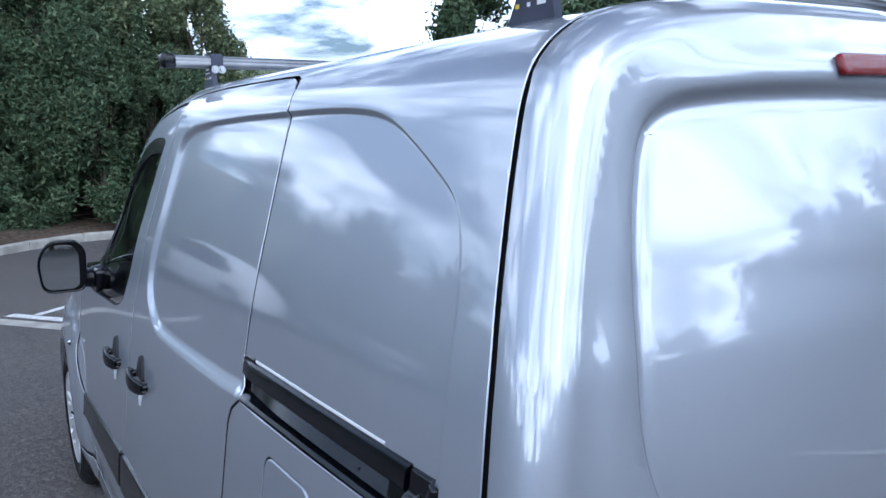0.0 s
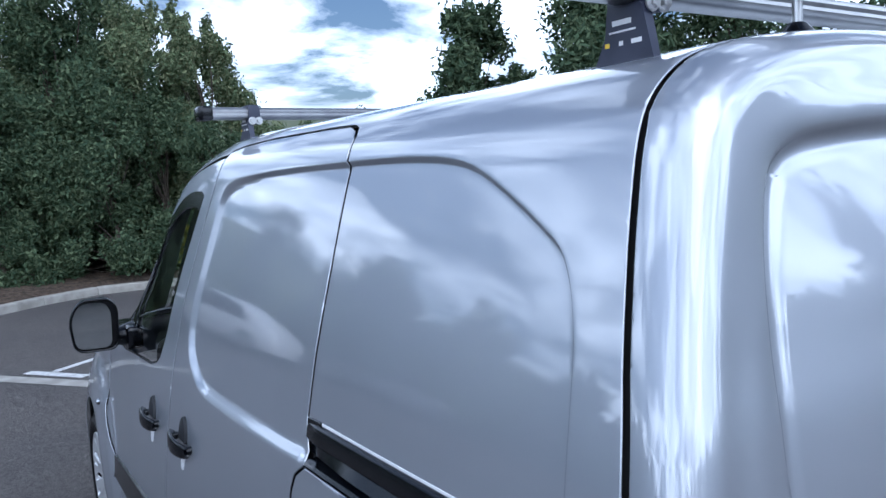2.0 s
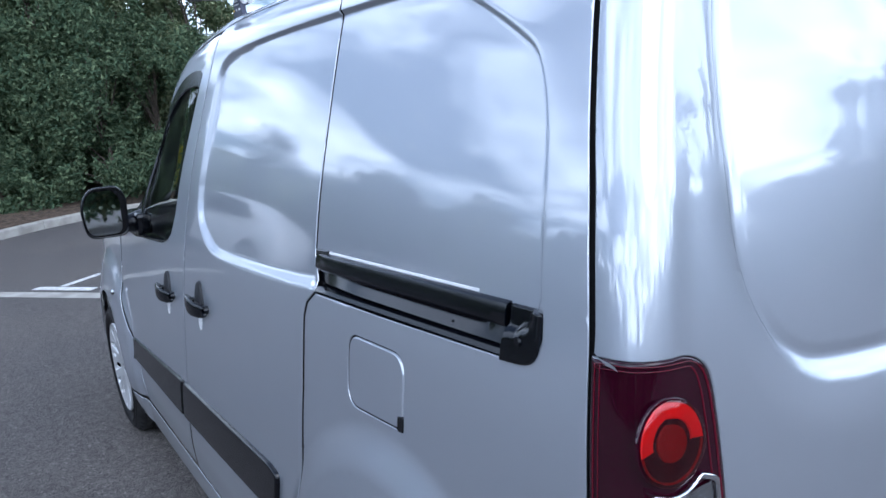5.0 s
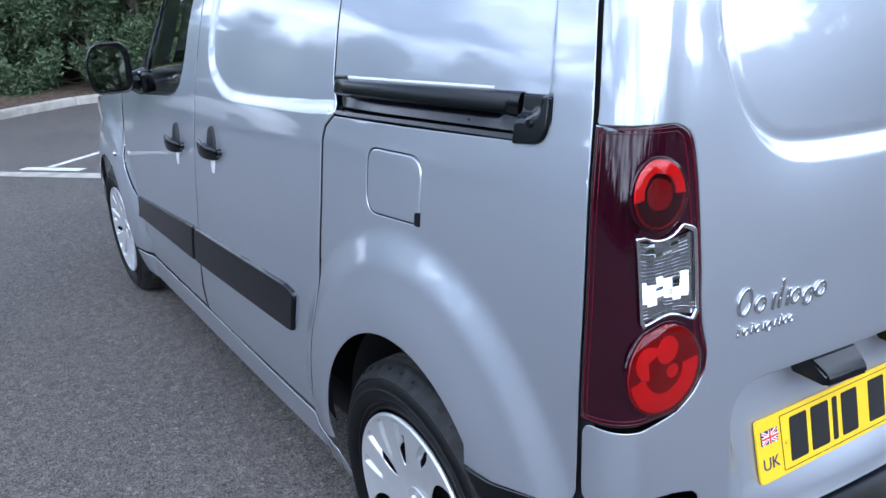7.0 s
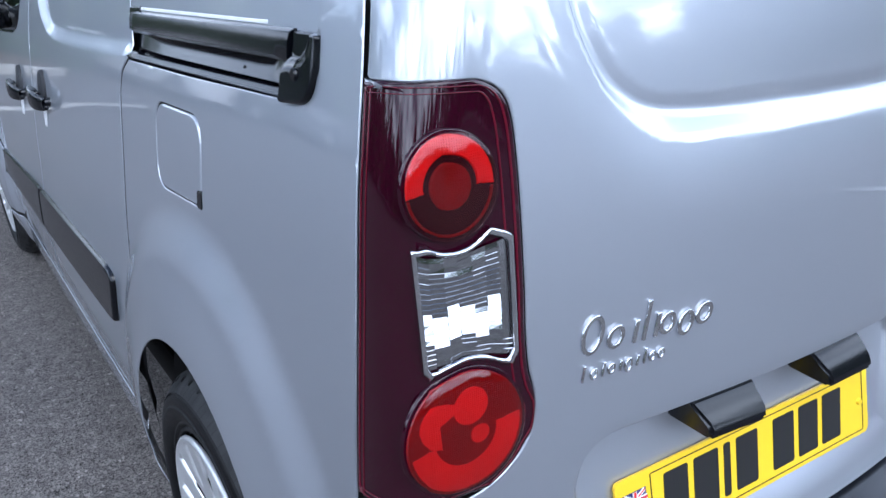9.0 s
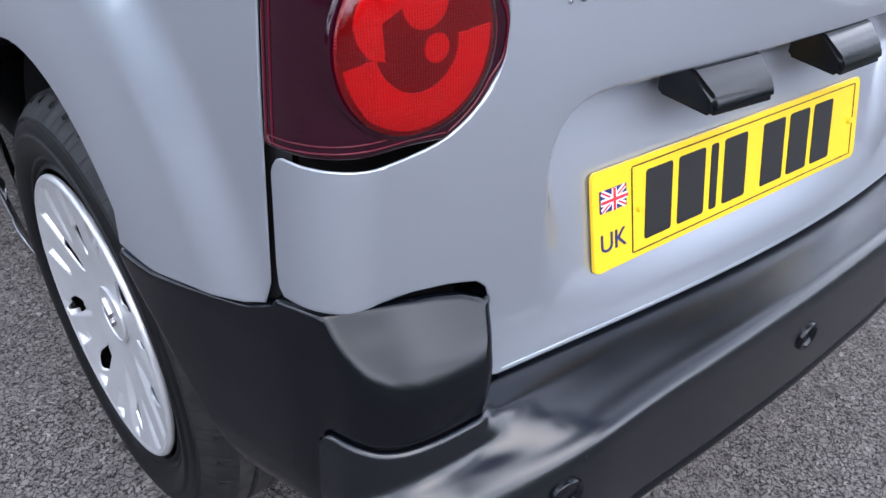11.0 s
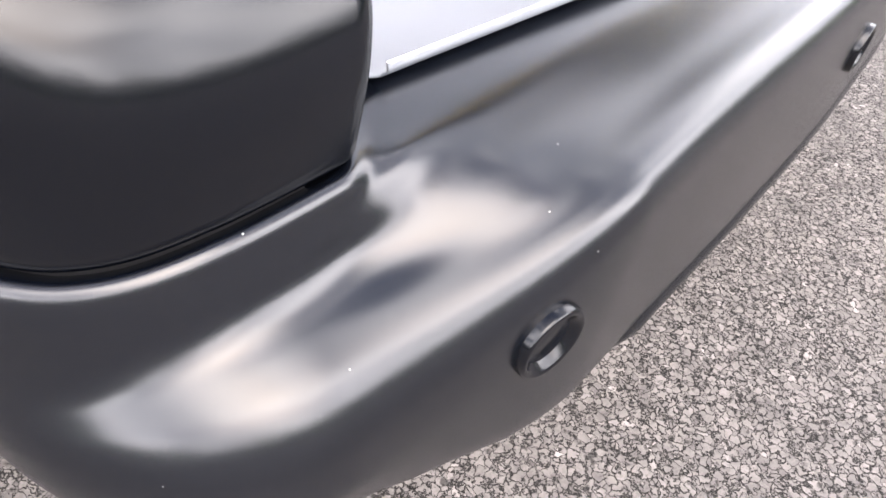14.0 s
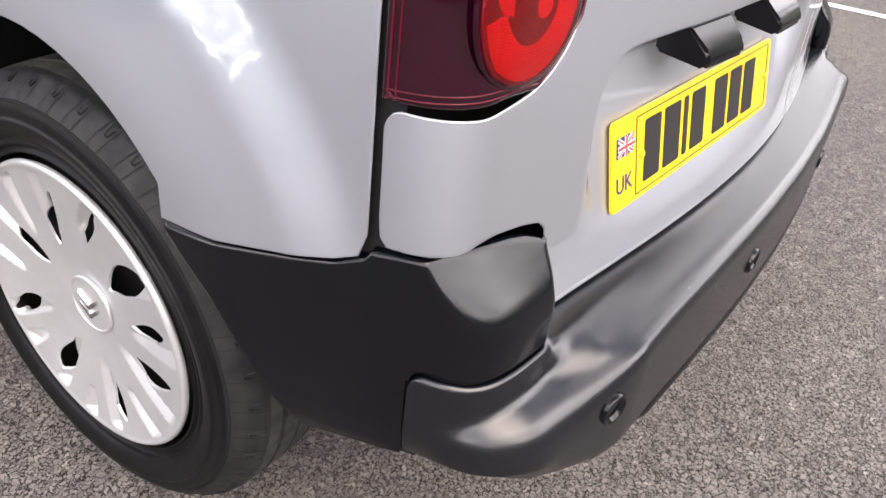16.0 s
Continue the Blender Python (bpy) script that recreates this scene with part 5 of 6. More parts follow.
def wheel():
    """A wheel about the origin, its outer face to -x, its axle on x; the outer face of the trim lies at x = 0."""
    w = new("wheel")
    R, B = .317, .196
    xo = .006
    wall = [(.214, .016), (.218, .006), (.224, xo + .006), (.230, xo - .001), (.234, xo + .001), (.240, xo - .004), (.252, xo - .010), (.262, xo - .012), (.265, xo - .009), (.275, xo - .008), (.2815, xo - .005)]
    tyre = revolve(smoothed(wall, 34), 96, "tyre", RUBBER, w, "black road tyre")
    # a double groove parts the side wall from the shoulder blocks
    groove = [(.2815, xo - .005), (.2820, xo - .0012), (.2830, xo - .0012), (.2834, xo - .0042), (.2842, xo - .0040), (.2846, xo - .0005), (.2856, xo - .0005), (.2860, xo - .0030)]
    revolve(groove, 96, "shoulder_groove", GAP, tyre, "dark shoulder groove").data.set_sharp_from_angle(angle=radians(30))
    shoulder = [(.2860, xo - .0030), (.290, xo + .000), (.2985, xo + .008), (.305, xo + .016), (.3115, xo + .024), (.3145, xo + .034)]
    revolve(smoothed(shoulder, 14), 96, "tyre_shoulder", SHOULDER, tyre, "dusty grey shoulder blocks")
    # tread: ribs with grooves between
    prof = [(.3145, xo + .034), (.316, xo + .052), (.308, xo + .0525), (.308, xo + .060), (.3165, xo + .0605), (.317, xo + .083), (.309, xo + .0835), (.309, xo + .091),
            (.317, xo + .0915), (.317, xo + .114), (.309, xo + .1145), (.309, xo + .122), (.3165, xo + .1225), (.316, xo + .145), (.308, xo + .1455), (.308, xo + .153), (.316, xo + .1535), (.3115, xo + .178), (.300, xo + .190), (.25, xo + .197), (.20, xo + .17)]
    tread = revolve(prof, 120, "tread", TREAD, tyre, "worn grey grooved tread")
    tread.data.set_sharp_from_angle(angle=radians(35))
    # shoulder sipes
    V, F = [], []
    for i in range(84):
        a = (i + .22 * (i % 2)) / 84 * math.tau
        n0 = len(V)
        for sgn in (-1, 1):
            for r, xx, sk in ((.2862, xo - .0032, 0), (.292, xo + .0010, .003), (.300, xo + .0094, .008), (.3085, xo + .0190, .014), (.3150, xo + .031, .020)):
                aa = a + sk + sgn * .0028
                V.append((xx - .0006, r * math.cos(aa), r * math.sin(aa)))
        F += [(n0 + j, n0 + j + 1, n0 + 6 + j, n0 + 5 + j) for j in range(4)]
        if i % 2:            # a short hooked sipe in every other block
            n0 = len(V)
            for r, da, xx in ((.3125, .030, .0265), (.302, .034, .0118), (.302, .052, .0118), (.3125, .056, .0265)):
                for e in (-.0022, .0022):
                    V.append((xo + xx - .0012, (r + e * (.5 if da in (.034, .052) else 0)) * math.cos(a + da + e), (r + e * (.5 if da in (.034, .052) else 0)) * math.sin(a + da + e)))
            F += [(n0 + 2 * j, n0 + 2 * j + 1, n0 + 2 * j + 3, n0 + 2 * j + 2) for j in range(3)]
    tagged(ob_mesh("shoulder_cut", V, F, GAP, tyre, "dark shoulder cuts"), kind="stuff")
    # cut lines across the ribs
    V, F = [], []
    for i in range(80):
        a = i / 80 * math.tau
        for xa, xb, sk in ((.062, .082, .012), (.093, .113, -.012), (.124, .144, .012)):
            n0 = len(V)
            for xx, aa in ((xa, a), (xb, a + sk), (xb, a + sk + .006), (xa, a + .006)):
                V.append((xo + xx, .3176 * math.cos(aa), .3176 * math.sin(aa)))
            F.append((n0, n0 + 1, n0 + 2, n0 + 3))
    tagged(ob_mesh("tread_cut", V, F, GAP, tyre, "dark tread cuts"), kind="stuff")
    # trim: a dished disc, its petals parted by slots of several shapes and by grooves that end short of the hub
    RT = .2115

    def slot(ang, r0, r1, wd, peak, sk):
        """A drop-shaped slot about a slightly swept line; peak: where along it it is widest."""
        L, Rr = [], []
        for t in np.linspace(0, 1, 15):
            r = r0 + (r1 - r0) * t
            a = radians(ang) + sk * (t - .5)
            ww = wd * max(.05, math.sin(math.pi * t ** (math.log(.5) / math.log(peak))) ** .75)
            L.append((r * math.cos(a) - ww * math.sin(a), r * math.sin(a) + ww * math.cos(a)))
            Rr.append((r * math.cos(a) + ww * math.sin(a), r * math.sin(a) - ww * math.cos(a)))
        return L + Rr[::-1]

    slots = ((27, .085, .165, .0115, .45, .12), (74, .090, .172, .0120, .5, .36), (108, .112, .194, .0112, .6, .15), (138, .070, .196, .0210, .55, .06), (168, .095, .180, .0115, .6, -.10),
             (-158, .078, .178, .0150, .55, -.36), (-105, .098, .178, .0115, .55, -.16), (-59, .100, .180, .0150, .7, -.05), (-23, .125, .200, .0130, .5, -.10))
    grooves = ((-27, .10, .206, 0), (-42, .150, .206, 0), (-64, .085, .206, -.05), (-84, .150, .206, -.05), (-99, .080, .206, -.15), (-128, .120, .206, -.25), (-148, .055, .206, -.25), (175, .080, .206, -.15),
               (48, .110, .206, .25), (72, .085, .206, .20), (105, .130, .206, .15), (140, .060, .206, .10), (27, .090, .206, .10), (3, .130, .206, .10))
    circ = [(RT * math.cos(t), RT * math.sin(t)) for t in np.linspace(0, math.tau, 121)[:-1]]

    def dish(P):
        r, a = np.hypot(P[:, 0], P[:, 1]), np.arctan2(P[:, 1], P[:, 0])
        x = .026 * (1 - np.clip(r / .205, 0, 1) ** 1.35) + .016 * smooth01((r - .207) / .010) - .0016 * np.exp(-((r - .2045) / .003) ** 2)
        for ang, r0, r1, sk in grooves:
            r1 = min(r1, .199)
            t = (r - r0) / (r1 - r0)
            d = (a - radians(ang) - sk * (t - .5) + math.pi) % math.tau - math.pi
            d = d * r
            k = smooth01(t / .25) * smooth01((1.0 - t) / .08)
            wide = .0075 + .0150 * np.clip(t, 0, 1)
            # one flank falls steeply, the other rises evenly to the next petal
            v = np.where(d < 0, smooth01(1 + d / .0085), np.clip(1 - d / wide, 0, 1))
            x = x + .55 * wide * k * v
        return np.stack([x, P[:, 0], P[:, 1]], 1)

    trim = sheet("wheel_trim", *fill(circ, [slot(*k) for k in slots], .0030, .0035, .0022), dish, TRIM, w, "silver plastic wheel trim with curved slots", flip=True)

    def cap_face(P):
        return np.stack([.0235 - .005 * np.sqrt(np.clip(1 - (np.hypot(P[:, 0], P[:, 1]) / .06) ** 2, 0, 1)), P[:, 0], P[:, 1]], 1)

    def ring_pts(r):
        return [(r * math.cos(t), r * math.sin(t)) for t in np.linspace(0, math.tau, 49)[:-1]]
    cap = sheet("centre_cap", *fill(ring_pts(.043), [], .006, .008, .004), cap_face, TRIM, trim, "silver centre cap", flip=True)
    sheet("cap_ring", *fill(ring_pts(.0435), [ring_pts(.0385)], .004, .003, .002), cap_face, TRIM, cap, "raised silver ring", flip=True, lift=.0022)
    for dz in (-.008, .007):
        poly = [(-.020, dz + .010), (0, dz - .007), (.020, dz + .010), (.020, dz + .004), (0, dz - .014), (-.020, dz + .004)]
        part("cap_chevron", prism(poly[::-1], lambda a, b, c: (.0190 - c, a, b), .004, .0012), CHROME, cap, "chrome chevron")
    part("brake_disc", cyl((.082, 0, 0), (.095, 0, 0), .150, .150, 48), STEEL, w, "grey brake disc")
    part("wheel_rim", cyl((.060, 0, 0), (.165, 0, 0), .213, .216, 48), GAP, w, "dark steel wheel rim")
    return w


w0 = wheel()
tagged(w0, "black tyre with silver multi-slot wheel trim", "wheel")
w0.parent = van
w0.matrix_basis = pose(-.902, -.004, .3165, 0) @ Matrix.Scale(1.03, 4)
for m in (pose(-.897, 2.748, .3165, 47), pose(2 * CX + .902, -.004, .3165, 0, 0, 180), pose(2 * CX + .897, 2.748, .3165, 30, 0, 180)):
    copy_thing(w0, m)


# ---- side details ----
def side_at(y, z, off=0.0):
    P = np.array([[y, to_v(y, z)]])
    e = .002
    p = side(P)[0]
    n = np.cross(side(P + [e, 0])[0] - side(P - [e, 0])[0], side(P + [0, e])[0] - side(P - [0, e])[0])
    n /= np.linalg.norm(n)
    if n[0] > 0:
        n = -n
    return p + n * off


# rubbing strips
for nm, poly, par in (("rubbing_strip", [(1.392, .634), (.60, .655), (.552, .648), (.545, .632), (.570, .530), (.60, .525), (1.425, .500)], slide), ("rubbing_strip", [(2.225, .590), (2.218, .580), (2.25, .492), (1.445, .499), (1.408, .634)], front)):
    sheet(nm, *fill(rounded(poly, .012, 4), [], .014, .012, .007), side, PLASTIC, par, "black plastic rubbing strip", lift=.012)

# sliding door rail
rail = new("door_rail")
rail.parent = van
rail["label"] = "black sliding door rail with end cap"
sheet("rail_channel", *fill(RAIL, [], .015, 0, 0), side, GAP, rail, "dark recess", lift=-.018)


def rail_sweep(name, prof_at, ys, material, label):
    V, F = [], []
    k = len(prof_at(ys[0]))
    for y in ys:
        for o, z in prof_at(y):
            p = side(np.array([[y, z]]))[0]
            V.append((p[0] - o, p[1], p[2]))
    for i in range(len(ys) - 1):
        F += [(i * k + j, i * k + j + 1, (i + 1) * k + j + 1, (i + 1) * k + j) for j in range(k - 1)]
    F.append(tuple(range(k))); F.append(tuple((len(ys) - 1) * k + j for j in range(k))[::-1])
    ob = ob_mesh(name, V, F, material, rail, label)
    ob.data.set_sharp_from_angle(angle=radians(35))
    return ob


def beam(y):
    t = (.367 - y) / .65
    top = 1.1935 + .0155 * t
    tuck = .006 * float(smooth01((y - .31) / .045))
    return [(-.02, top), (.004 - tuck, top), (.0095 - tuck, top - .003), (.0115 - tuck, top - .012), (.0105 - tuck, top - .029), (.006 - tuck, top - .034), (-.006, top - .035), (-.009, top - .038), (-.010, top - .060), (-.018, top - .062)]


rail_sweep("rail_beam", beam, np.linspace(.355, -.276, 40), PLASTIC, "black rail cover")


def lip(y):
    t = (.367 - y) / .65
    b = 1.117 + .019 * t
    return [(-.02, b + .012), (-.002, b + .010), (.001, b + .004), (-.004, b - .001), (-.02, b - .002)]


rail_sweep("rail_lip", lip, np.linspace(.335, -.283, 24), PLASTIC, "black lower lip")
# pale strip along the top edge and small clips in the recess
sheet("rail_top_strip", *fill([(.335, 1.2005), (-.20, 1.2125), (-.20, 1.2080), (.335, 1.1955)], [], .02, .001, .0006), side, WHITESTRIP, rail, "pale strip along the rail", lift=.001)
for yy in (.22, -.14):
    t = (.367 - yy) / .65
    c = side_at(yy, 1.148 + .016 * t, -.011)
    part("rail_clip", cyl(c, c + np.array((-.003, 0, 0)), .0045, .004, 12, .001), PLASTIC, rail)
endcap = sheet("rail_end_cap", *fill(rounded([(-.280, 1.207), (-.352, 1.208), (-.354, 1.138), (-.280, 1.132)], [.003, .004, .034, .003], 6), [], .009, .008, .004), side, PLASTIC, rail, "black end cap", lift=.0075)
c = side_at(-.318, 1.166, .0065)
part("rail_bolt", cyl(c, c + np.array((-.004, 0, 0)), .0075, .0065, 20, .001), PLASTIC, endcap, "black bolt head")
sheet("rail_stop", *fill(rounded([(.362, 1.200), (.30, 1.203), (.30, 1.190), (.362, 1.186)], .004, 3), [], .009, .006, .004), side, PLASTIC, rail, "black stop", lift=.004)


# door handles
def handle(y0, y1, z, par):
    """A flat teardrop grip across an oval dished cup, with a small guard above it."""
    y0, y1 = (y0 + y1) / 2 + .37 * (y0 - y1), (y0 + y1) / 2 - .37 * (y0 - y1)
    yc = (y0 + y1) / 2 - .004
    pts, fc = [(0.0, 0.0)], []
    for k in range(1, 9):
        pts += [(k / 8 * math.cos(t), k / 8 * math.sin(t)) for t in np.linspace(0, math.tau, 33)[:-1]]
    V = []
    for a, b in pts:
        r = math.hypot(a, b)
        p = side_at(yc + .030 * a, z - .006 + .066 * b, .0010)
        V.append((p[0] - .0006 * (1 - r), p[1], p[2]))
    for k in range(8):
        for q in range(32):
            if k == 0:
                fc.append((0, 1 + q, 1 + (q + 1) % 32))
            else:
                o0, o1 = 1 + (k - 1) * 32, 1 + k * 32
                fc.append((o0 + q, o1 + q, o1 + (q + 1) % 32, o0 + (q + 1) % 32))
    # the near-flat cup gets its dish by colour: a bright lower half under a shaded upper one
    cup = ob_mesh("handle_cup", V, fc, CUP, par, "silver oval handle cup")
    fin = [(yc + .004 + .034 * math.cos(t), z + .004 + .068 * math.sin(t)) for t in np.linspace(0, math.pi, 21)]
    sheet("handle_fin", *fill(fin, [], .006, .010, .006), side, FINGREY, cup, "grey handle guard", lift=.010)
    # pale sheet that paints in the light caught low in the cup
    lowp = [(yc + .020 * math.cos(t), z - .010 - .066 * abs(math.sin(t)) ** .8) for t in np.linspace(0, math.pi, 21)]
    sheet("cup_glint", *fill(lowp, [], .006, .008, .004), side, WHITESTRIP, cup, "pale lower part of the cup", lift=.004)
    n, m = 26, 14
    V = []
    for i in range(n):
        t = i / (n - 1)
        y = y0 + (y1 - y0) * t
        arch = .012 + .020 * math.sin(math.pi * min(1, t * 1.06)) ** .7
        hh = float(np.interp(t, [0, .08, .25, .6, .9, 1], [.010, .020, .026, .024, .020, .014]))
        p = side_at(y, z + .006 - .010 * t)
        for q in range(m):
            a = q / m * math.tau
            V.append((p[0] - arch - .0075 * math.cos(a), y, p[2] + hh * math.copysign(abs(math.sin(a)) ** .7, math.sin(a))))
    F = [(i * m + q, i * m + (q + 1) % m, (i + 1) * m + (q + 1) % m, (i + 1) * m + q) for i in range(n - 1) for q in range(m)]
    F += [tuple(range(m)), tuple(range((n - 1) * m, n * m))[::-1]]
    g = ob_mesh("door_handle", V, F, PLASTIC, par, "black pull handle")
    for y, r in ((y0 - .006, .011), (y1 + .008, .012)):
        c = side_at(y, z, -.004)
        part("handle_base", cyl(c, c + np.array((-.020, 0, 0)), r, r * .9, 18, .003), PLASTIC, g)


handle(1.272, 1.045, .935, slide)
handle(1.665, 1.440, .905, front)

# side repeater
c = side_at(2.52, .737)
part("side_repeater", cyl(c, c + np.array((-.012, 0, 0)), .016, .010, 20, .003), CLEARREF, van, "clear side repeater")

# door mirror
mir_p = Vector((-.945, 2.06, 1.150))
mm = Matrix.Translation(mir_p) @ pose(0, 0, 0, 0, 0, -6) @ Matrix.Scale(.92, 4)
shape = rounded([(-.078, -.104), (.082, -.104), (.088, .060), (.060, .104), (-.052, .104), (-.092, .030)], [.045, .040, .045, .040, .050, .060], 8)
rings = []
for yy, k in ((-.058, .93), (-.062, .97), (-.060, 1.0), (-.045, 1.02), (-.01, 1.0), (.025, .93), (.050, .78), (.064, .52), (.070, .2)):
    rings.append([mm @ Vector((a * k, yy, b * k)) for a, b in shape])
V = [p for r in rings for p in r] + [mm @ Vector((0, .071, 0))]
k = len(shape)
F = [(i * k + q, i * k + (q + 1) % k, (i + 1) * k + (q + 1) % k, (i + 1) * k + q) for i in range(len(rings) - 1) for q in range(k)]
F += [((len(rings) - 1) * k + q, (len(rings) - 1) * k + (q + 1) % k, len(V) - 1) for q in range(k)]
mirror = ob_mesh("door_mirror", V, F, PLASTIC, van, "black rounded door mirror")
mg = mm @ pose(0, -.050, 0, -2.6, 0, -3) @ pose(0, .050, 0)
poly = [(a * .80 - .008, b * .86) for a, b in shape]
part("mirror_glass", prism(poly, lambda a, b, c: mg @ Vector((a, -.0590 - c, b)), .002), MIRROR, mirror, "mirror glass", False)
part("mirror_backing", prism([(a * .96, b * .96) for a, b in shape], lambda a, b, c: mm @ Vector((a, -.0450 - c, b)), .002), PLASTIC, mirror, "", False)
V, F = [], []
for i, (x, y, z, ry, rz) in enumerate(((-.90, 2.055, 1.095, .034, .030), (-.88, 2.06, 1.092, .036, .032), (-.855, 2.07, 1.09, .042, .038), (-.83, 2.08, 1.09, .055, .045), (-.80, 2.09, 1.09, .07, .05))):
    V += [(x, y + ry * math.cos(a), z + rz * math.sin(a)) for a in np.linspace(0, math.tau, 17)[:-1]]
F = [(i * 16 + q, i * 16 + (q + 1) % 16, (i + 1) * 16 + (q + 1) % 16, (i + 1) * 16 + q) for i in range(4) for q in range(16)]
ob_mesh("mirror_arm", V, F, PLASTIC, mirror, "black mirror arm")
part("mirror_foot", bbox(-.846, -.79, 1.99, 2.22, 1.045, 1.13, .018, 3), PLASTIC, mirror, "black mirror mount")
bm = bbox(2 * CX + .94, 2 * CX + 1.10, 2.0, 2.13, 1.06, 1.26, .05, 4)
m2 = part("door_mirror", bm, PLASTIC, van, "black far door mirror")
part("mirror_arm", bbox(2 * CX + .78, 2 * CX + .96, 2.02, 2.11, 1.055, 1.12, .02, 3), PLASTIC, m2)


# ---- roof bars ----
def roof_bar(y, z, x0, x1):
    ob = new("roof_bar")
    V, F = [], []
    prof = [(.030 * math.copysign(abs(math.cos(a)) ** .6, math.cos(a)), .019 * math.copysign(abs(math.sin(a)) ** .75, math.sin(a)) ) for a in np.linspace(0, math.tau, 29)[:-1]]
    # a lengthwise groove on the upper and rear faces
    prof = [(p if abs(p[1]) > .006 or p[0] > 0 else (p[0] + .003, p[1])) for p in prof]
    k = len(prof)
    for x in (x0 + .035, x1 - .035):
        V += [(x, y + a, z + b) for a, b in prof]
    F = [(j, (j + 1) % k, k + (j + 1) % k, k + j) for j in range(k)] + [tuple(range(k))[::-1], tuple(range(k, 2 * k))]
    b = ob_mesh("bar", V, F, ALU, ob, "bare aluminium oval bar")
    b.data.set_sharp_from_angle(angle=radians(35))
    for xa, xb in ((x0, x0 + .045), (x1 - .045, x1)):
        bm = bbox(xa, xb, y - .033, y + .033, z - .022, z + .022, .012, 3)
        part("end_cap", bm, PLASTIC, ob, "black plastic end cap")
    for sx, xm in ((1, -.535), (-1, 2 * CX + .535)):
        zs = float(ZF(1.80)) + .012
        poly = [(y + .062, zs - .010), (y + .036, z - .060), (y + .032, z - .022), (y - .030, z - .022), (y - .036, z - .045), (y - .052, zs - .010)]
        bm = prism(rounded(poly, .006, 3), lambda a, b, c: (xm - sx * .008 + sx * c, a, b), .016, .003)
        ft = part("foot", bm, FOOTBLUE, ob, "dark navy steel foot bracket")
        strap = [(y + .035, z - .034), (y + .035, z + .025), (y - .036, z + .025), (y - .036, z - .034)]
        bm = prism(rounded(strap, .008, 3), lambda a, b, c: (xm - sx * .004 + sx * c, a, b), .036, .003)
        part("strap", bm, FOOTBLUE, ft, "dark navy clamp round the bar")
        if sx == 1:
            for xx in (xm + .005, xm + .026):
                q = (xx, y - .0358, z - .024)
                part("bolt", cyl(q, (q[0], q[1] - .010, q[2]), .0085, .0080, 6, .001), STEEL, ft, "zinc hexagon bolt")
                part("washer", cyl(q, (q[0], q[1] - .0025, q[2]), .0120, .0120, 24), STEEL, ft)
            for ya, yb, za, zb_, m_ in ((y + .022, y - .012, 1.826, 1.833, WHITEINK), (y + .028, y - .020, 1.8165, 1.8190, WHITEINK), (y + .036, y + .028, 1.799, 1.805, YELLOW), (y + .010, y + .003, 1.799, 1.805, WHITEINK), (y - .012, y - .030, 1.799, 1.805, WHITEINK)):
                part("label_bar", prism([(ya, za), (yb, za), (yb, zb_), (ya, zb_)], lambda a, b, c: (xm - .0082 - c, a, b), .0006), m_, ft, "", False)
    tagged(ob, "aluminium roof bar on dark navy foot brackets", "roof bar", "roof bars")
    return ob


roof_bar(-.212, 1.872, -.722, 2 * CX + .722)
roof_bar(1.40, 1.852, -.690, 2 * CX + .690)

# arm for the rear roller, resting on a padded foot
arm = new("roller_arm")
tagged(arm, "aluminium rear roller arm with padded foot on the roof", "roof rack")
bm = bbox(-.40, -.345, -.45, -.18, 1.868, 1.908, .003, 1)
part("arm_plate", bm, ALU, arm, "bare aluminium channel")
part("slot", bbox(-.4012, -.4002, -.36, -.26, 1.886, 1.892), GAP, arm, "dark slot", False)
part("stem", cyl((-.335, -.325, 1.806), (-.335, -.325, 1.87), .007, .007, 16), STEEL, arm, "zinc stem")
part("rubber_pad", cyl((-.335, -.325, 1.788), (-.335, -.325, 1.820), .040, .011, 24, .002), PLASTIC, arm, "black rubber pad")
part("roller", cyl((-.345, -.44, 1.90), (2 * CX + .36, -.44, 1.90), .022, .022, 24, .003), PLASTIC, arm, "black roller")

# the whole van stands a little back from the plan's zero
van.location = (0, -.02, .010)
for ob in [o for o in scene.objects if o.name.startswith(("roof_bar", "roller_arm")) and o.parent is None]:
    ob.location = (0, -.02, .010)


# ---- ground ----
ASPHALT = bpy.data.materials.new("asphalt")


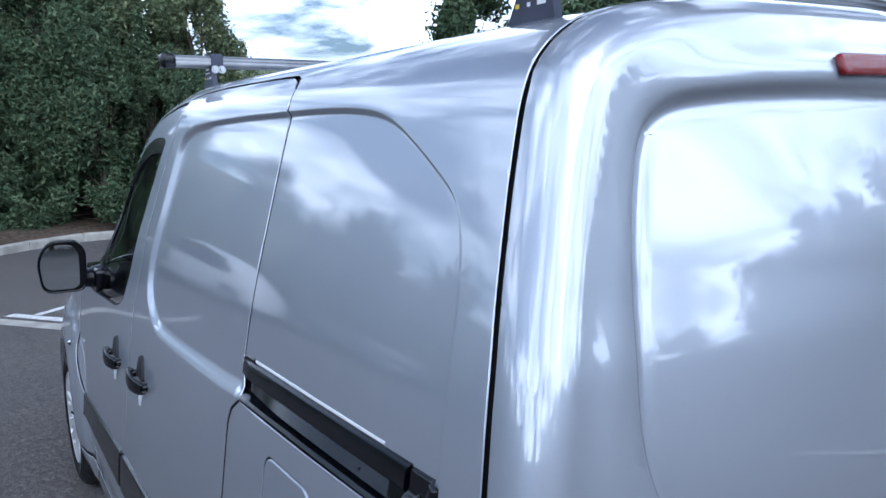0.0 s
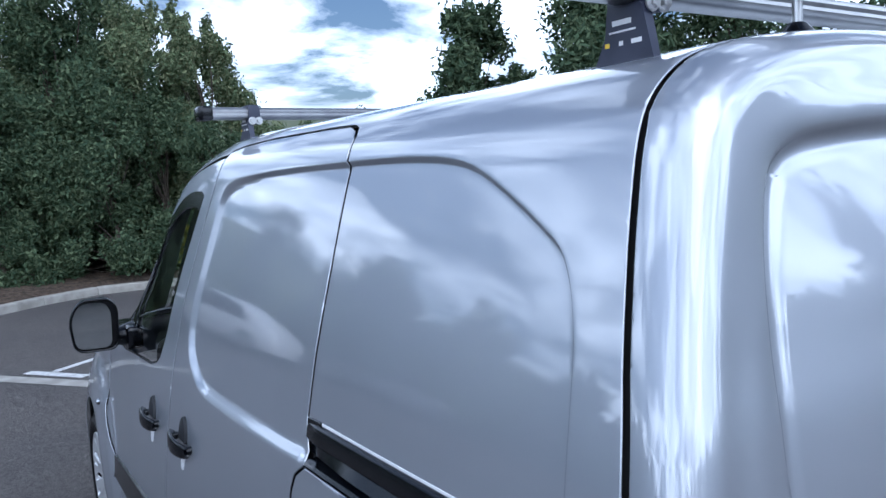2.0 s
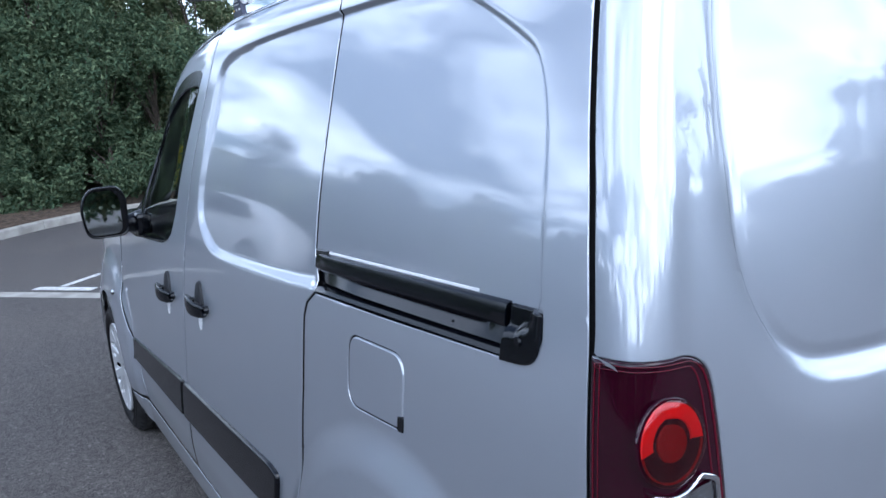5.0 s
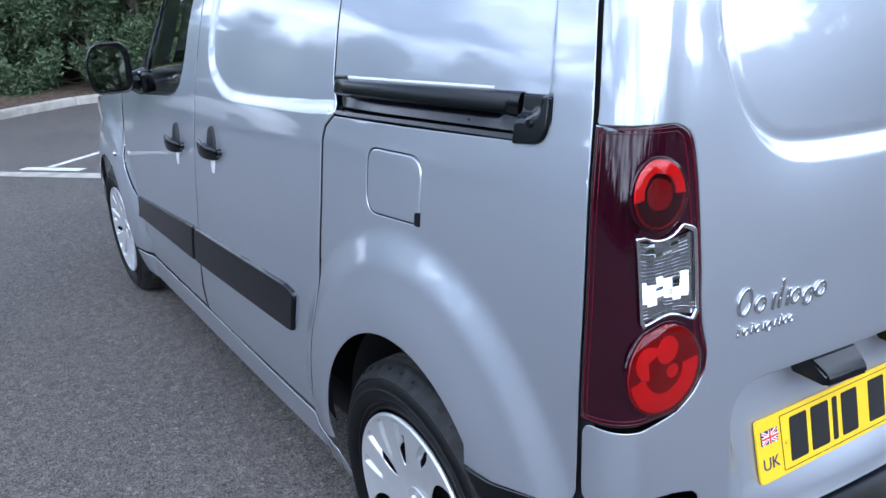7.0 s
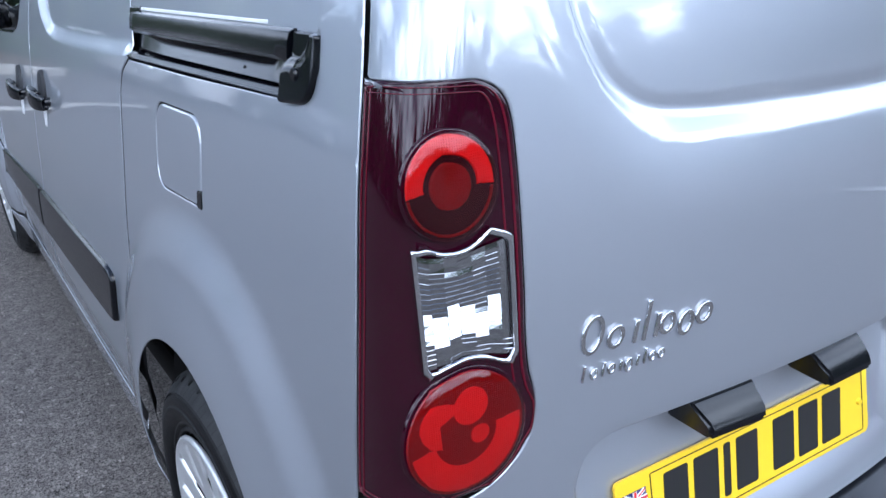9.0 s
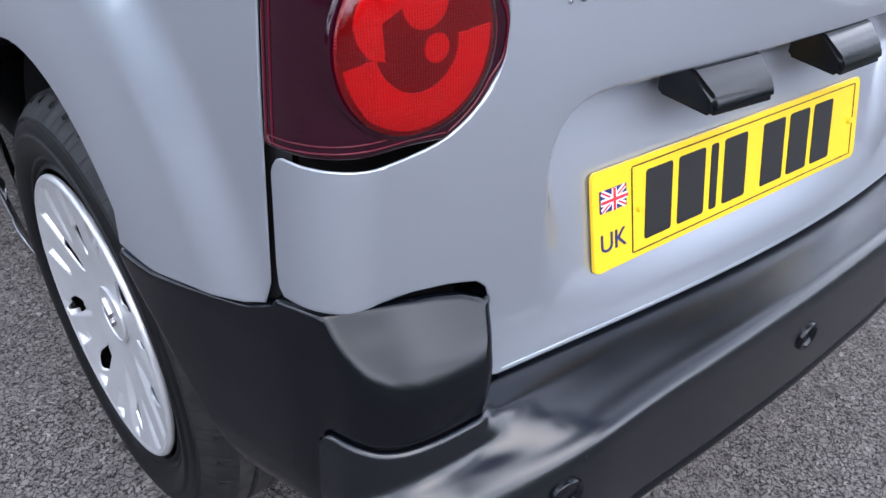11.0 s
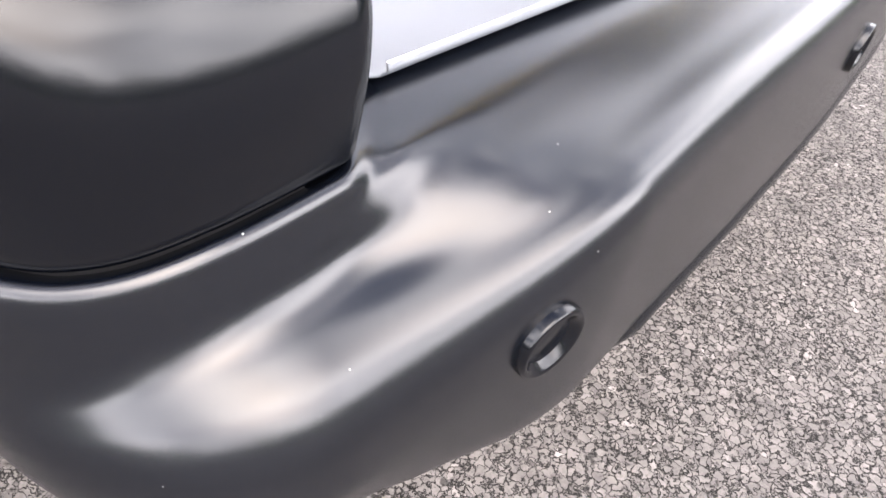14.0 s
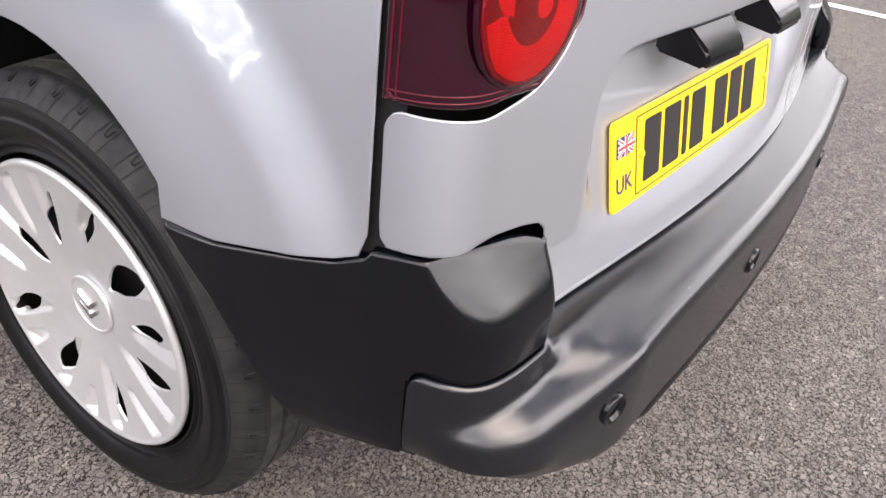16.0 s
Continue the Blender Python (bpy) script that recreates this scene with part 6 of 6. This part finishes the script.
def asphalt_nodes():
    m = ASPHALT
    m.use_nodes = True
    nt = m.node_tree
    b = nt.nodes["Principled BSDF"]
    tc = nt.nodes.new("ShaderNodeTexCoord")

    def noise_tex(scale, detail):
        n = nt.nodes.new("ShaderNodeTexNoise")
        n.inputs["Scale"].default_value, n.inputs["Detail"].default_value = scale, detail
        nt.links.new(tc.outputs["Object"], n.inputs["Vector"])
        return n
    def voro(scale, feature, vec):
        v = nt.nodes.new("ShaderNodeTexVoronoi")
        v.feature = feature
        v.inputs["Scale"].default_value = scale
        nt.links.new(vec, v.inputs["Vector"])
        return v

    def ramp(src, *stops):
        r = nt.nodes.new("ShaderNodeValToRGB")
        while len(r.color_ramp.elements) < len(stops):
            r.color_ramp.elements.new(.5)
        for e, (p, c) in zip(r.color_ramp.elements, stops):
            e.position, e.color = p, (*c, 1) if isinstance(c, tuple) else (c, c, c, 1)
        nt.links.new(src, r.inputs[0])
        return r

    def math_n(op, a, b_):
        n = nt.nodes.new("ShaderNodeMath")
        n.operation = op
        for i, v in enumerate((a, b_)):
            if isinstance(v, (int, float)):
                n.inputs[i].default_value = v
            else:
                nt.links.new(v, n.inputs[i])
        return n.outputs[0]

    def mult(a, c):
        m_ = nt.nodes.new("ShaderNodeMixRGB")
        m_.blend_type, m_.inputs[0].default_value = "MULTIPLY", 1
        nt.links.new(a, m_.inputs[1]); nt.links.new(c, m_.inputs[2])
        return m_.outputs[0]

    warp = noise_tex(140, 3)
    mixv = nt.nodes.new("ShaderNodeMixRGB"); mixv.inputs[0].default_value = .018
    nt.links.new(tc.outputs["Object"], mixv.inputs[1]); nt.links.new(warp.outputs["Color"], mixv.inputs[2])
    vec = mixv.outputs[0]
    cell, edge, fine = voro(100, "F1", vec), voro(100, "DISTANCE_TO_EDGE", vec), voro(330, "F1", vec)
    big, mid, pit = noise_tex(.5, 5), noise_tex(26, 4), noise_tex(70, 3)
    sepc = nt.nodes.new("ShaderNodeSeparateColor"); nt.links.new(cell.outputs["Color"], sepc.inputs[0])
    stone = ramp(sepc.outputs[0], (0.0, (.158, .147, .140)), (.55, (.190, .176, .167)), (.95, (.215, .199, .189)), (1.0, (.31, .29, .275)))
    sepf = nt.nodes.new("ShaderNodeSeparateColor"); nt.links.new(fine.outputs["Color"], sepf.inputs[0])
    grain = ramp(sepf.outputs[0], (0.0, .86), (1.0, 1.12))
    open_ = ramp(math_n("MULTIPLY", edge.outputs["Distance"], ramp(pit.outputs["Fac"], (.35, 2.4), (.6, .9)).outputs[0]), (0.0, .07), (.055, .34), (.12, 1.0))
    hole = ramp(pit.outputs["Fac"], (.30, .34), (.40, 1.0))
    tone = ramp(big.outputs["Fac"], (.3, (.80, .80, .82)), (.7, (1.06, 1.03, 1.0)))
    patch = ramp(mid.outputs["Fac"], (.3, .80), (.65, 1.1))
    col = mult(mult(mult(mult(mult(stone.outputs[0], grain.outputs[0]), open_.outputs[0]), hole.outputs[0]), tone.outputs[0]), patch.outputs[0])
    nt.links.new(col, b.inputs["Base Color"])
    b.inputs["Roughness"].default_value, b.inputs["Specular IOR Level"].default_value = .85, .25
    h = math_n("ADD", math_n("MULTIPLY", open_.outputs[0], .6), math_n("ADD", math_n("MULTIPLY", hole.outputs[0], .7), math_n("MULTIPLY", sepc.outputs[1], .15)))
    bp = nt.nodes.new("ShaderNodeBump")
    bp.inputs["Strength"].default_value, bp.inputs["Distance"].default_value = 1.0, .004
    nt.links.new(h, bp.inputs["Height"]); nt.links.new(bp.outputs[0], b.inputs["Normal"])


asphalt_nodes()
GRASS = vary(mat("field", (.06, .09, .03), .9), (.05, .075, .025), (.10, .11, .045), .2, bump_scale=3)
BARK = vary(mat("bark_mulch", (.07, .05, .035), .95), (.035, .024, .016), (.13, .09, .06), 14, bump=.8, bump_scale=60, dist=.03)
CONC = vary(mat("kerb_concrete", (.34, .32, .29), .85), (.27, .255, .225), (.42, .40, .36), 5, rough=(.75, .95), bump=.3, bump_scale=120, dist=.004)
WHITEPAINT = vary(mat("road_paint", (.7, .7, .68), .7), (.45, .45, .44), (.74, .74, .72), 18, bump=.5, bump_scale=200, dist=.004)

ob = ob_mesh("ground", [(-60, -60, 0), (60, -60, 0), (60, 60, 0), (-60, 60, 0)], [(0, 1, 2, 3)], ASPHALT, None, "dark grey asphalt car park", False)
tagged(ob, "dark grey asphalt car park surface", "ground", kind="structure")
# the land beyond, out to the horizon
V, F = [], []
n = 72
for r, h in ((58, -.02), (70, .6), (120, 5), (260, 20), (700, 62), (1800, 120)):
    for i in range(n):
        a = i / n * math.tau
        V.append((r * math.cos(a), r * math.sin(a), h * (1 + .25 * math.sin(3 * a + r))))
for k in range(5):
    F += [(k * n + i, k * n + (i + 1) % n, (k + 1) * n + (i + 1) % n, (k + 1) * n + i) for i in range(n)]
tagged(ob_mesh("far_fields", V, F, GRASS, None, "", True), "green rising fields in the distance", "field", kind="structure")


def strip_line(name, p, q, wd, material=WHITEPAINT, label="worn white painted parking line", cat="road marking"):
    p, q = np.array(p), np.array(q)
    t = (q - p) / np.linalg.norm(q - p)
    nn = np.array((-t[1], t[0])) * wd / 2
    V = [(*(p - nn), .004), (*(q - nn), .004), (*(q + nn), .004), (*(p + nn), .004)]
    tagged(ob_mesh(name, V, [(0, 1, 2, 3)], material, None, "", False), label, cat, kind="structure")


strip_line("drain_channel", (-4.0, 10.27), (1.45, 3.50), .17, CONC, "pale concrete drainage channel set flush in the asphalt", "drain")
strip_line("road_line", (-.97, 6.85), (-.54, 6.30), .11)
strip_line("road_line", (-.76, 6.70), (.60, 7.75), .085)
strip_line("road_line", (3.66, -6), (3.60, 6), .10)


# ---- kerb and planting bed ----
KERB = [(-3.2, 26), (-3.4, 18), (-3.3, 13), (-2.6, 11.2), (-1.7, 10.55), (-1.16, 10.75), (-.45, 11.35), (.05, 11.7), (.6, 11.85), (1.5, 11.8), (4.0, 11.3), (14, 9.6)]


def kerb_run(pts):
    P = smoothed(pts, 400)
    t = np.concatenate([[0], np.cumsum(np.linalg.norm(np.diff(P, axis=0), axis=1))])
    u = np.linspace(0, t[-1], int(t[-1] / .92) + 1)
    P = np.stack([np.interp(u, t, P[:, 0]), np.interp(u, t, P[:, 1])], 1)
    for a, b in zip(P[:-1], P[1:]):
        t = (b - a) / np.linalg.norm(b - a)
        nn = np.array((-t[1], t[0]))
        a2, b2 = a + t * .004, b - t * .004
        bm = bmesh.new()
        prof = [(0, -.02), (0, .105), (.012, .122), (.115, .125), (.125, -.02)]
        L = [bm.verts.new((*(a2 + nn * o), z)) for o, z in prof]
        R = [bm.verts.new((*(b2 + nn * o), z)) for o, z in prof]
        for i in range(5):
            bm.faces.new((L[i], R[i], R[(i + 1) % 5], L[(i + 1) % 5]))
        bm.faces.new(L[::-1]); bm.faces.new(R)
        ob = part("kerb_stone", bm, CONC, kerb, "", False)
    return P


kerb = new("kerb")
tagged(kerb, "pale concrete kerb along the planting bed", "kerb", kind="structure")
kp = kerb_run(KERB)
V, F = [], []
for i, (x, y) in enumerate(kp):
    t = kp[min(i + 1, len(kp) - 1)] - kp[max(i - 1, 0)]
    t /= np.linalg.norm(t)
    nn = np.array((-t[1], t[0]))
    for o, z in ((.11, .10), (.6, .16), (2.0, .22), (7, .3), (14, .3)):
        V.append((x + nn[0] * o, y + nn[1] * o, z + (random.uniform(-.03, .03) if o > .5 else 0)))
for i in range(len(kp) - 1):
    F += [(i * 5 + j, (i + 1) * 5 + j, (i + 1) * 5 + j + 1, i * 5 + j + 1) for j in range(4)]
tagged(ob_mesh("planting_bed", V, F, BARK, None), "brown bark mulch planting bed", "ground", kind="structure")


# ---- trees and hedges ----
def leaf_mat(name, c1, c2, c3):
    m = mat(name, c1, .85, Specular_IOR_Level=0.12)
    nt = m.node_tree
    b = nt.nodes["Principled BSDF"]
    geo = nt.nodes.new("ShaderNodeNewGeometry")
    r = nt.nodes.new("ShaderNodeValToRGB")
    e = r.color_ramp.elements
    e[0].color, e[1].color = (*c1, 1), (*c3, 1)
    mid = r.color_ramp.elements.new(.55)
    mid.color = (*c2, 1)
    nt.links.new(geo.outputs["Random Per Island"], r.inputs[0])
    nt.links.new(r.outputs[0], b.inputs["Base Color"])
    b.inputs["Subsurface Weight"].default_value = 0.0
    return m


# lighter leaves carry sunlit crowns in their colour; deep green also paints shade low down
LEAF_A = leaf_mat("leaf_green", (.072, .103, .054), (.136, .176, .090), (.25, .272, .150))
LEAF_B = leaf_mat("leaf_deep_green", (.038, .065, .037), (.072, .108, .058), (.137, .175, .094))
LEAF_Y = leaf_mat("leaf_yellow", (.16, .15, .02), (.28, .25, .03), (.40, .33, .05))
WOOD = vary(mat("bark", (.10, .075, .055), .9), (.035, .028, .02), (.09, .07, .052), 20, bump=.6, bump_scale=90, dist=.02)


def leaves(name, blobs, count, size, material, parent, label, seed):
    """Many small folded leaves scattered through the outer part of a set of uneven clumps (centre, radii)."""
    rng = np.random.RandomState(seed)
    vol = np.array([b[1][0] * b[1][1] * b[1][2] for b in blobs]) ** .75
    pick = rng.choice(len(blobs), count, p=vol / vol.sum())
    C, Rd = np.array([b[0] for b in blobs]), np.array([b[1] for b in blobs])
    d = rng.normal(size=(count, 3))
    d /= np.linalg.norm(d, axis=1)[:, None]
    rad = rng.uniform(.02, 1.0, count) ** .42 * (1 + .16 * np.sin(d[:, 0] * 7 + pick) * np.cos(d[:, 2] * 6 + pick * 2) + rng.normal(0, .17, count))
    c = C[pick] + d * Rd[pick] * rad[:, None]
    c = c[c[:, 2] > .12]
    k = len(c)
    u = rng.normal(size=(k, 3)); u /= np.linalg.norm(u, axis=1)[:, None]
    w = np.cross(u, rng.normal(size=(k, 3))); w /= np.linalg.norm(w, axis=1)[:, None]
    s = size * rng.uniform(.6, 1.4, k)[:, None]
    nrm = np.cross(u, w)
    tip, base = c + u * s, c - u * s
    l, r = c + w * s * .42 + nrm * s * .18, c - w * s * .42 + nrm * s * .18
    V = np.stack([base, l, tip, r], 1).reshape(-1, 3)
    F = np.arange(4 * k).reshape(-1, 4)
    tri = np.concatenate([F[:, [0, 1, 2]], F[:, [0, 2, 3]]])
    me = bpy.data.meshes.new(name)
    me.from_pydata(V.tolist(), [], tri.tolist())
    me.materials.append(material)
    ob = new(name, me)
    ob.parent = parent
    if label:
        ob["label"] = label
    return ob


def limb(bm, p0, p1, r0, r1, seg=8):
    p0, p1 = Vector(p0), Vector(p1)
    q = (p1 - p0).to_track_quat("Z", "Y").to_matrix()
    rings = []
    for p, r in ((p0, r0), (p0.lerp(p1, .5) + Vector((.03, -.02, 0)), (r0 + r1) / 2), (p1, r1)):
        rings.append([bm.verts.new(p + q @ Vector((r * math.cos(i / seg * math.tau), r * math.sin(i / seg * math.tau), 0))) for i in range(seg)])
    for a, b in zip(rings, rings[1:]):
        for i in range(seg):
            bm.faces.new((a[i], a[(i + 1) % seg], b[(i + 1) % seg], b[i]))


def tree(x, y, h, spread, count, size, material, seed, label, low=.12, cat="tree"):
    rng = random.Random(seed)
    root = new("tree")
    root.location = (x, y, 0)
    tagged(root, label, cat)
    bm = bmesh.new()
    limb(bm, (0, 0, -.1), (.05, .02, h * .55), .020 * h ** .8, .010 * h ** .8, 10)
    blobs = []
    nb = int(18 + spread * 11)
    for i in range(nb):
        a = rng.uniform(0, math.tau)
        zc = h * rng.uniform(low + .08, .92)
        shrink = 1.0 if zc < h * .55 else max(.18, 1 - (zc / h - .55) / .5)
        rr = spread * math.sqrt(rng.uniform(.05, 1)) * shrink * .8
        c = (rr * math.cos(a), rr * math.sin(a), zc)
        s = spread * rng.uniform(.15, .33) * (.6 + .4 * shrink)
        blobs.append((c, (s, s, s * rng.uniform(.8, 1.25))))
        limb(bm, (0, 0, zc * .55), c, .007 * h ** .7, .0025 * h ** .7, 6)
    for i in range(nb):                                   # loose sprigs for an uneven edge
        b = rng.choice(blobs)
        s = rng.uniform(.08, .2) * spread
        blobs.append(((b[0][0] + rng.uniform(-1, 1) * b[1][0] * 1.15, b[0][1] + rng.uniform(-1, 1) * b[1][1] * 1.15, b[0][2] + rng.uniform(0, 1.2) * b[1][2]), (s * .5, s * .5, s)))
    part("trunk", bm, WOOD, root, "brown trunk and limbs")
    leaves("crown", blobs, count, size, material, root, "small green leaves", seed)
    return root


def place(az, dist):
    a = radians(az)
    return -1.28 + dist * math.sin(a), -.95 + dist * math.cos(a)


# screen planting ahead of the van: azimuth from the first viewpoint, distance
for i, (az, dist, h, sp, cnt, lab) in enumerate((
        (-10, 25.0, 6.4, 2.0, 20000, "tall leafy screen tree with dense green foliage"), (-4, 15.8, 6.0, 1.8, 30000, "dense green screen tree"),
        (1.0, 15.8, 6.6, 1.9, 42000, "tall leafy screen tree with dense green foliage"), (6.0, 15.2, 6.2, 1.8, 42000, "dense green screen tree"),
        (10.5, 15.6, 6.0, 1.7, 42000, "dense green screen tree with loose top"), (15.5, 15.4, 5.6, 1.45, 40000, "leafy screen tree with upright top shoots"),
        (-17, 26.0, 6.4, 2.4, 14000, "tall leafy screen tree"), (-24, 25.0, 5.6, 2.4, 14000, "tall leafy screen tree"), (13.0, 16.8, 6.0, 1.5, 30000, "leafy green screen tree in the planting bed"), (8.3, 17.0, 6.5, 1.7, 30000, "tall leafy screen tree"), (3.5, 17.0, 6.9, 1.8, 30000, "tall leafy screen tree"), (-1.5, 17.0, 6.8, 1.8, 26000, "tall leafy screen tree"))):
    x, y = place(az, dist)
    tree(x, y, h * (.80 if az < 4 and dist < 20 else .90), sp, int(cnt * 1.4), .046, LEAF_A if i % 3 else LEAF_B, 20 + i, lab, -.05)
for i, (az, dist, h, sp, cnt) in enumerate(((34.5, 17, 5.4, 1.9, 30000), (45, 16, 6.2, 2.4, 30000), (54, 17, 6.0, 2.4, 16000), (64, 18, 6, 2.6, 12000))):
    x, y = place(az, dist)
    tree(x, y, h, sp, cnt, .075, LEAF_B, 50 + i, "broad dark green tree behind the van", .12)
# low hedge between the trees and beyond
for i, az in enumerate((19.5, 23.0, 26.5, 30.0, 33.5)):
    x, y = place(az, 21)
    tree(x, y, 3.5 - .1 * (i % 2), 1.4, 9000, .065, LEAF_A, 70 + i, "low clipped hedge shrub", .0, "hedge")
# shrubs that close the planting down to the ground; their darker leaves paint in its shade
for i, az in enumerate((-5.5, -2, 1.5, 5, 8.5, 12, 15.5)):
    x, y = place(az, 14.0 + .4 * (i % 2))
    tree(x, y, 3.0 + .25 * (i % 3), 1.25, 22000, .042, LEAF_B, 200 + i, "dense green shrub at the foot of the screen trees", -.06, "shrub")
# timber fence panel in the bed, seen through the cab
TIMBER = vary(mat("weathered_timber", (.16, .14, .12), .9), (.11, .098, .085), (.21, .19, .165), 9, bump=.4, bump_scale=80, dist=.004)
fence = new("fence_panel")
tagged(fence, "weathered grey timber fence panel among the shrubs", "fence")
for k in range(11):
    part("board", bbox(2.25 + .135 * k, 2.37 + .135 * k, 12.95, 12.97, .12, 1.72 - .01 * (k % 2), .004, 1), TIMBER, fence)
for z in (.45, 1.45):
    part("rail", bbox(2.22, 3.78, 12.975, 13.02, z, z + .07, .006, 1), TIMBER, fence)
for x in (2.22, 3.76):
    part("post", bbox(x - .04, x + .04, 12.975, 13.055, -.05, 1.80, .006, 1), TIMBER, fence)
# yellow shrub seen through the cab window
x, y = 2.00, 12.45
tree(x, y, .95, .42, 5000, .035, LEAF_Y, 90, "yellow-green shrub ahead of the van", .02, "shrub")
# trees round the rest of the car park, which the bodywork mirrors
ring = random.Random(3)
for i, (az, dist, h, sp) in enumerate(((-26, 18, 4.0, 2.2), (-35, 18, 3.9, 2.4), (-46, 20, 4.0, 2.6), (-60, 21, 4.2, 2.6), (-74, 22, 4.4, 2.8), (-88, 24, 4.8, 2.8), (-105, 25, 4.2, 2.8), (-122, 26, 6.4, 3.0), (-138, 27, 7.0, 3.0), (-152, 27, 7.2, 3.2), (-166, 26, 7.4, 3.2), (180, 25, 7.0, 3.4), (165, 26, 5.4, 3.2), (150, 28, 5.6, 3.2), (134, 24, 7.2, 3.0), (120, 23, 7.6, 3.2), (100, 31, 3.2, 3.0), (84, 28, 3.6, 3.0), (173, 27, 5.6, 3.2), (-173, 27, 6.0, 3.2), (-159, 28, 7.0, 3.2), (-145, 29, 7.2, 3.0), (-30, 20, 3.4, 2.4), (-40, 21, 3.6, 2.6), (-53, 22, 3.4, 2.8), (-67, 23, 3.8, 2.8), (-81, 24, 3.8, 3.0), (-96, 26, 4.0, 3.0), (-113, 27, 4.0, 3.2), (-130, 28, 4.2, 3.2), (157, 30, 5.4, 3.2), (142, 28, 5.8, 3.0), (127, 22, 7.4, 3.0), (109, 33, 3.0, 3.2), (92, 32, 3.2, 3.0))):
    x, y = place(az, dist)
    tree(x, y, h, sp, 5000, .17, LEAF_A if i % 2 else LEAF_B, 110 + i, "leafy tree at the edge of the car park", .02)


# ---- parked cars, which the van's side mirrors ----
def car(x, y, turn, paint, label):
    root = new("parked_car")
    body = []
    ys = np.linspace(0, 1, 34)
    top = pchip([0, .04, .12, .24, .36, .50, .68, .84, .95, 1.0], [.62, .80, .90, .98, 1.36, 1.46, 1.44, 1.26, .95, .60])
    half = pchip([0, .06, .2, .8, .95, 1.0], [.62, .80, .88, .88, .80, .66])
    V, F = [], []
    k = 15
    for t in ys:
        hgt, wd = float(top(t)), float(half(t))
        for j in range(k):
            a = j / (k - 1) * 2 - 1
            side_k = abs(a)
            if side_k > .62:
                q = (side_k - .62) / .38
                z = .28 + (min(hgt, .92) - .28) * (1 - q)
                xx = wd * (1 - .06 * (1 - math.sin(math.pi * min(q, .9))))
            else:
                q = side_k / .62
                z = min(hgt, .92) + (hgt - min(hgt, .92)) * (1 - q ** 2.2)
                xx = wd * (q ** .8) * (.94 if hgt > 1.0 else 1)
            V.append((math.copysign(xx, a), (t - .5) * 4.2, z))
    F = [(i * k + j, i * k + j + 1, (i + 1) * k + j + 1, (i + 1) * k + j) for i in range(len(ys) - 1) for j in range(k - 1)]
    F += [tuple(range(k))[::-1], tuple(range((len(ys) - 1) * k, len(ys) * k))]
    ob_mesh("body", V, F, paint, root, "painted car body")
    for sx in (-1, 1):
        gl = rounded([(-.85, .95), (1.25, .97), (.95, 1.30), (.25, 1.39), (-.25, 1.36)], .08, 4)
        part("side_window", prism(gl, lambda a, b, c: (sx * (.865 - (b - .92) * .42 + c), a, b), .012), GAP, root, "dark side window")
        for yy in (-1.28, 1.30):
            wh = part("car_wheel", cyl((sx * .74, yy, .31), (sx * .90, yy, .31), .31, .30, 28, .02), RUBBER, root, "black tyre")
            part("car_wheel_trim", cyl((sx * .895, yy, .31), (sx * .91, yy, .31), .20, .19, 24), TRIM, wh, "silver wheel trim")
    root.matrix_world = pose(x, y, 0, 0, 0, turn) @ Matrix.Diagonal((1, 1, 1.12, 1))
    tagged(root, label, "car", "parked cars")
    return root


WHITECAR = mat("white_car_paint", (.78, .78, .78), .3, 0, 1.0)
GREYCAR = mat("grey_car_paint", (.16, .165, .175), .3, 0.3, 1.0)
car(-5.7, 15.9, 142, WHITECAR, "white hatchback parked across the car park")
car(-9.6, 14.2, 142, GREYCAR, "grey hatchback parked across the car park")
